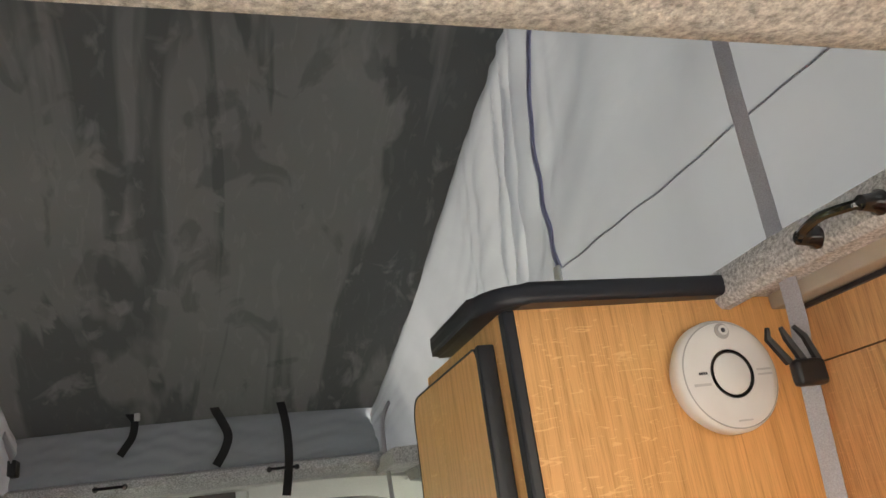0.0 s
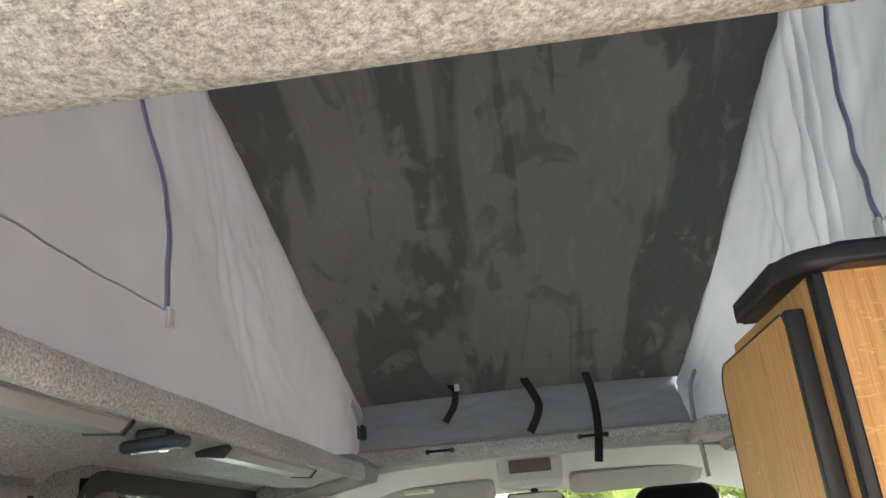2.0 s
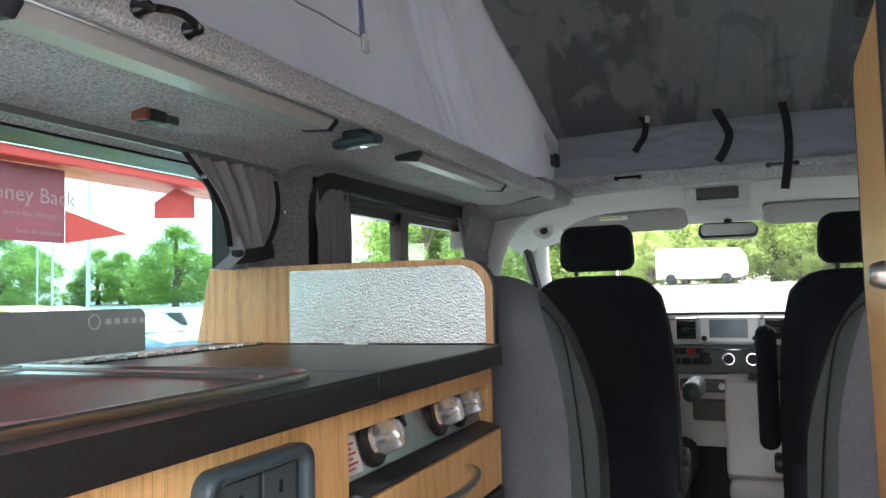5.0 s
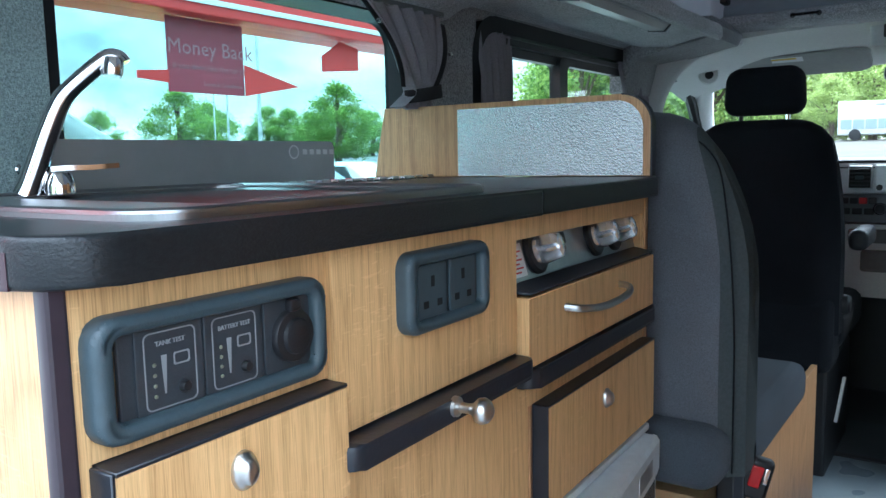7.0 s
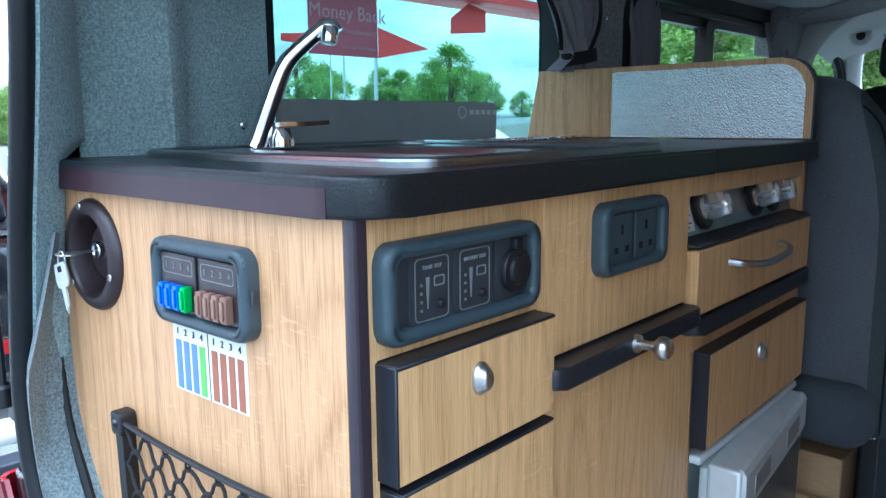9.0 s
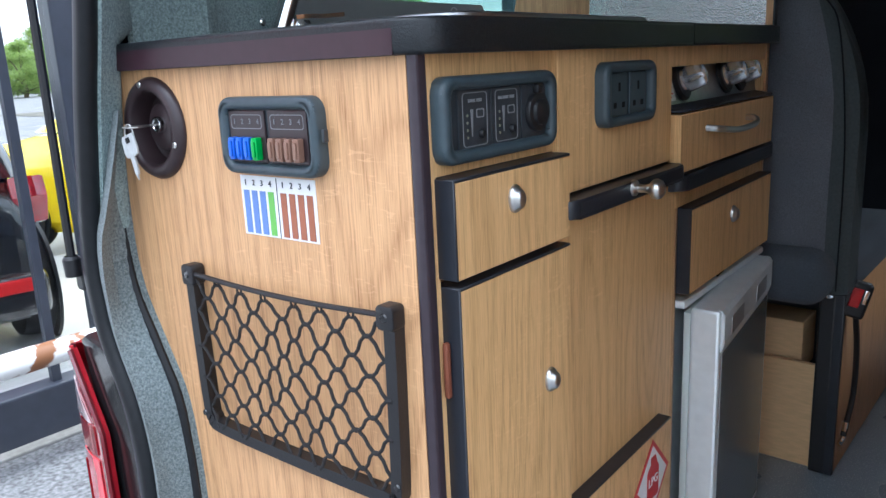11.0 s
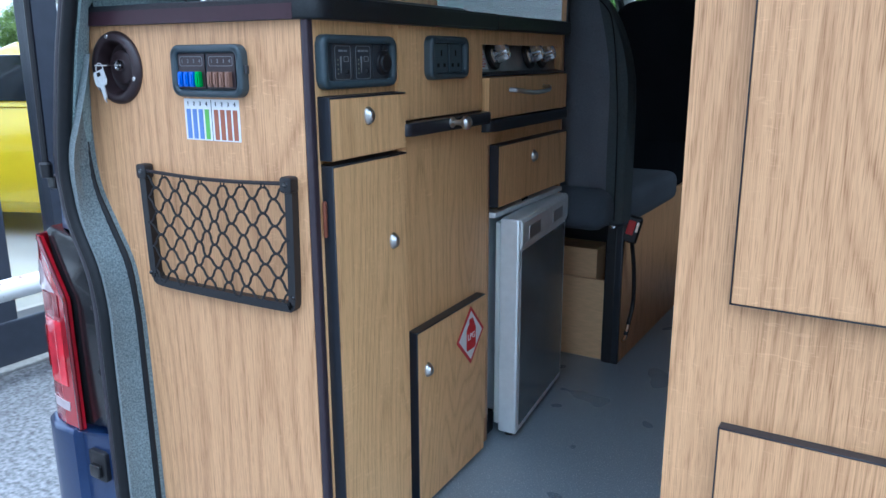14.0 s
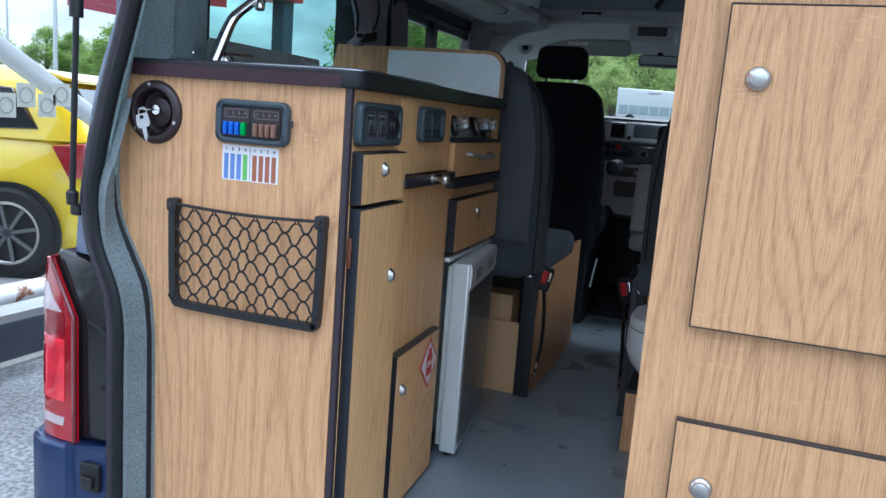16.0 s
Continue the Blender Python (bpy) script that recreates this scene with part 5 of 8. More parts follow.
part("clip", box(-0.4015, -0.398, -0.012, -0.006, 0.822, 0.834, 0.001), SLATE_DARK, fb)

cd = thing("fuse_chart", (-0.473, 0.0, 0.72), "white printed fuse chart with blue, green and brown columns", "sticker")
part("sheet", box(-0.530, -0.417, -0.0006, 0.0002, 0.722, 0.7845), PAPER, cd)
part("divider", box(-0.4735, -0.4730, -0.0012, -0.0006, 0.722, 0.7835), DARK_INK, cd)
for g0, cols in ((-0.5290, (BLUE_PRINT, BLUE_PRINT, BLUE_PRINT, GREEN_PRINT)), (-0.4715, (BROWN_PRINT,) * 4)):
    for k, c in enumerate(cols):
        xk = g0 + 0.0075 + k * 0.0128
        part("column", box(xk - 0.0043, xk + 0.0043, -0.0012, -0.0006, 0.724, 0.769), c, cd)
        part("number", text_bm(str(k + 1), 0.0085, Matrix.Translation((xk, -0.0011, 0.777)) @ pose(0, 0, 0, 90)), DARK_INK, cd)

nt = thing("storage_net", (-0.487, 0.0, 0.46), "black elastic storage net in a plastic frame", "storage net")
path = [(-0.637, 0.668), (-0.636, 0.60), (-0.633, 0.505), (-0.628, 0.491), (-0.614, 0.483), (-0.50, 0.480), (-0.352, 0.480), (-0.341, 0.483), (-0.336, 0.495), (-0.333, 0.60), (-0.332, 0.668)]
part("frame_bar", tube(smooth_line([(x, -0.007, z) for x, z in path], 4), 0.0, flat=(0.0068, 0.007, (0, 1, 0))), BLACK, nt, "black plastic three-sided bar")
for x in (-0.635, -0.334):
    bk = part("boss", prism(rrect(x - 0.0105, x + 0.0105, 0.655, 0.679, 0.005, 4), "y", -0.018, 0.0, 0.002), BLACK, nt)
    part("screw", lathe([(0, 0.002), (0.0035, 0.0018), (0.0045, 0)], (x, -0.018, 0.668), (0, -1, 0), 12), BLACK_GLOSS, bk)
for x, z in ((-0.637, 0.497), (-0.334, 0.497)):
    part("screw", lathe([(0, 0.002), (0.003, 0.0018), (0.004, 0)], (x, -0.0145, z), (0, -1, 0), 12), BLACK_GLOSS, nt)
part("top_cord", tube([(-0.634 + 0.298 * i / 20, -0.013, 0.669 - 0.005 * math.sin(math.pi * i / 20)) for i in range(21)], 0.0030, 8), BLACK, nt)
NC, NR = 7, 9
NET_CORD = mat("black braided cord", (0.016, 0.015, 0.016), 0.75, vary=0.5, vscale=900, bump=0.8, bscale=900)


# braided cords that meet in short flat joins and part again
def knot(c, r):
    """Place of join c (half columns) in row r of the net, with a little slack and pull towards one side."""
    u, w = c / (2 * NC), r / NR
    sag = 0.006 * math.sin(math.pi * u) * (1 - w)
    x = -0.630 + 0.291 * u + 0.006 * math.sin(math.pi * w) * math.sin(2 * math.pi * u) + 0.0018 * math.sin(c * 1.7 + r * 2.3)
    return Vector((x, -0.0125 + 0.0015 * math.sin(c * 0.9 + r), 0.664 - 0.180 * w - sag + 0.0014 * math.sin(c * 2.9 + r)))


JOIN = Vector((0.0030, 0, 0))
for r in range(NR):
    for c in range(r % 2, 2 * NC + 1, 2):
        a = knot(c, r)
        for way in (-1, 1):
            if 0 <= c + way <= 2 * NC:
                e = knot(c + way, r + 1)
                p0, p1 = a + JOIN * way, e - JOIN * way
                bow = Vector((0.0012 * way, 0, 0.0008))
                part("cord", tube([p0, p0.lerp(p1, 0.33) + bow, p0.lerp(p1, 0.67) - bow * 0.4, p1], 0.0019, 6), NET_CORD, nt)
        if r:
            part("knot", tube([a - JOIN * 1.15, a - JOIN * 0.3, a + JOIN * 0.3, a + JOIN * 1.15], [0.0020, 0.0027, 0.0027, 0.0020], 6), NET_CORD, nt)
        else:
            part("loop", tube([a + Vector((0.0035 * math.cos(t), -0.001, 0.0045 * math.sin(t))) + Vector((0, 0, 0.003)) for t in [2 * math.pi * i / 10 for i in range(10)]], 0.0013, 5, closed=True), NET_CORD, nt)

for ob, dx in ((lk, 0.001), (fb, 0.010), (cd, -0.001), (nt, 0.010)):
    ob.location += Vector((dx, PY, 0.002 if ob is lk else 0.0))

# ---- hazard diamond on the gas locker ----
lg = thing("gas_sticker", (KF + 0.018, 0.465, 0.234), "red and white diamond gas sticker reading LPG", "sticker")
gx0 = KF + 0.0185
part("diamond", prism([(0.466, 0.233), (0.525, 0.294), (0.466, 0.357), (0.405, 0.296)], "x", gx0 - 0.0006, gx0 + 0.0002), RED, lg)
part("inner_diamond", prism([(0.466, 0.243), (0.5155, 0.294), (0.466, 0.347), (0.4145, 0.296)], "x", gx0 + 0.0002, gx0 + 0.0007), PAPER, lg)
part("bottle", prism([(0.449, 0.265), (0.483, 0.265), (0.486, 0.270), (0.486, 0.309), (0.481, 0.316), (0.474, 0.319), (0.474, 0.331), (0.458, 0.331), (0.458, 0.319), (0.451, 0.316), (0.446, 0.309), (0.446, 0.270)], "x", gx0 + 0.0007, gx0 + 0.0011), RED, lg)
part("lettering", text_bm("LPG", 0.019, Matrix.Translation((gx0 + 0.0014, 0.466, 0.293)) @ Matrix(((0, 0, 1, 0), (1, 0, 0, 0), (0, 1, 0, 0), (0, 0, 0, 1)))), PAPER, lg)

# ---- fridge under the cooker ----
fr = thing("fridge", (-0.50, 0.78, 0.0), "silver compact fridge with a grey metal door panel", "fridge")
part("body", box(-0.78, KF - 0.03, 0.585, 0.975, 0.02, 0.51, 0.003), FRIDGE, fr)
part("top_trim", box(KF - 0.05, KF + 0.012, 0.590, 0.986, 0.513, 0.525, 0.003), FRIDGE, fr, "silver top trim")
part("hinge_post", box(KF - 0.03, KF - 0.012, 0.594, 0.615, 0.03, 0.515, 0.003), WHITE, fr)
FX = KF + 0.010


def ajar(bm):
    """The fridge door stands a little open at its rear edge."""
    for v in bm.verts:
        v.co.x -= 0.032 * (v.co.y - 0.600) / 0.375
    return bm


door = part("door", ajar(box(FX + 0.004, FX + 0.049, 0.612, 0.978, 0.014, 0.510, 0.005)), FRIDGE, fr)
part("gasket", ajar(box(FX - 0.008, FX + 0.004, 0.616, 0.972, 0.030, 0.500, 0.003)), mat("pale gasket rubber", (0.62, 0.66, 0.64), 0.6), door, "pale rubber gasket")
part("door_panel", ajar(box(FX + 0.0485, FX + 0.0500, 0.630, 0.966, 0.030, 0.438, 0.001)), FRIDGE_PANEL, door, "grey metal door panel")
hd = prism([(FX + 0.044, 0.441), (FX + 0.051, 0.444), (FX + 0.0545, 0.456), (FX + 0.0545, 0.502), (FX + 0.050, 0.509), (FX + 0.044, 0.5105)], "y", 0.620, 0.976, 0.001, 1)
part("handle_strip", ajar(hd), FRIDGE, door, "moulded silver handle strip")
for y0, y1 in ((0.665, 0.745), (0.845, 0.925)):
    part("finger_recess", ajar(box(FX + 0.0530, FX + 0.0555, y0, y1, 0.460, 0.488, 0.001)), ALU, door, "grey finger recess")
part("latch", tube([(FX - 0.006, 0.735, 0.527), (FX - 0.006, 0.770, 0.529)], 0.006, 8), CHROME, fr, "chrome latch pin")
part("foot", lathe([(0.012, 0), (0.012, 0.018), (0.008, 0.02)], (FX + 0.02, 0.640, 0.0), (0, 0, 1), 12), BLACK, fr)
sk.location += Vector((0.014, 0.016, 0))
tp.location += Vector((0.0075, 0.0145, 0))
settle(kit, wt, hg, sp, sk, tp, cp, so_, lk, fb, cd, nt, lg, fr)


# ---- tall unit on the right with the smoke alarm ----
tu = thing("tall_cupboard", (0.42, 0.92, 0.0), "tall oak cupboard with dark edging and a rounded door", "cupboard")
TX, TY = 0.212, 0.757
part("rear_panel", box(TX + 0.012, XR, TY, TY + 0.016, 0.0, 1.327), OAK_LIT, tu)
part("corner_post", box(TX - 0.001, TX + 0.012, TY - 0.003, TY + 0.014, 0.0, 1.327, 0.003), EDGE, tu, "dark plastic corner edging")
part("side_panel", box(TX, TX + 0.014, TY + 0.014, 1.06, 0.0, 1.327), OAK_LIT, tu)
part("front_panel", box(TX + 0.014, XR, 1.046, 1.06, 0.0, 1.327), OAK_LIT, tu)
sd = part("door", prism(rrect(TY + 0.045, 1.085, 0.30, 1.302, (0.01, 0.03, 0.03, 0.01), 5), "x", TX - 0.018, TX - 0.001, 0.001, 1), OAK_LIT, tu, "oak door with a rounded corner")
part("edge_strip", box(TX - 0.0195, TX - 0.001, TY + 0.034, TY + 0.045, 0.30, 1.303, 0.002), EDGE, sd, "dark edging strip")
part("edge_strip", tube([(TX - 0.010, y, z) for y, z in rrect(TY + 0.045, 1.0855, 0.30, 1.3025, (0.01, 0.03, 0.03, 0.01), 5)[6:]], 0.0, flat=(0.009, 0.001, (0, 1, 0))), EDGE, sd)
kb = lathe([(0.0, 0.016), (0.008, 0.0155), (0.013, 0.012), (0.015, 0.006), (0.0165, 0.0)], (TX - 0.018, 0.87, 1.012), (-1, 0, 0), 20)
part("knob", kb, NICKEL, sd, "nickel knob")
cap = prism(rrect(TX - 0.026, 0.475, TY - 0.022, 0.945, (0.05, 0.0, 0.0, 0.01), 8), "z", 1.327, 1.349, 0.007, 3)
part("top_board", cap, EDGE, tu, "dark rounded top board")

al = thing("smoke_alarm", (0.462, TY, 1.18), "round white smoke alarm on the cupboard panel", "smoke alarm")
AC = (0.431, TY, 1.240)
part("base", lathe([(0.051, 0.0), (0.053, 0.006), (0.053, 0.010)], AC, (0, -1, 0), 48), WHITE, al)
part("cover", lathe([(0.0555, 0.010), (0.0575, 0.013), (0.0575, 0.022), (0.0562, 0.027), (0.052, 0.0305), (0.045, 0.0318), (0.0250, 0.0330), (0.0243, 0.0320), (0.0242, 0.028)], AC, (0, -1, 0), 64), WHITE, al)
part("test_button", lathe([(0.0, 0.0336), (0.0195, 0.0334), (0.0208, 0.0325), (0.0212, 0.028)], AC, (0, -1, 0), 40), WHITE, al)
part("button_gap", lathe([(0.0210, 0.0310), (0.0218, 0.0336), (0.0238, 0.0338), (0.0246, 0.0322)], AC, (0, -1, 0), 48), mat("black chrome", (0.10, 0.10, 0.105), 0.12, metal=0.9), al, "black chrome ring round the button")
# white darkened to grey here: the shade of slot and recess is painted
part("sound_slot", lathe([(0.0528, 0.0302), (0.0535, 0.0304), (0.0540, 0.0296)], AC, (0, -1, 0), 64), mat("shaded white plastic", (0.45, 0.45, 0.45), 0.5), al)
part("hush_recess", lathe([(0.0, 0.0322), (0.005, 0.0323), (0.0078, 0.0328), (0.0086, 0.0318)], (AC[0] + 0.001, AC[1], AC[2] + 0.0435), (0, -1, 0), 24), mat("shaded white plastic", (0.45, 0.45, 0.45), 0.5), al, "shallow grey recess")
part("hush_loop", tube([(AC[0] + 0.002 + 0.0042 * math.cos(a), TY - 0.0335, AC[2] + 0.0445 + 0.0040 * math.sin(a)) for a in [2 * math.pi * i / 18 for i in range(18)]], 0.0013, 6, closed=True), WHITE, al, "small white loop")
part("indicator_dot", lathe([(0, 0.0336), (0.0020, 0.0334), (0.0024, 0.032)], (AC[0] + 0.002, AC[1], AC[2] + 0.0445), (0, -1, 0), 12), DARK_INK, al, "small dark indicator")
FAINT_INK = mat("faint grey print", (0.60, 0.60, 0.60), 0.5)
part("brand_bar", box(AC[0] - 0.046, AC[0] - 0.027, TY - 0.0330, TY - 0.0322, AC[2] - 0.010, AC[2] - 0.0075), FAINT_INK, al)
for k in range(4):
    part("print_bar", box(AC[0] - 0.038 + 0.0025 * k, AC[0] - 0.0365 + 0.0025 * k, TY - 0.0334, TY - 0.0324, AC[2] + 0.001, AC[2] + 0.0035), DARK_INK, al)
part("base_bar", box(AC[0] - 0.006, AC[0] + 0.010, TY - 0.0326, TY - 0.0316, AC[2] - 0.047, AC[2] - 0.0455), FAINT_INK, al)
for k in range(2):
    part("print_bar", box(AC[0] + 0.029, AC[0] + 0.046, TY - 0.0334, TY - 0.0322, AC[2] - 0.004 + 0.005 * k, AC[2] - 0.0022 + 0.005 * k), FAINT_INK, al)

# wood-lined side wall above the rear cupboard
so3 = thing("side_lining", (0.56, 0.4, 1.05), "oak-laminate lining along the van side with a joint", "wall panel")
part("upper_board", box(0.553, 0.566, -0.02, TY - 0.001, 1.247, 1.304), OAK, so3)
part("lower_board", box(0.553, 0.566, -0.02, TY - 0.001, 1.06, 1.245), OAK, so3)
part("top_strip", box(0.548, 0.568, -0.02, TY - 0.001, 1.304, 1.309, 0.001), EDGE, so3)
part("light_rail", box(0.525, 0.570, -0.02, TY - 0.001, 1.3105, 1.330, 0.003), mat("cream strip", (0.5, 0.46, 0.40), 0.5, vary=0.06, vscale=30), so3, "pale cream batten")

# ---- low cupboard at the rear right with two doors ----
rc = thing("rear_cupboard", (0.47, 0.2, 0.0), "oak-laminate rear cupboard with two doors and round knobs", "cupboard")
RX, RYF = 0.226, 0.028
part("rear_panel", box(RX, XR, RYF, RYF + 0.016, -0.02, 1.08), OAK, rc)
part("side_panel", box(RX + 0.002, RX + 0.016, RYF + 0.016, 0.16, 0.0, 1.08), OAK, rc)
part("back_panel", box(RX + 0.016, XR, 0.146, 0.16, 0.0, 1.08), OAK, rc)
part("top_board", box(RX, XR, RYF + 0.0, 0.162, 1.08, 1.095, 0.003), OAK, rc)
part("low_shelf", box(RX + 0.002, XR, 0.16, TY - 0.001, 0.43, 0.446, 0.002), OAK, rc)
part("low_side", box(RX + 0.002, RX + 0.016, 0.16, TY - 0.001, 0.0, 0.43), OAK, rc)
for z0, z1, kz in ((0.585, 1.043, 0.944), (0.02, 0.437, 0.340)):
    dr = part("door", box(0.290, 0.695, RYF - 0.017, RYF - 0.001, z0, z1, 0.001, 1), OAK, rc)
    part("edge_strip", box(0.2885, 0.290, RYF - 0.0176, RYF - 0.001, z0, z1, 0.0005, 1), EDGE, dr)
    part("edge_strip", box(0.2885, 0.695, RYF - 0.0176, RYF - 0.001, z1, z1 + 0.002, 0.0005, 1), EDGE, dr)
    part("edge_strip", box(0.2885, 0.695, RYF - 0.0176, RYF - 0.001, z0 - 0.0015, z0, 0.0005, 1), EDGE, dr)
    kn = lathe([(0.0, 0.015), (0.008, 0.0148), (0.0115, 0.013), (0.0125, 0.009), (0.0150, 0.0075), (0.0165, 0.005), (0.0175, 0.002), (0.0175, 0.0)], (0.336, RYF - 0.017, kz), (0, -1, 0), 28)
    part("knob", kn, NICKEL, dr, "round nickel knob")


# ---- seats ----
def rear_seat(xc, label):
    """Single seat with a plain upright back, a cushion and a low pad behind it."""
    s = thing("passenger_chair", (xc, 1.35, 0.0), label, "seat", group="passenger seats")
    w = 0.225
    bp = [(1.065, 0.42), (1.052, 0.60), (1.058, 0.86), (1.075, 0.985), (1.105, 1.028), (1.145, 1.03), (1.175, 0.99), (1.185, 0.86), (1.20, 0.60), (1.21, 0.42)]
    pts = [(v.x, v.y) for v in smooth_line([(y, z, 0) for y, z in bp], 4)]
    b = bmesh.new()
    n = 12
    rows = []
    for i in range(n + 1):
        t = 2 * i / n - 1
        k = 1 - 0.10 * abs(t) ** 8
        drop = 0.055 * abs(t) ** 4
        rows.append([b.verts.new((xc + w * t * (1 - 0.25 * max(0.0, (z - 0.75) / 0.25) ** 1.8), 1.13 + (y - 1.13) * k * (1 - 0.45 * abs(t) ** 10), 0.42 + (z - 0.42) * (1 - drop / 0.6 * ((z - 0.42) / 0.6) ** 2))) for y, z in pts])
    for k, (r0, r1) in enumerate(zip(rows, rows[1:])):
        for i in range(len(pts)):
            b.faces.new((r0[i], r0[(i + 1) % len(pts)], r1[(i + 1) % len(pts)], r1[i])).material_index = int(k in (0, n - 1))
    b.faces.new(rows[0]).material_index = 1
    b.faces.new(rows[-1]).material_index = 1
    part("backrest", b, [SEAT_MID, SEAT_SIDE], s, "charcoal cloth backrest")
    for sd_ in (-1, 1):
        sv = smooth_line([(xc + sd_ * w * 0.93, 1.075, 0.43), (xc + sd_ * w * 0.93, 1.062, 0.70), (xc + sd_ * w * 0.83, 1.072, 0.90), (xc + sd_ * w * 0.70, 1.085, 0.965), (xc + sd_ * w * 0.45, 1.098, 1.0)], 5)
        part("piping", tube(sv, 0.0016, 6), SEAT_CLOTH, s)
    part("seat_cushion", box(xc - w, xc + w, 1.13, 1.66, 0.395, 0.490, 0.03, 3), SEAT_PAD, s)
    part("rear_pad", box(xc - w, xc + w - 0.02, 1.006, 1.17, 0.405, 0.515, 0.04, 4), SEAT_PAD, s, "low pad behind the back")
    sg = 1 if xc < 0 else -1
    xs = xc + w - 0.03 if sg > 0 else xc - w - 0.005
    bx = part("side_panel", box(min(xs, xs + sg * 0.014), max(xs, xs + sg * 0.014), 1.17, 1.88, 0.0, 0.425, 0.001, 1), OAK, s, "oak panel of the seat base")
    part("edge_strip", box(min(xs - sg * 0.006, xs + sg * 0.016), max(xs - sg * 0.006, xs + sg * 0.016), 1.156, 1.170, 0.0, 0.432, 0.003), EDGE, bx)
    part("rear_panel", box(min(xs, xc - sg * w), max(xs, xc - sg * w), 1.172, 1.184, 0.0, 0.235, 0.001, 1), PLY, s, "pale plywood back of the seat base")
    part("inner_block", box(xc - w + 0.12, xc + w - 0.10, 1.20, 1.30, 0.20, 0.315, 0.002, 1), PLY, s, "plywood block under the cushion")
    # solid dark box in place of the shade inside the open seat base
    part("shade_box", box(xc - w + 0.03, xc + w - 0.05, 1.31, 1.60, 0.0, 0.37), CAB_DARK, s, "dark box drawn as shade under the seat")
    part("bracket", box(xs - 0.032 * (sg > 0), xs + 0.032 * (sg < 0), 1.155, 1.168, 0.0, 0.42, 0.004), BLACK, s, "black steel hinge bracket")
    part("bracket_bolt", lathe([(0, 0.012), (0.008, 0.010), (0.010, 0.0)], (xs - sg * 0.012, 1.155, 0.40), (0, -1, 0), 10), CHROME, s)
    # belt stalk on the aisle side of the base
    xb = xs + sg * 0.030
    bt = Matrix.Translation((xb, 1.178, 0.392)) @ pose(0, 0, 0, 0, 14 * sg, 18 * sg)
    bk = part("belt_buckle", moved(box(-0.024, 0.024, -0.014, 0.014, -0.040, 0.036, 0.008, 3), bt), BLACK, s, "black belt buckle with a red button")
    part("release_button", moved(box(-0.013, 0.007, -0.0175, -0.012, -0.016, 0.024, 0.003), bt), RED, bk)
    part("buckle_slot", moved(box(0.009, 0.018, -0.0165, -0.012, -0.006, 0.024, 0.002), bt), CHROME, bk, "bright metal buckle slot")
    part("buckle_stalk", tube(smooth_line([(xb, 1.185, 0.362), (xb + sg * 0.002, 1.215, 0.27), (xb - sg * 0.002, 1.24, 0.165), (xb - sg * 0.006, 1.215, 0.10), (xb - sg * 0.008, 1.205, 0.075)], 5), 0.006, 8), BLACK, bk)
    part("stalk_anchor", tube([(xb - sg * 0.006, 1.213, 0.105), (xb - sg * 0.008, 1.205, 0.07), (xb - sg * 0.012, 1.19, 0.06)], 0.0055, 8), CHROME, bk)
    part("upper_strap", tube(smooth_line([(xs, 1.16, 0.47), (xs + sg * 0.012, 1.165, 0.455), (xs + sg * 0.024, 1.172, 0.425)], 4), 0.009, 8), BLACK, bk)
    return s


rear_seat(-0.405, "charcoal cloth single seat on an oak base beside the kitchen")
rear_seat(0.335, "charcoal cloth single seat on an oak base")


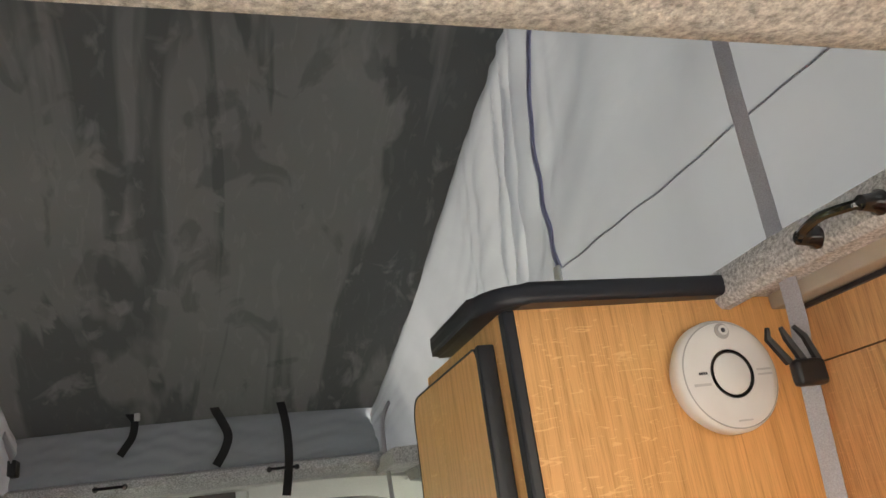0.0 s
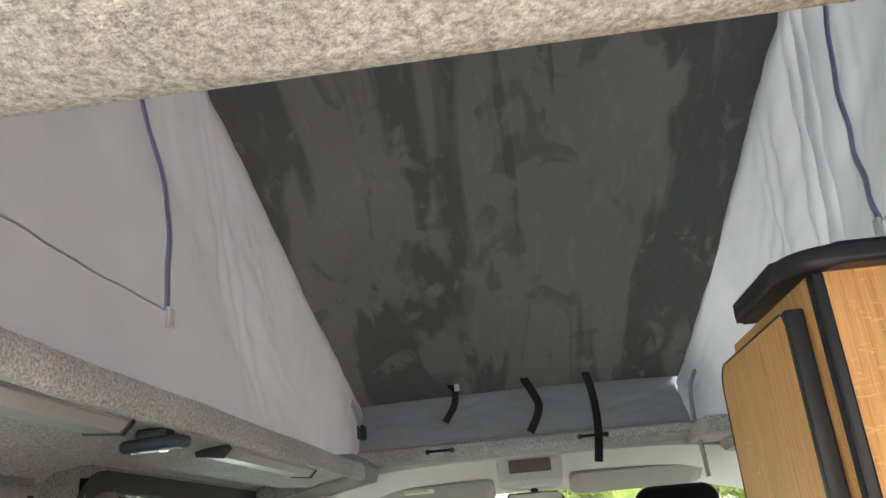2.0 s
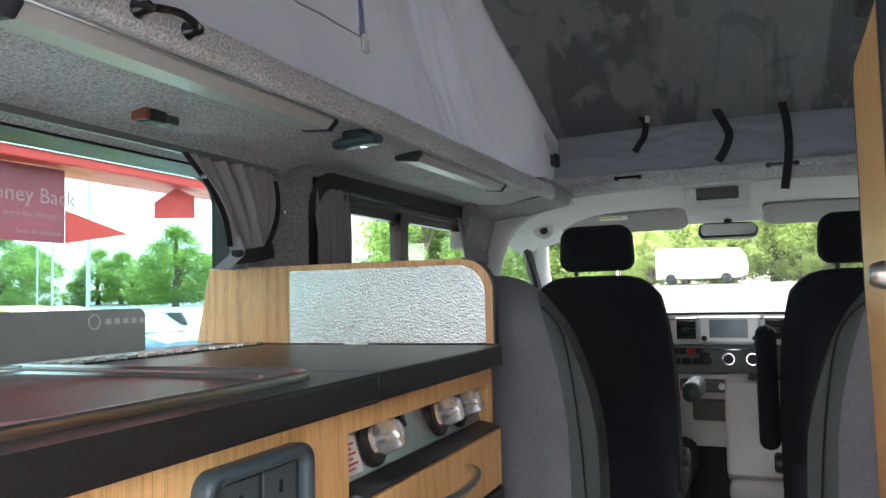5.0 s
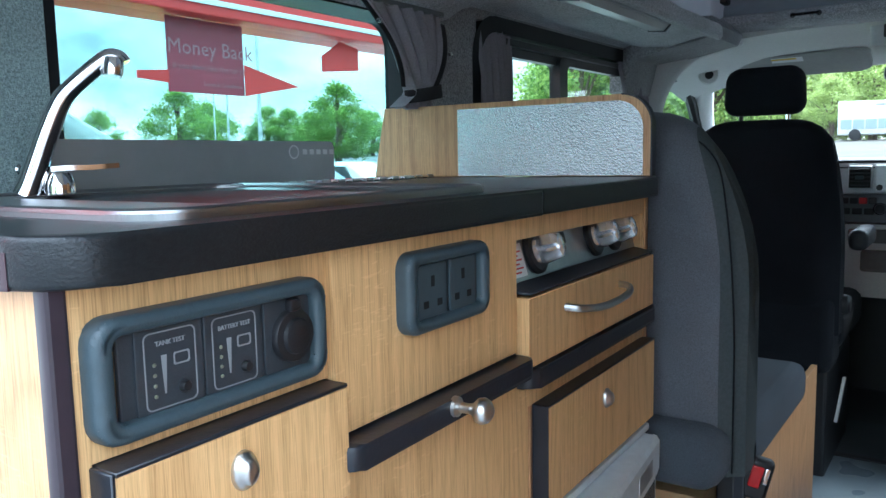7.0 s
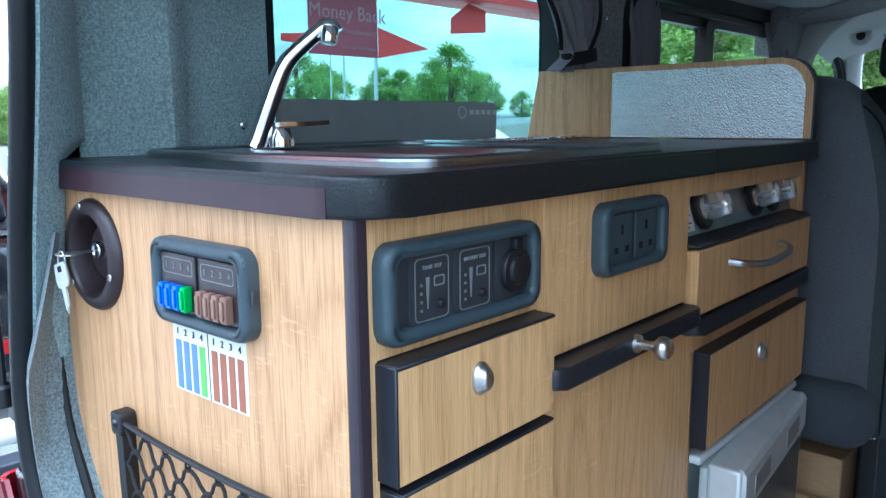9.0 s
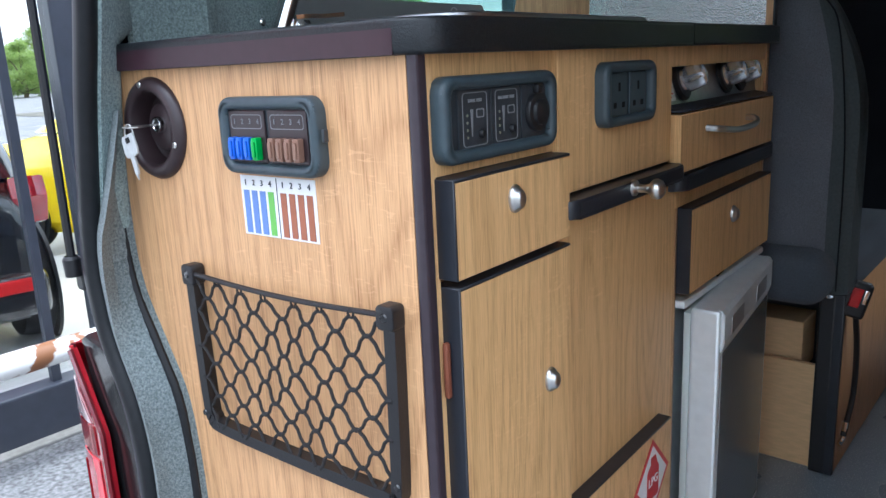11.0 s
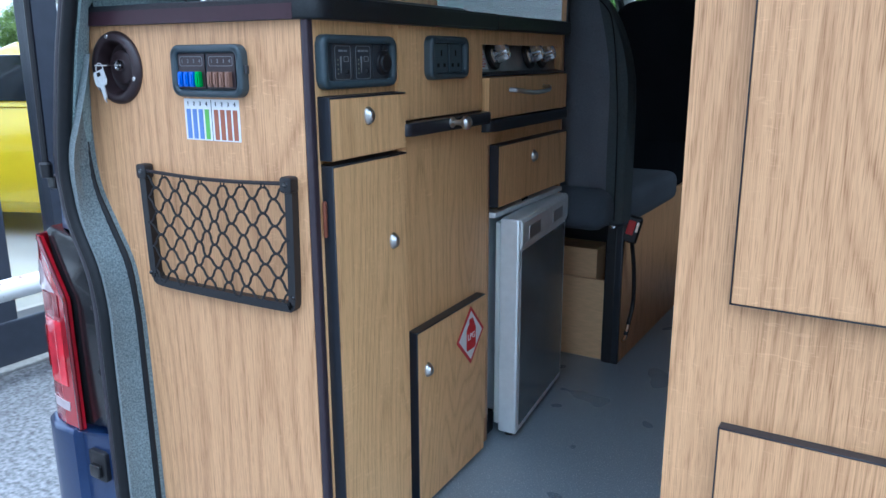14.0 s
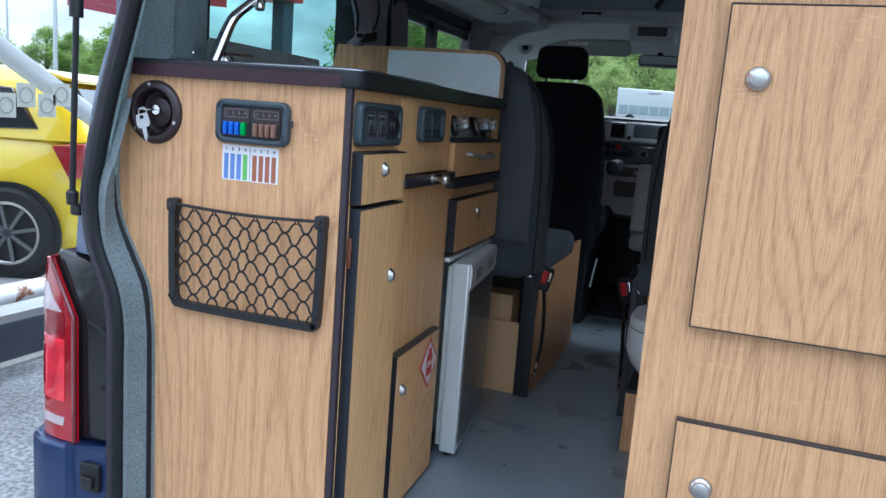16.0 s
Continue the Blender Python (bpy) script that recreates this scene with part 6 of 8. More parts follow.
def front_seat(xc, inner, label):
    s = thing("cab_seat", (xc, 2.35, 0.0), label, "seat", group="cab seats")
    w = 0.225
    bp = [(2.145, 0.44), (2.11, 0.62), (2.115, 0.85), (2.14, 1.00), (2.165, 1.045), (2.21, 1.05), (2.245, 1.02), (2.26, 0.88), (2.29, 0.62), (2.31, 0.44)]
    pts = [(v.x, v.y) for v in smooth_line([(y, z, 0) for y, z in bp], 4)]
    b = bmesh.new()
    rows = []
    for i in range(15):
        t = 2 * i / 14 - 1
        k = 1 - 0.55 * abs(t) ** 9
        rows.append([b.verts.new((xc + w * t * (1 - 0.16 * max(0, (z - 0.62) / 0.42) ** 2.5), 2.20 + (y - 2.20) * k, z - 0.05 * abs(t) ** 5 * max(0, (z - 0.6) / 0.4))) for y, z in pts])
    for r0, r1 in zip(rows, rows[1:]):
        for i in range(len(pts)):
            b.faces.new((r0[i], r0[(i + 1) % len(pts)], r1[(i + 1) % len(pts)], r1[i]))
    b.faces.new(rows[0])
    b.faces.new(rows[-1])
    part("backrest", b, SEAT_CLOTH, s, "black cloth backrest")
    part("lower_cover", box(xc - w + 0.01, xc + w - 0.01, 2.125, 2.30, 0.33, 0.555, 0.03, 3), SEAT_CLOTH, s)
    hr = box(xc - 0.112, xc + 0.112, 2.175, 2.265, 1.066, 1.205, 0.036, 4)
    for v in hr.verts:
        v.co.x = xc + (v.co.x - xc) * (1 - 0.10 * max(0, (v.co.z - 1.12) / 0.085) ** 2)
    part("headrest", hr, SEAT_CLOTH, s, "black cloth headrest")
    for dx in (-0.065, 0.065):
        part("headrest_post", tube([(xc + dx, 2.215, 1.02), (xc + dx, 2.218, 1.08)], 0.007, 8), CHROME if dx > 0 else BLACK, s)
    part("seat_cushion", box(xc - w, xc + w, 2.24, 2.72, 0.37, 0.50, 0.04, 3), SEAT_CLOTH, s)
    part("seat_base", box(xc - w + 0.02, xc + w - 0.03, 2.22, 2.68, -0.01, 0.34, 0.01), CAB_DARK, s, "dark seat base")
    part("recliner_knob", lathe([(0.0, 0.03), (0.022, 0.03), (0.028, 0.024), (0.030, 0.0)], (xc + inner * (w - 0.01), 2.24, 0.52), (inner, 0, 0), 14), BLACK, s)
    part("slide_rail", tube([(xc + inner * (w - 0.005), 2.235, 0.17), (xc + inner * (w + 0.01), 2.26, 0.30)], 0.0, flat=(0.012, 0.004, (1, 0, 0))), ALU, s, "bright metal seat bracket")
    ar = box(xc + inner * w - 0.026 + inner * 0.03, xc + inner * w + 0.026 + inner * 0.03, 2.24, 2.46, 0.675, 0.735, 0.02, 3) if inner > 0 else box(xc + inner * w - 0.055, xc + inner * w + 0.0, 2.18, 2.28, 0.56, 0.90, 0.025, 3)
    part("armrest", ar, SEAT_CLOTH if inner < 0 else CAB_DARK, s, "folded armrest")
    return s


front_seat(-0.415, 1, "black cloth passenger seat with a headrest")
front_seat(0.300, -1, "black cloth driver's seat with a headrest")

# ---- dashboard ----
DASH_GREY = mat("dark grey dash plastic", (0.13, 0.135, 0.14), 0.5, vary=0.08, vscale=150, bump=0.2, bscale=600)
SLOT_GREY = mat("taupe slot lining", (0.14, 0.125, 0.115), 0.7, vary=0.08, vscale=100)
db = thing("dashboard", (CX, 2.95, 0.0), "grey van dashboard with a central screen and vents", "dashboard")
part("top_pad", prism([(2.74, 0.90), (2.75, 0.925), (2.80, 0.935), (3.36, 0.90), (3.36, 0.70), (2.80, 0.78)], "x", CX - 0.72, CX + 0.72, 0.006), CAB_DARK, db, "dark upper dash pad")
part("fascia", prism([(2.735, 0.815), (2.742, 0.915), (2.80, 0.92), (2.82, 0.80)], "x", CX - 0.30, CX + 0.30, 0.006), CAB_SILVER, db, "satin silver upper fascia")
part("lower_fascia", prism([(2.745, 0.715), (2.738, 0.810), (2.80, 0.812), (2.85, 0.71)], "x", CX - 0.36, CX + 0.36, 0.006), DASH_GREY, db, "dark grey control strip")
part("glovebox", prism([(2.80, 0.45), (2.752, 0.708), (2.80, 0.71), (3.1, 0.68), (3.1, 0.40)], "x", CX - 0.72, CX + 0.72, 0.008), CAB_GREY, db, "light grey lower dash")
rd = part("screen_unit", box(CX - 0.115, CX + 0.085, 2.722, 2.742, 0.818, 0.910, 0.006), CAB_SILVER, db)
part("display", box(CX - 0.080, CX + 0.045, 2.7195, 2.7225, 0.838, 0.900, 0.002), mat("grey-blue display", (0.22, 0.27, 0.32), 0.15, vary=0.05, vscale=30), rd, "grey-blue display")
for dx in (-0.098, 0.067):
    part("dial", lathe([(0, 0.014), (0.009, 0.013), (0.010, 0.0)], (CX + dx, 2.722, 0.835), (0, -1, 0), 14), BLACK, rd)
for x0 in (-0.190, 0.10):
    vt = part("air_vent", box(CX + x0 - 0.004, CX + x0 + 0.069, 2.724, 2.742, 0.828, 0.908, 0.006), CAB_SILVER, db)
    part("vent_back", box(CX + x0, CX + x0 + 0.065, 2.7225, 2.7245, 0.833, 0.903), TRIM, vt)
    part("vent_tab", box(CX + x0 + 0.020, CX + x0 + 0.045, 2.708, 2.718, 0.862, 0.874, 0.002), SLATE, vt, "grey vent tab")
    for k in range(5):
        part("vent_slat", box(CX + x0 + 0.001, CX + x0 + 0.064, 2.716, 2.723, 0.840 + 0.0135 * k, 0.8435 + 0.0135 * k, 0.001), CAB_DARK, vt)
for k, dx in enumerate((-0.095, -0.022, 0.055)):
    part("climate_dial", lathe([(0, 0.016), (0.012, 0.016), (0.015, 0.013), (0.016, 0.0)], (CX + dx, 2.74, 0.763), (0, -1, 0), 18), CAB_DARK, db)
    part("dial_ring", lathe([(0.0175, 0.0), (0.0175, 0.006), (0.0205, 0.006), (0.021, 0.0)], (CX + dx, 2.74, 0.763), (0, -1, 0), 20), CHROME, db)
for k in range(4):
    part("switch", box(CX - 0.215 + 0.028 * k, CX - 0.190 + 0.028 * k, 2.734, 2.742, 0.778, 0.800, 0.003), BLACK if k != 2 else RED, db)
for k in range(3):
    part("switch", box(CX - 0.215 + 0.036 * k, CX - 0.184 + 0.036 * k, 2.736, 2.744, 0.742, 0.764, 0.003), BLACK, db)
part("switch_strip", box(CX - 0.07, CX + 0.05, 2.733, 2.742, 0.793, 0.799, 0.002), CHROME, db)
part("storage_slot", box(CX - 0.19, CX - 0.02, 2.744, 2.765, 0.645, 0.692, 0.008), SLOT_GREY, db)
part("socket", lathe([(0.0, 0.002), (0.008, 0.002), (0.009, 0.006), (0.012, 0.006), (0.013, 0.0)], (CX - 0.048, 2.744, 0.668), (0, -1, 0), 14), CHROME, db)
part("storage_slot", box(CX - 0.15, CX - 0.02, 2.752, 2.785, 0.545, 0.620, 0.01), SLOT_GREY, db)
gc = part("gear_console", prism([(2.66, 0.36), (2.60, 0.40), (2.645, 0.55), (2.665, 0.69), (2.72, 0.715), (2.86, 0.70), (2.86, 0.36)], "x", CX - 0.035, CX + 0.165, 0.02, 3), CAB_GREY, db, "light grey gear console")
part("console_foot", box(CX - 0.03, CX + 0.20, 2.58, 2.85, 0.30, 0.385, 0.03, 3), CAB_GREY, db)
part("gear_gate", box(CX + 0.04, CX + 0.16, 2.655, 2.70, 0.70, 0.72, 0.008), CAB_DARK, gc)
part("gear_lever", tube(smooth_line([(CX + 0.095, 2.69, 0.71), (CX + 0.095, 2.65, 0.76), (CX + 0.09, 2.63, 0.80), (CX + 0.09, 2.625, 0.83)], 4), [0.017] * 6 + [0.022] * 5 + [0.027, 0.026], 10), BLACK, gc, "black gear lever")
part("gear_knob_cap", lathe([(0.0, 0.010), (0.012, 0.008), (0.022, 0.001), (0.026, -0.008)], (CX + 0.09, 2.624, 0.836), (0, -0.2, 1), 18), CHROME, gc, "bright knob cap")
sw = thing("steering_wheel", (0.33, 2.62, 0.80), "black steering wheel behind the driver's seat", "steering wheel")
cen = Vector((0.33, 2.60, 0.80))
d_ = Vector((0, -0.72, 0.69)).normalized()
u_, w_ = Vector((1, 0, 0)), d_.cross(Vector((1, 0, 0)))
part("wheel_rim", tube([cen + (u_ * math.cos(a) + w_ * math.sin(a)) * 0.19 for a in [2 * math.pi * i / 40 for i in range(40)]], 0.016, 10, closed=True), BLACK, sw)
part("hub", lathe([(0, 0.03), (0.05, 0.025), (0.075, 0.0), (0.05, -0.04)], cen, d_, 20), BLACK, sw)
for a in (0, math.pi, 1.5 * math.pi):
    part("spoke", tube([cen, cen + (u_ * math.cos(a) + w_ * math.sin(a)) * 0.19], 0.015, 8), BLACK, sw)
part("column", tube([cen - d_ * 0.02, cen - d_ * 0.30], 0.04, 10), CAB_DARK, sw)

# mirror, roof console, visors, speaker
rm = thing("rear_view_mirror", (-0.07, 2.83, 1.19), "black interior mirror below the windscreen top", "mirror")
mb = prism(rrect(-0.173, 0.030, 1.188, 1.243, 0.02, 5), "y", 2.835, 2.865, 0.008, 3)
RMT = Matrix.Translation((-0.07, 2.85, 1.215)) @ pose(0, 0, 0, -14, 0, 10) @ Matrix.Translation((0.07, -2.85, -1.215))
part("housing", moved(mb, RMT), BLACK, rm)
part("mirror_glass", moved(prism(rrect(-0.166, 0.023, 1.194, 1.237, 0.016, 5), "y", 2.832, 2.8345), RMT), mat("mirror silver", (0.75, 0.8, 0.8), 0.03, metal=1.0), rm)
part("stem", tube([(-0.07, 2.85, 1.24), (-0.07, 2.87, 1.275), (-0.07, 2.875, 1.29)], 0.014, 8), BLACK, rm)
rcn = thing("roof_console", (-0.07, 2.45, 1.25), "pale grey roof console with a dark lamp lens", "roof console")
part("housing", prism([(2.42, 1.34), (2.43, 1.262), (2.50, 1.245), (2.66, 1.27), (2.72, 1.31), (2.70, 1.34)], "x", -0.175, 0.025, 0.015, 3), HEADLINER, rcn)
part("lens", box(-0.138, -0.012, 2.418, 2.43, 1.285, 1.325, 0.004), mat("smoked lens", (0.10, 0.085, 0.08), 0.2), rcn, "smoked lamp lens")
VISOR = mat("mid grey visor vinyl", (0.36, 0.36, 0.345), 0.7, vary=0.05, vscale=80, bump=0.2, bscale=500)
for k, (x0, x1) in enumerate(((-0.66, -0.20), (0.05, 0.48))):
    v = thing("sun_visor", ((x0 + x1) / 2, 2.70, 1.25), "pale grey sun visor folded up", "sun visor", group="sun visors")
    part("flap", moved(prism(rrect(x0, x1, -0.075, 0.075, 0.035, 5), "z", -0.009, 0.009, 0.007, 3), Matrix.Translation((0, 2.73, 1.262)) @ pose(0, 0, 0, -22)), VISOR, v)
    if not k:
        part("label", moved(box(-0.50, -0.40, -0.062, -0.030, -0.0102, -0.0095), Matrix.Translation((0, 2.73, 1.262)) @ pose(0, 0, 0, -22)), PAPER, v, "white airbag label")
        part("label_stripe", moved(box(-0.50, -0.42, -0.058, -0.048, -0.0110, -0.0102), Matrix.Translation((0, 2.73, 1.262)) @ pose(0, 0, 0, -22)), mat("yellow print", (0.7, 0.5, 0.05), 0.5), v)
spk = thing("pillar_speaker", (-0.74, 2.70, 1.23), "round grey tweeter in the windscreen pillar", "speaker")
part("ring", lathe([(0.012, 0.0), (0.030, 0.006), (0.036, 0.0), (0.036, -0.02)], (-0.705, 2.66, 1.238), (0.4, -0.85, -0.2), 20), HEADLINER, spk)
part("grille", lathe([(0.0, 0.001), (0.020, 0.001)], (-0.705, 2.66, 1.238), (0.4, -0.85, -0.2), 20), CAB_DARK, spk)

# ---- fittings on the roof rail and canvas ----
def light_strip(y0, y1, x, z, label, w=0.05):
    t = thing("light_strip", (x, (y0 + y1) / 2, z), label, "strip light", group="strip lights")
    part("diffuser", prism([(x - w / 2, z), (x - w / 2 + 0.006, z - 0.013), (x + w / 2 - 0.012, z - 0.016), (x + w / 2, z - 0.004), (x + w / 2, z)], "y", y0 + 0.012, y1 - 0.012, 0.001, 1), mat("milky diffuser", (0.60, 0.60, 0.585), 0.4, vary=0.03, vscale=40), t, "milky plastic diffuser")
    part("back_plate", box(x - w / 2 - 0.003, x + w / 2 + 0.003, y0 + 0.003, y1 - 0.003, z - 0.002, z + 0.004), ALU, t)
    for y in (y0, y1 - 0.014):
        part("end_cap", prism([(x - w / 2 - 0.003, z + 0.002), (x - w / 2, z - 0.014), (x + w / 2 - 0.010, z - 0.019), (x + w / 2 + 0.003, z - 0.005), (x + w / 2 + 0.003, z + 0.002)], "y", y, y + 0.012, 0.002), SLATE_DARK, t, "dark end cap")
    return t


light_strip(0.378, 0.960, -0.590, 1.290, "long slim strip light under the roof rail", 0.062)
light_strip(1.267, 1.80, -0.585, 1.290, "short slim strip light under the roof rail", 0.055)
bx_ = thing("curtain_switch_box", (-0.70, 0.70, 1.25), "small dark switch box with a red end", "switch")
part("housing", box(-0.722, -0.694, 0.690, 0.722, 1.250, 1.270, 0.003), BLACK, bx_)
part("red_end", box(-0.721, -0.695, 0.680, 0.690, 1.251, 1.269, 0.003), TAN, bx_, "dark red end")
part("plug", box(-0.719, -0.699, 0.7225, 0.752, 1.254, 1.268, 0.003), SLATE, bx_, "slate grey plug end")
rl = thing("reading_light", (-0.58, 1.09, 1.27), "dark grey slim reading light", "light")
part("base", box(-0.595, -0.550, 1.030, 1.058, 1.277, 1.290, 0.004, 3), SLATE_DARK, rl)
part("lamp_head", moved(box(-0.050, 0.050, -0.017, 0.017, -0.009, 0.009, 0.008, 4), Matrix.Translation((-0.572, 1.044, 1.270)) @ pose(0, 0, 0, 0, 0, -14)), SLATE, rl)
part("switch", box(-0.565, -0.553, 1.036, 1.048, 1.2595, 1.263, 0.002), CHROME, rl)


def grab_handle(x, y0, y1, z, inward, label):
    t = thing("grab_handle", (x, (y0 + y1) / 2, z), label, "handle", group="grab handles")
    for y in (y0, y1):
        part("foot", lathe([(0.011, 0.0), (0.011, 0.004), (0.008, 0.008), (0.0065, 0.022), (0.0, 0.026)], (x, y, z), (inward, 0, 0), 16), BLACK_GLOSS, t)
    m = (y0 + y1) / 2
    part("grip", tube(smooth_line([(x + inward * 0.018, y0, z), (x + inward * 0.026, y0 + 0.012, z + 0.001), (x + inward * 0.028, m, z + 0.004), (x + inward * 0.026, y1 - 0.012, z + 0.001), (x + inward * 0.018, y1, z)], 5), 0.0045, 8), BLACK_GLOSS, t)
    return t


grab_handle(XL + 0.288, 0.481, 0.555, 1.302, 1, "small gloss black pull handle on the roof rail")
grab_handle(XR - 0.290, 0.523, 0.597, 1.333, -1, "small gloss black pull handle on the roof rail")


def curtain(y0, y1, z0, z1, x, tie, label, folds=6, taper=0.5, shade=None):
    """A gathered curtain, tied back at the bottom."""
    c = thing("curtain", (x, (y0 + y1) / 2, z0), label, "curtain", group="curtains")
    rows = []
    for j in range(25):
        t = j / 24
        pinch = (1 - (1 - taper) * min(1, t / 0.86) ** 1.1) if t < 0.86 else taper + (t - 0.86) * 1.6
        yc = (y0 + y1) / 2 * (1 - t) + tie * t if t < 0.86 else (y0 + y1) / 2 * 0.14 + tie * 0.86
        hw = (y1 - y0) / 2 * pinch
        row = []
        for i in range(folds * 8 + 1):
            s = 2 * i / (folds * 8) - 1
            amp = 0.021 * (0.65 + 0.35 * math.sin(s * 5 + 1)) * (0.6 + 0.55 * t)
            row.append((x + amp * math.sin(i / 8 * 2 * math.pi + 0.6 * math.sin(t * 4)) + 0.018 * math.sin(math.pi * t), yc + hw * s, z1 + (z0 - z1) * t))
        rows.append(row)
    part("cloth", sheet(rows, 0.002), CURTAIN if shade is None else shade, c)
    return c, rows


c1, rows = curtain(0.842, 1.068, 1.054, 1.236, XL + 0.030, 0.988, "grey gathered curtain with black lining, tied back", 6, 0.33)
part("tie_band", tube([(XL + 0.048 + 0.026 * math.cos(a), 0.988 + 0.046 * math.sin(a), 1.082 + 0.008 * math.sin(a)) for a in [2 * math.pi * i / 24 for i in range(24)]], 0.0, closed=True, flat=(0.012, 0.002, (1, 0, 0))), CURTAIN_BACK, c1, "black tie-back band")
lin = [[(r[0][0] + 0.004, r[0][1] - 0.014 + 0.018 * k / 4 , r[0][2]) for k in range(5)] for r in rows[:20]]
part("lining", sheet(lin, 0.002), CURTAIN_BACK, c1, "black lining edge")
lin = [[(r[-1][0] - 0.004, r[-1][1] + 0.018 * k / 4, r[-1][2]) for k in range(5)] for r in rows[2:20]]
part("lining", sheet(lin, 0.002), CURTAIN_BACK, c1, "black lining edge")
for r, i, d in ((5, 0, -0.012), (10, -1, 0.012)):
    p = rows[r][i]
    part("press_stud", lathe([(0, 0.006), (0.004, 0.005), (0.005, 0.0)], (p[0] + 0.008, p[1] + d, p[2]), (1, 0, 0), 10), CHROME, c1)
curtain(1.272, 1.435, 0.82, 1.246, XL - 0.018, 1.305, "dark grey gathered curtain beside the sliding window", 7, 0.62, CURTAIN)
curtain(2.08, 2.31, 0.82, 1.246, XL - 0.018, 2.22, "dark grey gathered curtain beside the sliding window", 5, 0.9, CURTAIN)


# ---- straps and fittings of the raised roof ----
def strap(name, pts, w, normal, material, label, category="strap"):
    t = thing(name, pts[0], label, category, group="roof straps")
    part("webbing", tube(smooth_line(pts, 6), 0.0, flat=(w, 0.0012, normal)), material, t)
    return t


def sy(x):
    return 2.345 + 0.03 * (x + 0.3)


for xa, xb, z in ((-0.346, -0.290, 1.572), (0.078, 0.136, 1.574)):
    b_ = thing("strap_bracket", ((xa + xb) / 2, 2.37, z), "black metal strap bracket screwed to the roof edge", "bracket", group="strap brackets")
    part("bar", tube([(xa, 2.355, z), (xb, 2.355, z)], 0.0045, 8), BLACK_GLOSS, b_)
    for x in (xa, xb):
        part("foot", lathe([(0.010, 0), (0.010, 0.004), (0.006, 0.012), (0, 0.014)], (x, 2.375, z + 0.004), (0, -1, -0.4), 12), BLACK_GLOSS, b_)
for xa, xb, z in ((-0.363, -0.292, 1.357), (0.077, 0.152, 1.360)):
    b_ = thing("strap_bracket", ((xa + xb) / 2, 2.30, z), "black metal strap bracket on the front header", "bracket", group="strap brackets")
    part("bar", tube([(xa, 2.290, z), (xb, 2.290, z)], 0.0040, 8), BLACK_GLOSS, b_)
    for x in (xa, xb):
        part("foot", lathe([(0.008, 0), (0.008, 0.004), (0.005, 0.012), (0, 0.014)], (x, 2.303, z), (0, -1, 0), 12), BLACK_GLOSS, b_)
st1 = strap("roof_strap", [(-0.280, 2.350, 1.580), (-0.286, 2.338, 1.555), (-0.272, 2.335, 1.530), (-0.277, 2.334, 1.490), (-0.294, 2.332, 1.462), (-0.308, 2.330, 1.441)], 0.010, (0, 1, 0), WEB_BLACK, "short twisted black roof strap with a metal buckle")
part("buckle", box(-0.273, -0.257, 2.328, 2.336, 1.530, 1.552, 0.003), NICKEL, st1, "small metal buckle")
strap("roof_strap", [(-0.066, 2.352, 1.577), (-0.062, 2.340, 1.548), (-0.046, 2.336, 1.515), (-0.028, 2.333, 1.470), (-0.038, 2.331, 1.430), (-0.062, 2.330, 1.389)], 0.012, (0, 1, 0), WEB_BLACK, "curled black roof strap hanging by the canvas")
st3 = strap("roof_strap", [(0.112, 2.352, 1.578), (0.119, 2.340, 1.555), (0.130, 2.335, 1.500), (0.134, 2.322, 1.440), (0.131, 2.295, 1.380), (0.124, 2.276, 1.330), (0.117, 2.274, 1.285)], 0.0115, (0, 1, 0), WEB_BLACK, "long black roof strap hanging past the header")
part("sewn_label", box(0.106, 0.132, 2.338, 2.342, 1.556, 1.564, 0.001), PAPER, st3, "white sewn label")
# buckle stub on the left canvas
hk = strap("roof_strap", [(-0.556, 2.19, 1.500), (-0.551, 2.215, 1.475), (-0.545, 2.24, 1.445)], 0.015, (1, 0, 0), WEB, "short grey strap stub with a black clip")
part("clip", box(-0.556, -0.536, 2.235, 2.285, 1.405, 1.445, 0.004), BLACK, hk, "black plastic clip")
# thin grey strap hanging at the far right of the roof front
strap("roof_strap", [(0.435, 2.27, 1.525), (0.418, 2.275, 1.500), (0.402, 2.28, 1.46), (0.398, 2.28, 1.38), (0.402, 2.275, 1.30), (0.405, 2.27, 1.22)], 0.009, (1, 0.3, 0), WEB, "thin grey strap hanging beside the cab")
# long grey roof strap with a side-release clip
ls = strap("roof_strap", [(0.520, 0.690, 1.90), (0.520, 0.704, 1.640), (0.520, 0.709, 1.530), (0.519, 0.710, 1.410), (0.505, 0.698, 1.290), (0.490, 0.690, 1.235), (0.481, 0.690, 1.12), (0.478, 0.692, 1.06)], 0.0088, (1, 0.75, 0), WEB, "long grey roof strap with a black clip")
cl = part("clip_body", box(0.464, 0.499, 0.672, 0.686, 1.214, 1.240, 0.005, 3), BLACK, ls, "black side-release clip")
for dx in (-0.017, 0.0, 0.017):
    part("prong", tube([(0.480 + dx, 0.680, 1.238), (0.466 + dx * 1.25, 0.678, 1.262), (0.462 + dx * 0.9, 0.677, 1.272)], [0.0045, 0.004, 0.0025], 6), BLACK, cl)

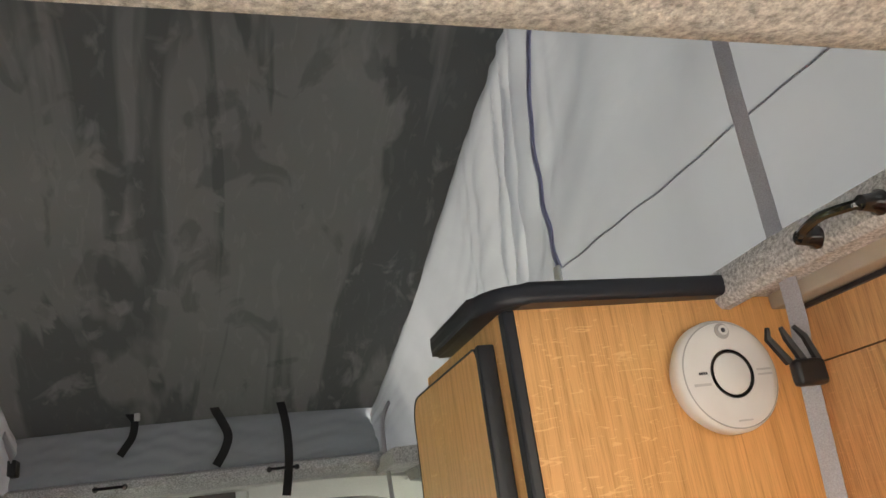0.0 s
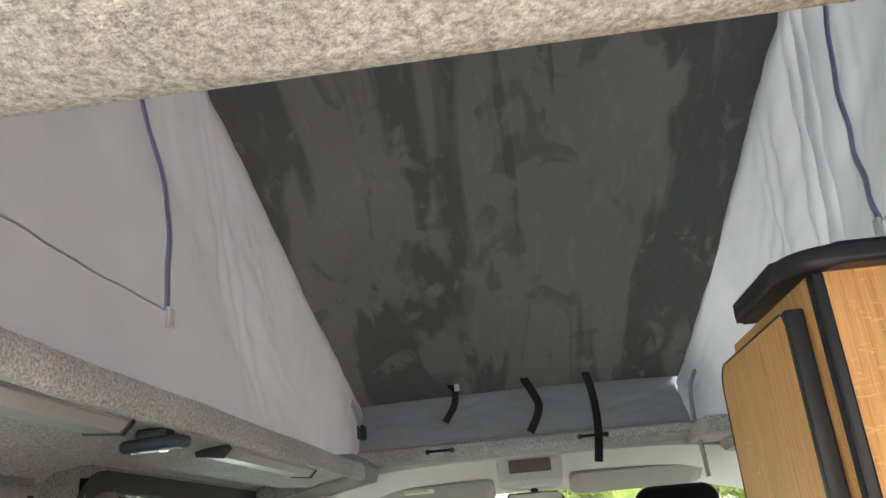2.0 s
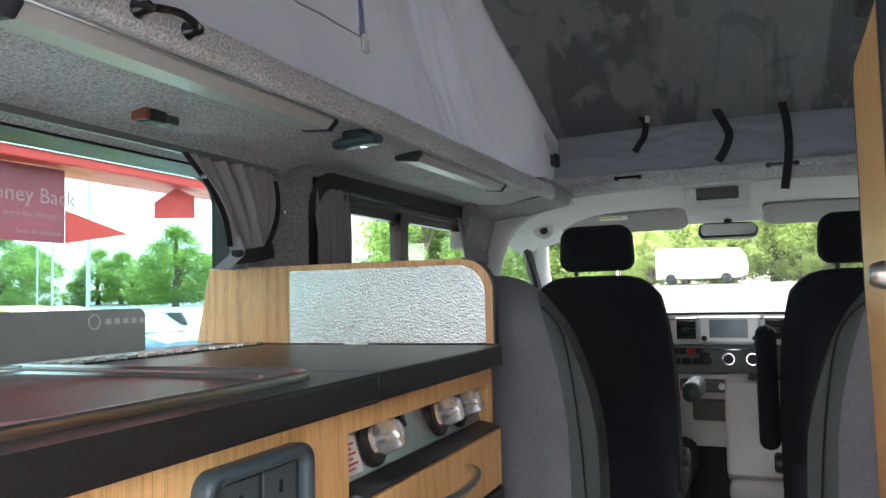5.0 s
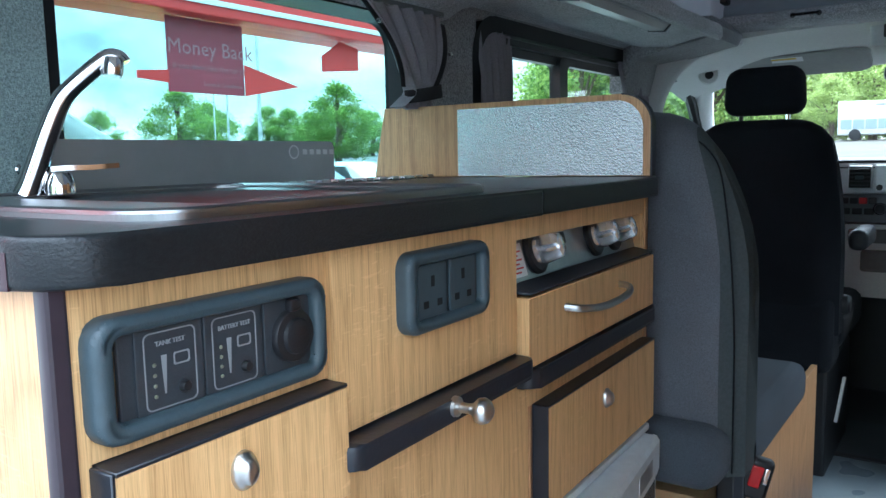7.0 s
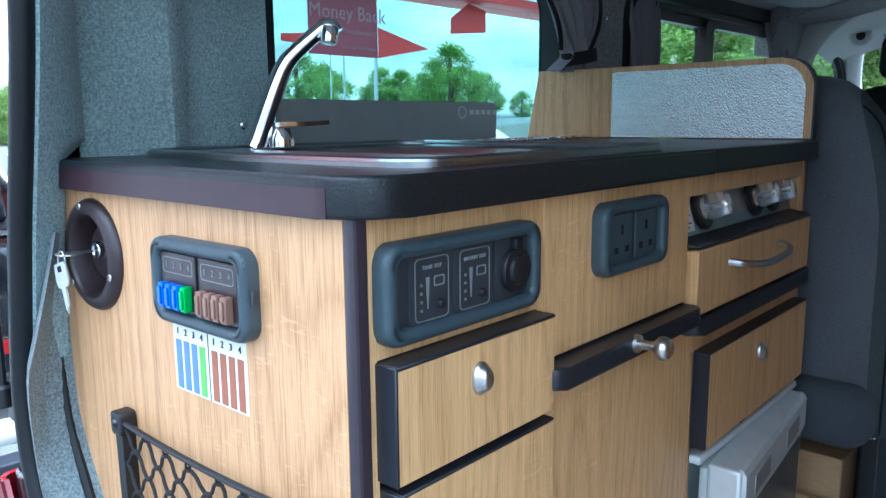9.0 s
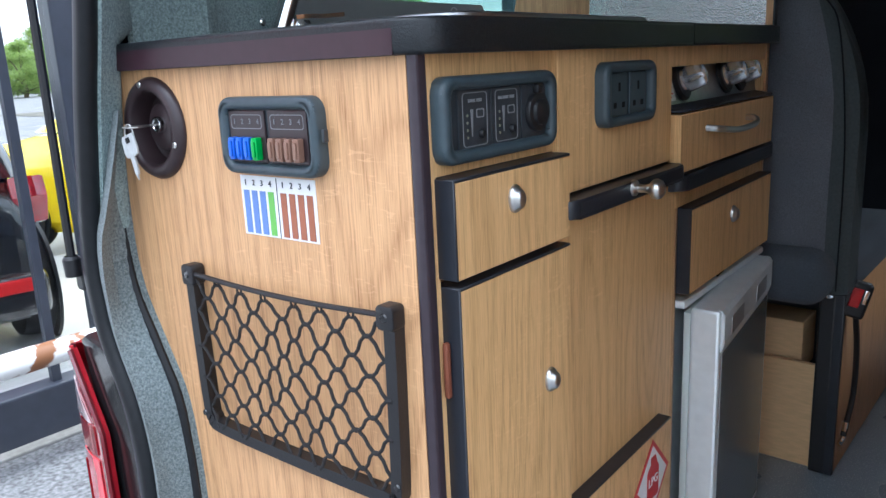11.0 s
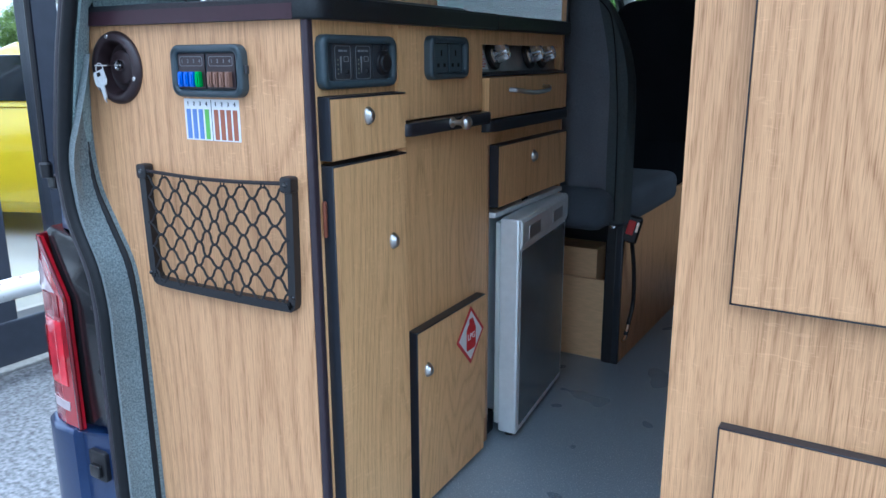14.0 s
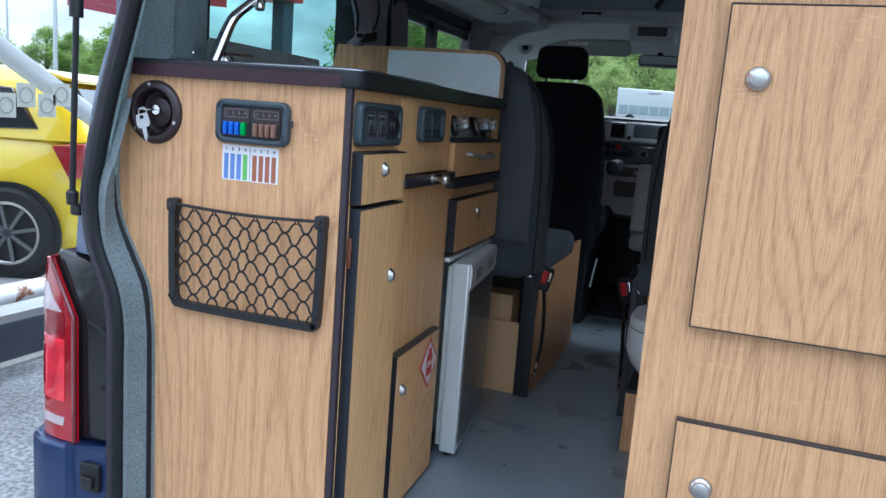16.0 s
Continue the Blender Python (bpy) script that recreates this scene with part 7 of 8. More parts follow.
# ---- portable toilet beside the aisle ----
tpl = thing("toilet_plinth", (0.32, 1.03, 0.0), "low oak box under the portable toilet", "cabinet")
part("front_panel", box(0.132, 0.148, 0.90, 1.165, 0.0, 0.165, 0.001, 1), OAK, tpl)
part("rear_panel", box(0.148, 0.50, 0.90, 0.914, 0.0, 0.165, 0.001, 1), OAK, tpl)
part("edge_strip", box(0.129, 0.1315, 0.897, 0.916, 0.0, 0.166, 0.0005, 1), EDGE, tpl, "dark edging")
part("top_board", box(0.132, 0.50, 0.90, 1.165, 0.166, 0.176, 0.002), EDGE, tpl)
pt = thing("portable_toilet", (0.33, 0.93, 0.1765), "white portable toilet with a closed lid", "toilet")
tb = bmesh.new()
lo_ = []
for z, k in ((0.1765, 0.70), (0.185, 0.72), (0.20, 0.78), (0.235, 0.93), (0.27, 1.0), (0.325, 1.0), (0.335, 0.985)):
    lo_.append([tb.verts.new((0.31 + 0.202 * k * math.copysign(abs(math.cos(a)) ** 0.7, math.cos(a)), 1.09 + 0.165 * k * math.copysign(abs(math.sin(a)) ** 0.7, math.sin(a)) - 0.06, z)) for a in [2 * math.pi * i / 36 for i in range(36)]])
for a, c in zip(lo_, lo_[1:]):
    for i in range(36):
        tb.faces.new((a[i], a[(i + 1) % 36], c[(i + 1) % 36], c[i]))
tb.faces.new(lo_[0])
tb.faces.new(lo_[-1])
part("tank", tb, WHITE, pt)
tb = bmesh.new()
lo_ = []
for z, k in ((0.338, 0.99), (0.352, 1.0), (0.365, 0.97), (0.375, 0.86), (0.378, 0.6), (0.379, 0.2)):
    lo_.append([tb.verts.new((0.31 + 0.200 * k * math.copysign(abs(math.cos(a)) ** 0.7, math.cos(a)), 1.03 + 0.163 * k * math.copysign(abs(math.sin(a)) ** 0.7, math.sin(a)), z)) for a in [2 * math.pi * i / 36 for i in range(36)]])
for a, c in zip(lo_, lo_[1:]):
    for i in range(36):
        tb.faces.new((a[i], a[(i + 1) % 36], c[(i + 1) % 36], c[i]))
tb.faces.new(lo_[-1])
tb.faces.new(lo_[0])
part("lid", tb, WHITE, pt)


# ---- the van's rear corner outside ----
tl = thing("tail_lamp", (-0.85, -0.03, 0.18), "red and clear tail lamp in a black housing", "tail lamp")
LENS = mat("red lamp plastic", (0.36, 0.006, 0.014), 0.07, coat=1.0, vary=0.25, vscale=14)
RED_BRIGHT = mat("bright red lamp plastic", (0.75, 0.035, 0.055), 0.06, coat=1.0, vary=0.3, vscale=22)
LENS_RIM = mat("dark red lamp rim", (0.16, 0.003, 0.008), 0.1, coat=1.0)
RED_DEEP = mat("deep red lamp plastic", (0.22, 0.004, 0.009), 0.15, coat=0.6)
CLEAR_LENS = mat("pale pink lamp plastic", (0.58, 0.48, 0.48), 0.15, coat=1.0, vary=0.1, vscale=40)


def lamp_row(z):
    """Half outline of the lamp at height z, from the side round to the inner edge."""
    k = min(1.0, max(0.0, (0.545 - z) / 0.115))
    xi = -0.872 + 0.060 * k
    xo = -0.895 - 0.030 * min(1.0, max(0.0, (0.545 - z) / 0.10)) - 0.006 * max(0, (0.40 - z) / 0.22)
    return [(xo + 0.004, 0.10, z), (xo - 0.003, 0.03, z), (xo + 0.002, -0.022, z), (xo + 0.25 * (xi - xo), -0.048, z), (xo + 0.6 * (xi - xo), -0.056, z), (xi, -0.058, z), (xi + 0.002, -0.050, z)]


def lamp_piece(z0, z1, n):
    return sheet([lamp_row(z0 + (z1 - z0) * i / n) for i in range(n + 1)], 0.006)


part("lens", lamp_piece(0.178, 0.540, 30), LENS, tl)


def lamp_face(z0, z1, u0, u1, lift=0.0015):
    """A panel on the rearward face of the lamp; u from its outer (0) to its inner edge (1), u1 at z0 and z1."""
    rows_ = []
    for i in range(9):
        z = z0 + (z1 - z0) * i / 8
        p = [Vector(v) for v in lamp_row(z)[1:6]]
        row_ = []
        for k in range(13):
            u = (u0 + (u1[0] + (u1[1] - u1[0]) * i / 8 - u0) * k / 12) * 4
            j = min(3, int(u))
            v = p[j].lerp(p[j + 1], u - j)
            row_.append((v.x - 0.0006, v.y - lift, v.z))
        rows_.append(row_)
    return sheet(rows_, 0.0012)


part("clear_lens", lamp_face(0.438, 0.492, 0.18, (0.84, 0.66)), CLEAR_LENS, tl, "clear indicator lens")
part("dark_lens", lamp_face(0.392, 0.434, 0.18, (0.86, 0.86)), RED_DEEP, tl, "deep red lens band")
part("bright_lens", lamp_face(0.258, 0.384, 0.30, (0.86, 0.86)), RED_BRIGHT, tl, "bright red lens")
part("light_guide", lamp_face(0.286, 0.366, 0.44, (0.52, 0.52), 0.003), RED_DEEP, tl, "deep red light guide")
part("reverse_lens", lamp_face(0.208, 0.226, 0.34, (0.84, 0.86)), CLEAR_LENS, tl, "clear reversing lens")
part("lens_rim", tube([(lamp_row(z)[5][0] - 0.001, lamp_row(z)[5][1] - 0.001, z) for z in [0.180 + 0.358 * i / 30 for i in range(31)]], 0.0042, 6), LENS_RIM, tl, "dark red rim")
hz = [(-0.872, 0.548), (-0.86, 0.556), (-0.765, 0.538), (-0.752, 0.49), (-0.745, 0.40), (-0.742, 0.19), (-0.832, 0.178), (-0.832, 0.432)]
part("housing", prism(hz, "y", -0.044, 0.05, 0.008, 2), BLACK_GLOSS, tl, "black lamp housing")
for z in (0.30, 0.42):
    part("fixing_hole", lathe([(0, 0.0015), (0.004, 0.0015), (0.006, 0.0)], (-0.757, -0.044, z), (0, -1, 0), 12), TRIM, tl)

vb = thing("van_body", (-0.90, 0.6, -0.3), "dark blue metallic van body at the rear corner", "van body", kind="structure")
OUTER = curve2([(-0.66, 1.30), (-0.742, 1.013), (-0.791, 0.874), (-0.830, 0.684), (-0.845, 0.53)])
rows = []
for i in range(31):
    z = 1.30 - 1.12 * i / 30
    a = at_height(SC, z) - 0.036
    o = min(at_height(OUTER, z), a - 0.012)
    rows.append([(a, -0.030, z), (a - 0.006, -0.040, z), ((a + o) / 2, -0.036, z), (o + 0.006, -0.030, z), (o, -0.018, z), (o - 0.028, 0.012, z), (o - 0.115, 0.105, z), (-0.925, 0.28, z)])
rows = [r for r in rows if r[0][2] > 0.53]
part("rear_pillar_skin", sheet(rows, 0.004), PAINT, vb)
q = bmesh.new()
box(-0.975, -0.93, 0.16, 3.4, -0.25, 0.86, 0.01, bm=q)
part("side_skin", q, PAINT, vb)
part("side_upper_skin", box(-0.925, -0.87, 0.16, 0.30, 0.86, 1.30, 0.01), PAINT, vb)
bp_ = [[(-0.975, 0.25), (-0.965, 0.02), (-0.935, -0.045), (-0.885, -0.066), (-0.83, -0.066), (-0.822, -0.052), (-0.742, -0.050), (-0.735, 0.0), (-0.735, 0.06), (-0.90, 0.25)]]
part("bumper_corner", prism(bp_[0], "z", -0.30, 0.176, 0.012, 3), PAINT, vb)
part("bumper", prism([(-0.08, -0.30), (-0.10, -0.20), (-0.10, -0.09), (-0.07, -0.035), (0.05, -0.032), (0.05, -0.30)], "x", -0.735, 0.80, 0.01, 2), PAINT, vb)
part("striker", prism(rrect(-0.800, -0.752, 0.085, 0.145, 0.008, 4), "y", -0.060, -0.045, 0.003), BLACK, vb, "black plastic bumper catch")
part("striker_recess", prism(rrect(-0.790, -0.762, 0.095, 0.120, 0.004, 4), "y", -0.068, -0.058, 0.002), BLACK_GLOSS, vb)
part("roof_skin", box(-0.87, 0.87, -0.05, 0.20, 1.395, 1.42, 0.01), PAINT, vb)
part("right_pillar_skin", box(0.87, 0.95, -0.04, 0.30, -0.25, 1.35, 0.01), PAINT, vb)

gs = thing("gas_strut", (-0.81, -0.06, 0.66), "black tailgate gas strut", "gas strut")
part("rod", tube([(-0.812, -0.062, 0.66), (-0.797, -0.066, 0.99)], 0.0055, 8), BLACK, gs)
part("cylinder", tube([(-0.797, -0.066, 0.985), (-0.780, -0.072, 1.34)], 0.012, 10), BLACK, gs)
part("ball_joint", lathe([(0, -0.012), (0.010, -0.010), (0.011, 0.012), (0.008, 0.016)], (-0.812, -0.062, 0.66), (0, 0, 1), 12), BLACK, gs)
part("mount_plate", box(-0.826, -0.802, -0.056, -0.030, 0.628, 0.652, 0.005), BLACK, gs)

# ---- the car park and the glass showroom beside the van ----
ASPHALT = mat("worn asphalt", (0.14, 0.142, 0.147), 0.9, vary=0.55, vscale=55, bump=1.0, bscale=110, vary2=0.22, vscale2=1.3)
gr = []
for i in range(45):
    y = -60 + 5 * i
    up = 2.3 * min(1, max(0, (y - 20) / 55)) ** 1.2
    gr.append([(x, y, -0.55 + up) for x in (-200, -60, -30, -3.0, 0, 12, 30, 60, 200)])
solo("ground", sheet(gr), ASPHALT, "worn grey asphalt car park rising gently ahead", "ground", kind="structure", smooth=False)
SAND = mat("dry pale gravel", (0.088, 0.081, 0.066), 0.95, vary=0.2, vscale=3, vary2=0.2, vscale2=0.3, bump=0.3, bscale=30)
sd_rows = []
for i in range(12):
    y = 14 + 6 * i
    up = 2.3 * min(1, max(0, (y - 20) / 55)) ** 1.2
    sd_rows.append([(x, y, -0.535 + up) for x in (-40, -20, -6, 6, 20, 40)])
solo("gravel_yard", sheet(sd_rows), SAND, "bright dry gravel yard before the trees", "ground", kind="structure", smooth=False)
GLX = -3.08
solo("pavement", box(GLX + 0.02, GLX + 0.12, -8, 12, -0.55, -0.535, 0.004), mat("worn concrete", (0.24, 0.235, 0.22), 0.9, vary=0.15, vscale=30, bump=0.4, bscale=120, vary2=0.2, vscale2=2), "worn concrete strip below the showroom glass", "kerb", kind="structure")
solo("showroom_floor", box(-9.5, GLX - 0.02, -8, 12, -0.60, -0.53), mat("pale polished tiles", (0.55, 0.55, 0.54), 0.25, vary=0.05, vscale=3), "pale polished showroom floor", "floor", kind="structure")
sh = thing("showroom", (GLX, 2.0, -0.55), "glass showroom front with dark frames and a red fascia", "building", kind="structure")
SHOP_GLASS = pane("showroom glass", (0.96, 0.97, 0.96), 0.0, 0.35)
FRAME = mat("dark blue-grey frame", (0.035, 0.04, 0.055), 0.4, vary=0.1, vscale=20)
RED_SIGN = mat("red sign board", (0.62, 0.035, 0.03), 0.5, vary=0.05, vscale=4)
for y in (-4.2, -1.45, 1.375, 4.2):
    part("mullion", box(GLX - 0.05, GLX + 0.05, y - 0.075, y + 0.075, -0.50, 2.6, 0.006), FRAME, sh)
part("mullion", box(GLX - 0.05, GLX + 0.05, 0.955, 1.065, -0.50, 2.6, 0.006), FRAME, sh)
part("mullion", box(GLX - 0.02, GLX + 0.02, 0.745, 0.782, -0.50, 2.6, 0.004), FRAME, sh)
part("sill", box(GLX - 0.06, GLX + 0.06, -8, 4.3, -0.54, -0.33, 0.01), FRAME, sh)
part("fascia", box(GLX - 0.2, GLX + 0.12, -8, 4.3, 1.66, 2.75, 0.01), RED_SIGN, sh, "red fascia board")
part("fascia_trim", box(GLX + 0.12, GLX + 0.13, -8, 4.3, 1.71, 1.735), PAPER, sh)
part("roof", box(GLX - 0.9, GLX + 0.3, -8, 4.3, 2.75, 2.95), FRAME, sh)
for y0, y1 in ((-1.37, 0.744), (0.783, 0.954), (1.066, 1.30), (1.45, 4.12)):
    p_ = part("pane", box(GLX - 0.004, GLX + 0.004, y0, y1, -0.30, 1.66), SHOP_GLASS, sh)
    p_.visible_shadow = False
brace = part("brace", tube([(-3.30, 0.6, 1.737), (-3.30, 3.4, 0.225)], 0.056, 14), WHITE, sh, "white slanting steel brace")
# posters on the glass
po = thing("glass_poster", (GLX + 0.01, 2.4, 1.3), "maroon see-through poster with pale handwriting on the glass", "poster")
MAROON = mat("maroon film", (0.30, 0.035, 0.055), 0.4, vary=0.05, vscale=5)
part("film", box(GLX + 0.006, GLX + 0.010, 2.10, 2.56, 1.30, 1.655), MAROON, po)
YZ = Matrix(((0, 0, 1, 0), (1, 0, 0, 0), (0, 1, 0, 0), (0, 0, 0, 1)))
part("lettering", text_bm("Money Back", 0.105, Matrix.Translation((GLX + 0.012, 2.36, 1.515)) @ YZ), mat("faded lettering", (0.36, 0.17, 0.19), 0.6), po)
part("small_lettering", text_bm("if you don't like the car just", 0.042, Matrix.Translation((GLX + 0.012, 2.36, 1.425)) @ YZ), mat("faded lettering", (0.36, 0.17, 0.19), 0.6), po)
part("small_lettering", text_bm("Terms & Conditions", 0.03, Matrix.Translation((GLX + 0.012, 2.42, 1.345)) @ YZ), mat("faded lettering", (0.36, 0.17, 0.19), 0.6), po)
# red panels painting the fascia's reflection on the glass
for pts in ([(1.93, 1.385), (2.10, 1.40), (2.10, 1.34), (1.93, 1.35)], [(2.56, 1.46), (2.95, 1.37), (2.56, 1.30)], [(3.14, 1.56), (3.30, 1.66), (3.46, 1.63), (3.46, 1.50), (3.14, 1.47)]):
    f_ = solo("red_reflection", prism(pts, "x", GLX + 0.014, GLX + 0.018), RED_SIGN, "red pointed panel imitating a reflection in the showroom glass", "poster", group="red posters")
STICKER_RING = mat("grey sticker print", (0.30, 0.30, 0.27), 0.5)
PALE_FILM = mat("pale film", (0.48, 0.48, 0.40), 0.5, vary=0.04, vscale=30)
for k, (y, z) in enumerate(((1.493, 0.755), (1.595, 0.807), (1.718, 0.761), (1.835, 0.816), (1.962, 0.768), (2.056, 0.83))):
    s_ = thing("glass_sticker", (GLX + 0.01, y, z), "small pale square sticker with a round mark", "sticker", group="window stickers")
    part("square", box(GLX + 0.006, GLX + 0.009, y - 0.055, y + 0.055, z - 0.06, z + 0.06), PALE_FILM, s_)
    part("round_mark", ring(*[[(y + r * math.cos(2 * math.pi * i / 20), z + r * math.sin(2 * math.pi * i / 20)) for i in range(20)] for r in (0.042, 0.035)], "x", GLX + 0.009, GLX + 0.011), STICKER_RING, s_)
# crash rail before the glass
rb = thing("crash_rail", (-2.80, 1.3, -0.55), "white tubular crash rail with flaking rusty paint", "barrier")
RUSTY = bpy.data.materials.new("flaking white paint")
RUSTY.use_nodes = True
rn, rlk = RUSTY.node_tree.nodes, RUSTY.node_tree.links
rt = rn.new("ShaderNodeTexNoise")
rt.inputs["Scale"].default_value, rt.inputs["Detail"].default_value = 9.0, 8.0
rg = rn.new("ShaderNodeNewGeometry")
rlk.new(rg.outputs["Position"], rt.inputs["Vector"])
rr_ = rn.new("ShaderNodeValToRGB")
rr_.color_ramp.elements[0].position, rr_.color_ramp.elements[1].position = 0.55, 0.60
rr_.color_ramp.elements[0].color, rr_.color_ramp.elements[1].color = (0.70, 0.69, 0.66, 1), (0.22, 0.09, 0.035, 1)
rlk.new(rt.outputs["Fac"], rr_.inputs["Fac"])
rlk.new(rr_.outputs["Color"], rn["Principled BSDF"].inputs["Base Color"])
rn["Principled BSDF"].inputs["Roughness"].default_value = 0.6
POST_PAINT = mat("worn white post paint", (0.72, 0.72, 0.70), 0.55, vary=0.06, vscale=20, bump=0.2, bscale=60, vary2=0.08)
part("top_tube", tube(smooth_line([(-2.80, -6, -0.12), (-2.80, -2, -0.12), (-2.80, 1.4, -0.115), (-2.80, 1.80, -0.11), (-2.82, 1.95, -0.12)], 4), 0.048, 14), RUSTY, rb)
for y in (-2.4, -0.55, 1.32):
    part("post", tube([(-2.80, y, -0.55), (-2.80, y, -0.14)], 0.046, 14), POST_PAINT, rb)


SPOKE = mat("grey alloy", (0.20, 0.205, 0.215), 0.35, metal=0.6, vary=0.05, vscale=40)


def car(name, m, paint, label, tail_dark=False):
    """A small hatchback, rear at +y, resting on z = 0 of m: lofted body, glass, wheels, lamps."""
    c = thing(name, (0, 0, 0), label, "car")
    L, W = 3.5, 0.80
    body = bmesh.new()
    prof = [(0.00, 0.30, 0.62), (0.06, 0.22, 0.76), (0.5, 0.17, 0.88), (0.95, 0.17, 0.95), (1.2, 0.17, 0.97), (2.4, 0.17, 0.98), (3.1, 0.18, 1.00), (3.38, 0.22, 0.99), (3.47, 0.28, 0.86), (3.50, 0.36, 0.70)]
    rows = []
    for y, z0, z1 in prof:
        e = 1 - 0.16 * abs(y / L * 2 - 1) ** 5
        rows.append([(-W * e * 0.86, y, z0), (-W * e * 0.98, y, z0 + 0.10), (-W * e, y, z0 + 0.35 * (z1 - z0)), (-W * e * 0.97, y, z0 + 0.75 * (z1 - z0)), (-W * e * 0.86, y, z1 - 0.02), (-W * e * 0.5, y, z1 + 0.015), (0, y, z1 + 0.025), (W * e * 0.5, y, z1 + 0.015), (W * e * 0.86, y, z1 - 0.02), (W * e * 0.97, y, z0 + 0.75 * (z1 - z0)), (W * e, y, z0 + 0.35 * (z1 - z0)), (W * e * 0.98, y, z0 + 0.10), (W * e * 0.86, y, z0)])
    V = [[body.verts.new(p) for p in r] for r in rows]
    for a, b in zip(V, V[1:]):
        for i in range(len(a)):
            body.faces.new((a[i], a[(i + 1) % len(a)], b[(i + 1) % len(a)], b[i]))
    body.faces.new(V[0])
    body.faces.new(V[-1])
    bmesh.ops.subdivide_edges(body, edges=body.edges[:], cuts=1, use_grid_fill=True, smooth=0.5)
    part("body", body, paint, c)
    cab_ = bmesh.new()
    loops = []
    for z, y0, y1, w in ((0.96, 0.85, 3.42, 0.70), (1.12, 1.18, 3.34, 0.66), (1.32, 1.55, 3.18, 0.60), (1.42, 1.80, 3.02, 0.54), (1.45, 2.0, 2.85, 0.42)):
        loops.append([cab_.verts.new((x, y, z)) for x, y in rrect(-w, w, y0, y1, 0.14, 4)])
    for a, b in zip(loops, loops[1:]):
        for i in range(len(a)):
            cab_.faces.new((a[i], a[(i + 1) % len(a)], b[(i + 1) % len(a)], b[i]))
    cab_.faces.new(loops[-1])
    part("roof", cab_, paint, c)
    DARKGL = mat("dark car glass", (0.02, 0.025, 0.03), 0.06, coat=0.5)
    for s in (-1, 1):
        part("side_glass", prism([(1.45, 1.00), (2.25, 1.00), (2.25, 1.33), (1.72, 1.33)], "x", s * 0.675 - 0.03, s * 0.675 + 0.03, 0.01), DARKGL, c)
        part("quarter_glass", prism([(2.33, 1.00), (3.08, 1.03), (2.90, 1.30), (2.33, 1.33)], "x", s * 0.665 - 0.03, s * 0.665 + 0.03, 0.01), DARKGL, c)
        lampb = prism([(3.20, 0.93), (3.42, 0.96), (3.46, 0.86), (3.40, 0.72), (3.32, 0.70)], "x", min(s * 0.60, s * 0.775), max(s * 0.60, s * 0.775), 0.02, 2)
        part("tail_light", lampb, LENS, c, "red tail light")
        for yw in (0.68, 2.92):
            part("wheel_arch", lathe([(0.0, 0.0), (0.36, 0.0), (0.36, 0.02)], (s * 0.785, yw, 0.31), (s, 0, 0), 28), TRIM, c)
            wh = part("wheel", lathe([(0.20, 0.012), (0.225, 0.02), (0.29, 0.022), (0.312, 0.0), (0.315, -0.10), (0.30, -0.17)], (s * 0.80, yw, 0.315), (s, 0, 0), 32), TRIM, c, "black tyre")
            part("rim", lathe([(0.0, -0.06), (0.19, -0.06), (0.205, -0.02), (0.205, 0.014), (0.222, 0.016), (0.222, 0.0)], (s * 0.80, yw, 0.315), (s, 0, 0), 32), SLATE_DARK, wh)
            part("rim_lip", lathe([(0.198, 0.010), (0.206, 0.017), (0.221, 0.0185), (0.224, 0.010)], (s * 0.80, yw, 0.315), (s, 0, 0), 32), NICKEL, wh, "silver rim lip")
            for k in range(8):
                a = 2 * math.pi * k / 8 + 0.2
                part("spoke", tube([(s * 0.80, yw + 0.03 * math.cos(a), 0.315 + 0.03 * math.sin(a)), (s * 0.808, yw + 0.205 * math.cos(a), 0.315 + 0.205 * math.sin(a))], 0.0, flat=(0.012, 0.012, (1, 0, 0))), SPOKE, wh)
            part("hub_cap", lathe([(0, 0.01), (0.03, 0.008), (0.035, -0.02)], (s * 0.80, yw, 0.315), (s, 0, 0), 16), SLATE_DARK, wh)
    part("rear_glass", moved(box(-0.50, 0.50, -0.012, 0.012, -0.16, 0.16, 0.01), Matrix.Translation((0, 3.33, 1.18)) @ pose(0, 0, 0, 28)), DARKGL, c)
    part("rear_bumper", box(-0.70, 0.70, 3.38, 3.54, 0.26, 0.50, 0.05, 3), paint if not tail_dark else BLACK, c)
    part("reflector", box(-0.62, -0.30, 3.53, 3.56, 0.40, 0.47, 0.01), RED, c)
    part("reflector", box(0.30, 0.62, 3.53, 3.56, 0.40, 0.47, 0.01), RED, c)
    part("exhaust", lathe([(0.028, -0.1), (0.034, 0.0), (0.036, 0.01), (0.030, 0.01), (0.028, -0.05)], (0.45, 3.54, 0.24), (0, 1, 0), 16), CHROME, c)
    part("spoiler", prism([(3.02, 1.40), (3.25, 1.36), (3.26, 1.38), (3.02, 1.44)], "x", -0.50, 0.50, 0.008), paint, c)
    c.matrix_world = m
    return c


YELLOW = mat("bright yellow car paint", (0.95, 0.71, 0.008), 0.25, coat=1.0, vary=0.03, vscale=3)
BLACKP = mat("black car paint", (0.012, 0.013, 0.016), 0.18, coat=1.0, vary=0.05, vscale=3)
car("yellow_hatchback", Matrix.Translation((-7.70, 2.56, -0.53)) @ pose(0, 0, 0, 0, 0, -68) @ Matrix.Scale(1.06, 4), YELLOW, "bright yellow hatchback with alloy wheels in the showroom")
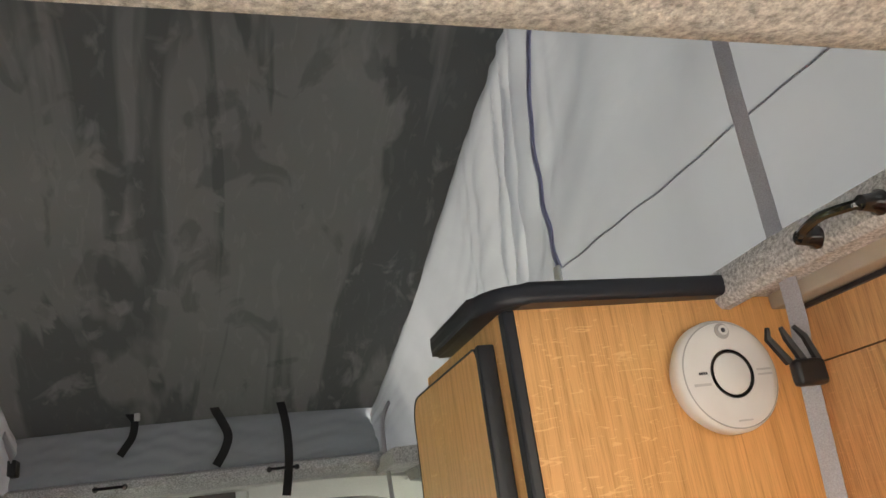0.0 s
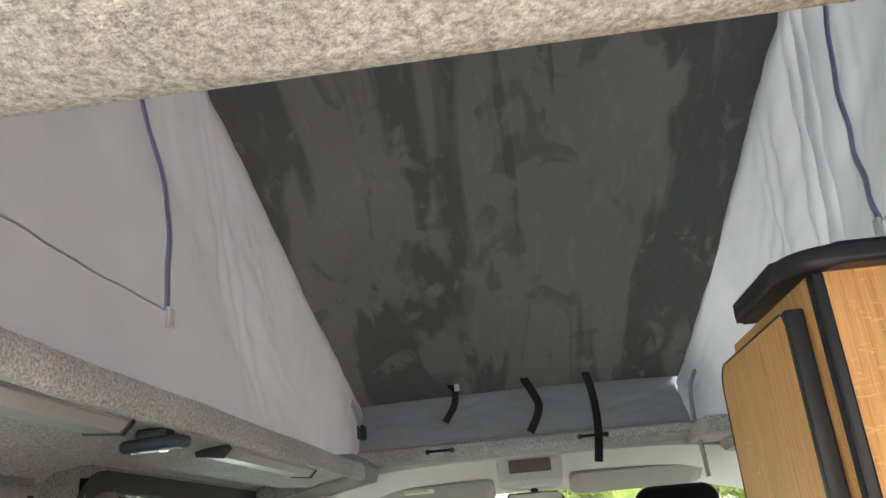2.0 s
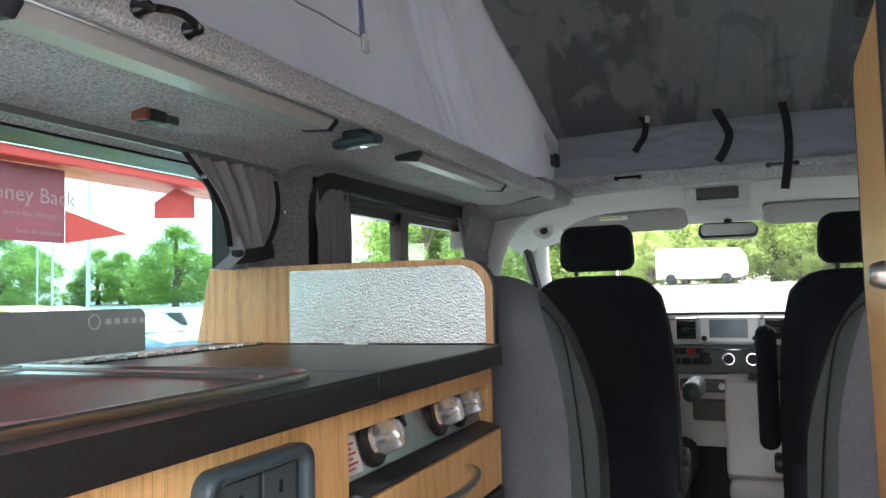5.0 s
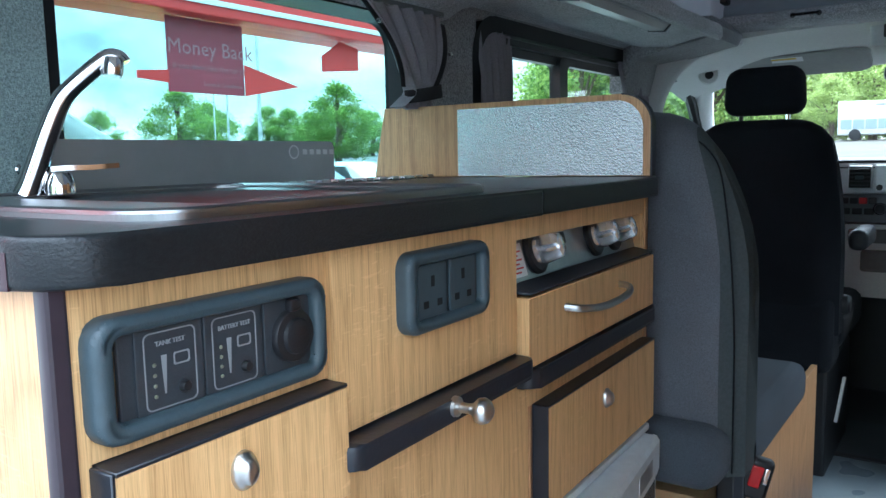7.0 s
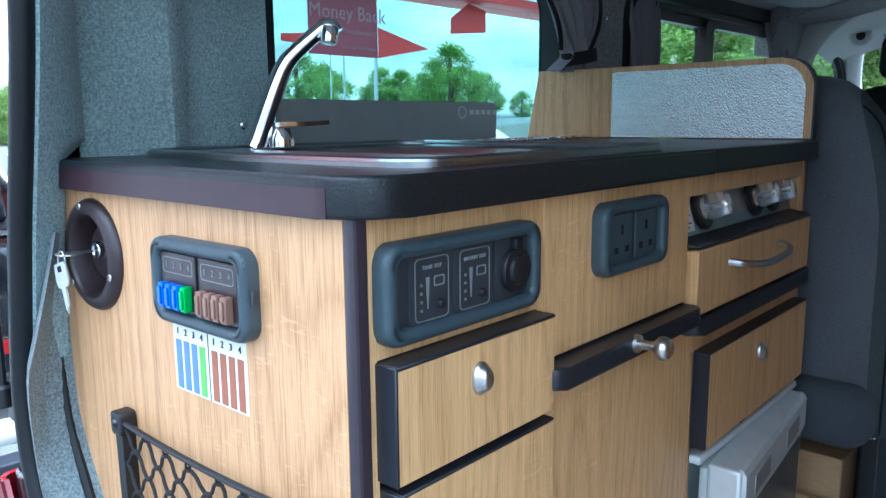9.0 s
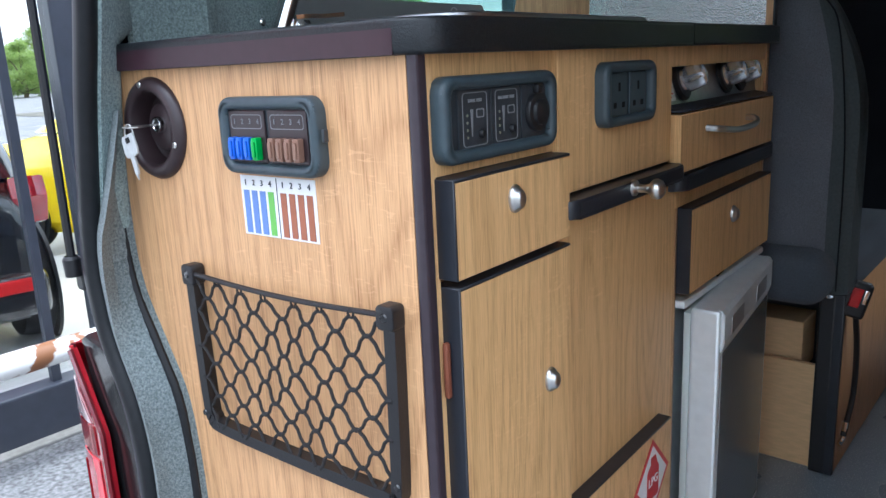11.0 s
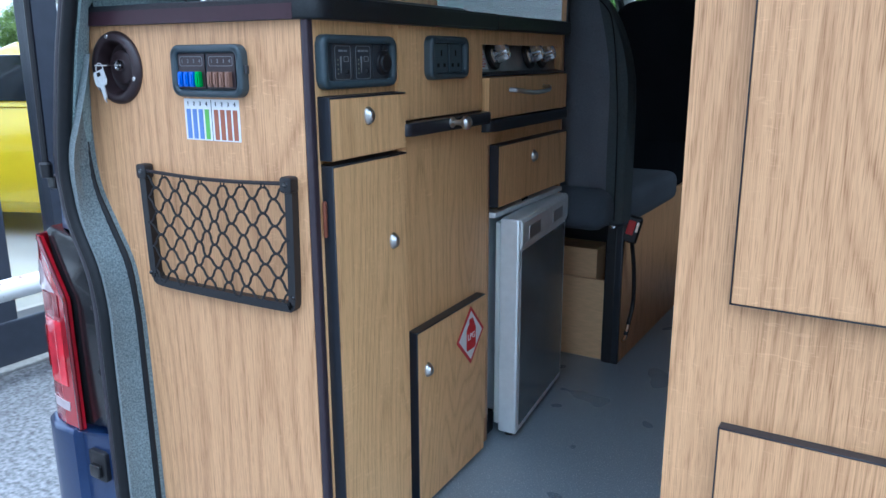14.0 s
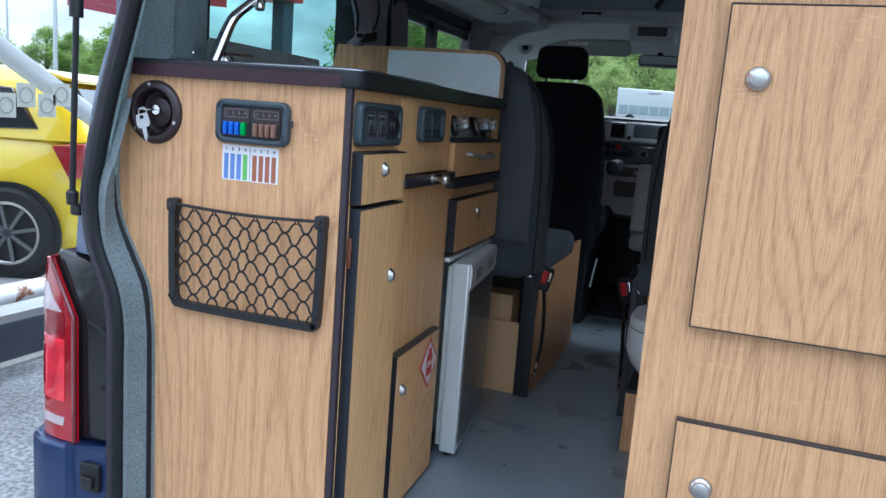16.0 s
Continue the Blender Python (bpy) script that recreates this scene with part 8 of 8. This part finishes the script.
car("black_hatchback", Matrix.Translation((-7.45, 0.92, -0.53)) @ pose(0, 0, 0, 0, 0, -98), BLACKP, "black hatchback with red tail lights in the showroom")


# ---- trees and distance ----
def leaf_mat(name, a, b):
    m = bpy.data.materials.new(name)
    m.use_nodes = True
    n, l = m.node_tree.nodes, m.node_tree.links
    g_ = n.new("ShaderNodeNewGeometry")
    r_ = n.new("ShaderNodeValToRGB")
    r_.color_ramp.elements[0].color, r_.color_ramp.elements[1].color = (*a, 1), (*b, 1)
    l.new(g_.outputs["Random Per Island"], r_.inputs["Fac"])
    p = n["Principled BSDF"]
    p.inputs["Roughness"].default_value = 0.6
    l.new(r_.outputs["Color"], p.inputs["Base Color"])
    t_ = n.new("ShaderNodeBsdfTranslucent")
    l.new(r_.outputs["Color"], t_.inputs["Color"])
    x_ = n.new("ShaderNodeMixShader")
    x_.inputs[0].default_value = 0.45
    l.new(p.outputs[0], x_.inputs[1])
    l.new(t_.outputs[0], x_.inputs[2])
    l.new(x_.outputs[0], n["Material Output"].inputs["Surface"])
    return m


LEAVES = leaf_mat("summer leaves", (0.10, 0.19, 0.04), (0.36, 0.48, 0.12))
# same leaves, paled so that the trees ahead look sunlit
SUNLIT_LEAVES = leaf_mat("leaves paled for sunlight", (0.20, 0.29, 0.06), (0.50, 0.60, 0.19))
BARK = mat("grey brown bark", (0.12, 0.09, 0.065), 0.95, vary=0.3, vscale=30, bump=0.8, bscale=60, stretch=(1, 1, 0.3))


def tree(seed, h, w, leaves, label, low=0.26, green=None):
    """A tapered trunk with limbs and a crown of many small leaves in clumps."""
    rng = random.Random(seed)
    t = thing("tree", (0, 0, 0), label, "tree", group="trees")
    wood = tube([(0, 0, 0), (0.05 * w, 0.02, 0.2 * h), (0.02, 0.05 * w, 0.45 * h), (0, 0, 0.8 * h)], [0.035 * h, 0.028 * h, 0.018 * h, 0.004 * h], 8)
    clumps = []
    for i in range(110):
        a, u = rng.uniform(0, 2 * math.pi), rng.uniform(0, 1)
        z = h * (low + (0.96 - low) * u)
        r = w * (0.95 * math.sin(math.pi * min(1, 0.16 + 0.84 * u)) ** 0.7) * rng.uniform(0.15, 1.0) ** 0.5
        p = Vector((r * math.cos(a), r * math.sin(a), z))
        clumps.append((p, w * rng.uniform(0.20, 0.36)))
        if i < 14:
            tube([(0, 0, z * rng.uniform(0.35, 0.6)), p * 0.5 + Vector((0, 0, z * 0.3)), p], [0.012 * h, 0.008 * h, 0.002 * h], 5, bm=wood)
    part("trunk", wood, BARK, t)
    vs, fs = [], []
    for k in range(leaves):
        c, r = clumps[rng.randrange(len(clumps))]
        d = Vector((rng.gauss(0, 1), rng.gauss(0, 1), rng.gauss(0, 0.8))).normalized() * r * rng.uniform(0.25, 1.05)
        s = 0.028 * w * rng.uniform(0.7, 1.5)
        u = Vector((rng.gauss(0, 1), rng.gauss(0, 1), rng.gauss(0, 1))).normalized()
        v = u.orthogonal().normalized()
        o = c + d
        b = len(vs)
        vs += [o - u * s, o + v * s * 0.6, o + u * s, o - v * s * 0.6]
        fs.append((b, b + 1, b + 2, b + 3))
    me = bpy.data.meshes.new("crown")
    me.from_pydata([tuple(v) for v in vs], [], fs)
    me.materials.append(green or LEAVES)
    cr_ = new("crown", me)
    cr_.parent = t
    return t


kinds = [tree(3, 9.0, 3.6, 20000, "broad leafy green tree with low boughs in full leaf", 0.04), tree(8, 11.0, 3.9, 20000, "tall leafy green tree in full summer leaf", 0.10), tree(12, 10.0, 3.8, 20000, "leafy tree behind the road, its leaves paled as sunlit", 0.06, SUNLIT_LEAVES)]
rng = random.Random(5)


def ground_z(y):
    return -0.55 + 2.3 * min(1, max(0, (y - 20) / 55)) ** 1.2


spots = []
for i in range(13):
    spots.append((-30 + 5.0 * i + rng.uniform(-1.2, 1.2), 84 + rng.uniform(-4, 5), 1.15))
for i in range(9):
    spots.append((-26 + 6.5 * i + rng.uniform(-1, 1), 98 + rng.uniform(-3, 3), 1.45))
for x, y, k in ((-13.5, 29, 0.7), (-15, 33, 0.7), (-14.5, 36, 0.9), (-12.5, 44, 0.8), (-13, 44, 0.95)):
    spots.append((x, y, k))
for x, y, k in ((-52, 38, 0.55), (-60, 47, 0.62), (-66, 60, 0.5), (-58, 62, 0.62), (-48, 52, 0.6), (-75, 45, 0.6), (-80, 34, 0.55), (-85, 24, 0.6), (-70, 28, 0.4), (-62, 20, 0.45)):
    spots.append((x, y, k))
for x, y, k in ((30, 10, 0.9), (34, 22, 1.0), (28, 34, 0.9), (20, -30, 1.0), (5, -40, 1.0), (-15, -42, 1.0)):
    spots.append((x, y, k))
for i in range(12):
    spots.append((-95 + 4.0 * i, 30 + 3.6 * i + rng.uniform(-3, 3), rng.uniform(0.28, 0.5)))
for i in range(8):
    spots.append((-24 + 6.4 * i + rng.uniform(-1, 1), 79 + rng.uniform(-2, 2), rng.uniform(0.5, 0.75)))
first = [True] * 3
for i, (x, y, k) in enumerate(spots):
    m = Matrix.Translation((x, y, ground_z(y) - 0.1)) @ pose(0, 0, 0, 0, 0, rng.uniform(0, 360)) @ Matrix.Diagonal((k * (1.45 if x < -40 else 1.1), k * (1.45 if x < -40 else 1.1), k * rng.uniform(0.9, 1.15), 1))
    # the far rows take the leaves with sunlight in their colour
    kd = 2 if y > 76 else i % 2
    src = kinds[kd]
    if first[kd]:
        src.matrix_world = m
        first[kd] = False
    else:
        o_ = copy_thing(src, Matrix.Identity(4))
        o_.matrix_world = m

BX = -6.4
zb = ground_z(74)
bus = thing("parked_coach", (BX, 74, zb), "white coach with a rounded front parked before the trees", "bus")
BW = mat("white coach paint", (0.52, 0.53, 0.54), 0.3, vary=0.04, vscale=1)
COACH_GLASS = mat("coach glass", (0.28, 0.34, 0.37), 0.1, coat=0.5)
bw_ = prism([(BX - 3.82, zb + 0.45), (BX + 3.32, zb + 0.45), (BX + 4.07, zb + 0.7), (BX + 4.15, zb + 1.6), (BX + 3.94, zb + 2.6), (BX + 3.49, zb + 3.15), (BX - 3.82, zb + 3.3)], "y", 73, 75.4, 0.12, 3)
part("body", bw_, BW, bus)
for i in range(6):
    part("window", box(BX - 3.57 + 0.93 * i, BX - 2.74 + 0.93 * i, 72.96, 73.1, zb + 0.95, zb + 1.75, 0.03), COACH_GLASS, bus)
part("door_glass", box(BX + 2.90, BX + 3.73, 72.96, 73.1, zb + 0.9, zb + 2.2, 0.05), COACH_GLASS, bus)
for x0 in (-1.0, 2.0):
    part("roof_hatch", box(BX + x0, BX + x0 + 1.1, 72.97, 73.1, zb + 2.85, zb + 2.98, 0.02), mat("grey coach trim", (0.22, 0.22, 0.22), 0.5), bus)
for x in (BX - 2.49, BX + 2.32):
    part("wheel", lathe([(0, 0.02), (0.3, 0.02), (0.46, 0.0), (0.48, -0.2)], (x, 72.95, zb + 0.48), (0, -1, 0), 20), TRIM, bus)
for i in range(9):
    x, y = -18 - 4.6 * i, 16 + 3.4 * i
    lp_ = thing("lamp_post", (x, y, ground_z(y)), "slim grey lamp post in the car park", "lamp post", group="lamp posts") if i % 3 == 0 else None
    if lp_:
        part("pole", tube([(x, y, ground_z(y)), (x, y, ground_z(y) + 6.5)], [0.07, 0.045], 8), ALU, lp_)
        part("arm", tube([(x, y, ground_z(y) + 6.5), (x + 0.7, y, ground_z(y) + 6.6)], 0.03, 6), ALU, lp_)
wh_ = thing("warehouse", (-40, 62, -0.55), "low pale warehouse with a shallow pitched roof", "building")
part("wall", box(-40, -22, 60, 74, -0.55, 3.6), mat("pale blue cladding", (0.45, 0.55, 0.60), 0.6, vary=0.05, vscale=1), wh_)
part("roof", prism([(-40.5, 3.6), (-31, 5.0), (-21.5, 3.6)], "y", 59.5, 74.5), mat("grey sheet roof", (0.35, 0.37, 0.4), 0.6, vary=0.05, vscale=1), wh_)
# parked cars beyond the showroom
for k, (x, y, a, col) in enumerate(((-10.0, 9.4, 80, (0.55, 0.57, 0.6)), (-11.0, 12.4, 82, (0.05, 0.09, 0.2)), (-12.0, 15.6, 84, (0.6, 0.6, 0.6)), (-9.4, 6.4, 78, (0.16, 0.2, 0.24)))):
    car("parked_car", Matrix.Translation((x, y, -0.55)) @ pose(0, 0, 0, 0, 0, a), mat("parked car paint", col, 0.25, coat=1.0, vary=0.04, vscale=3), ("pale silver" if col[0] > 0.5 else "dark blue") + " hatchback parked outside")
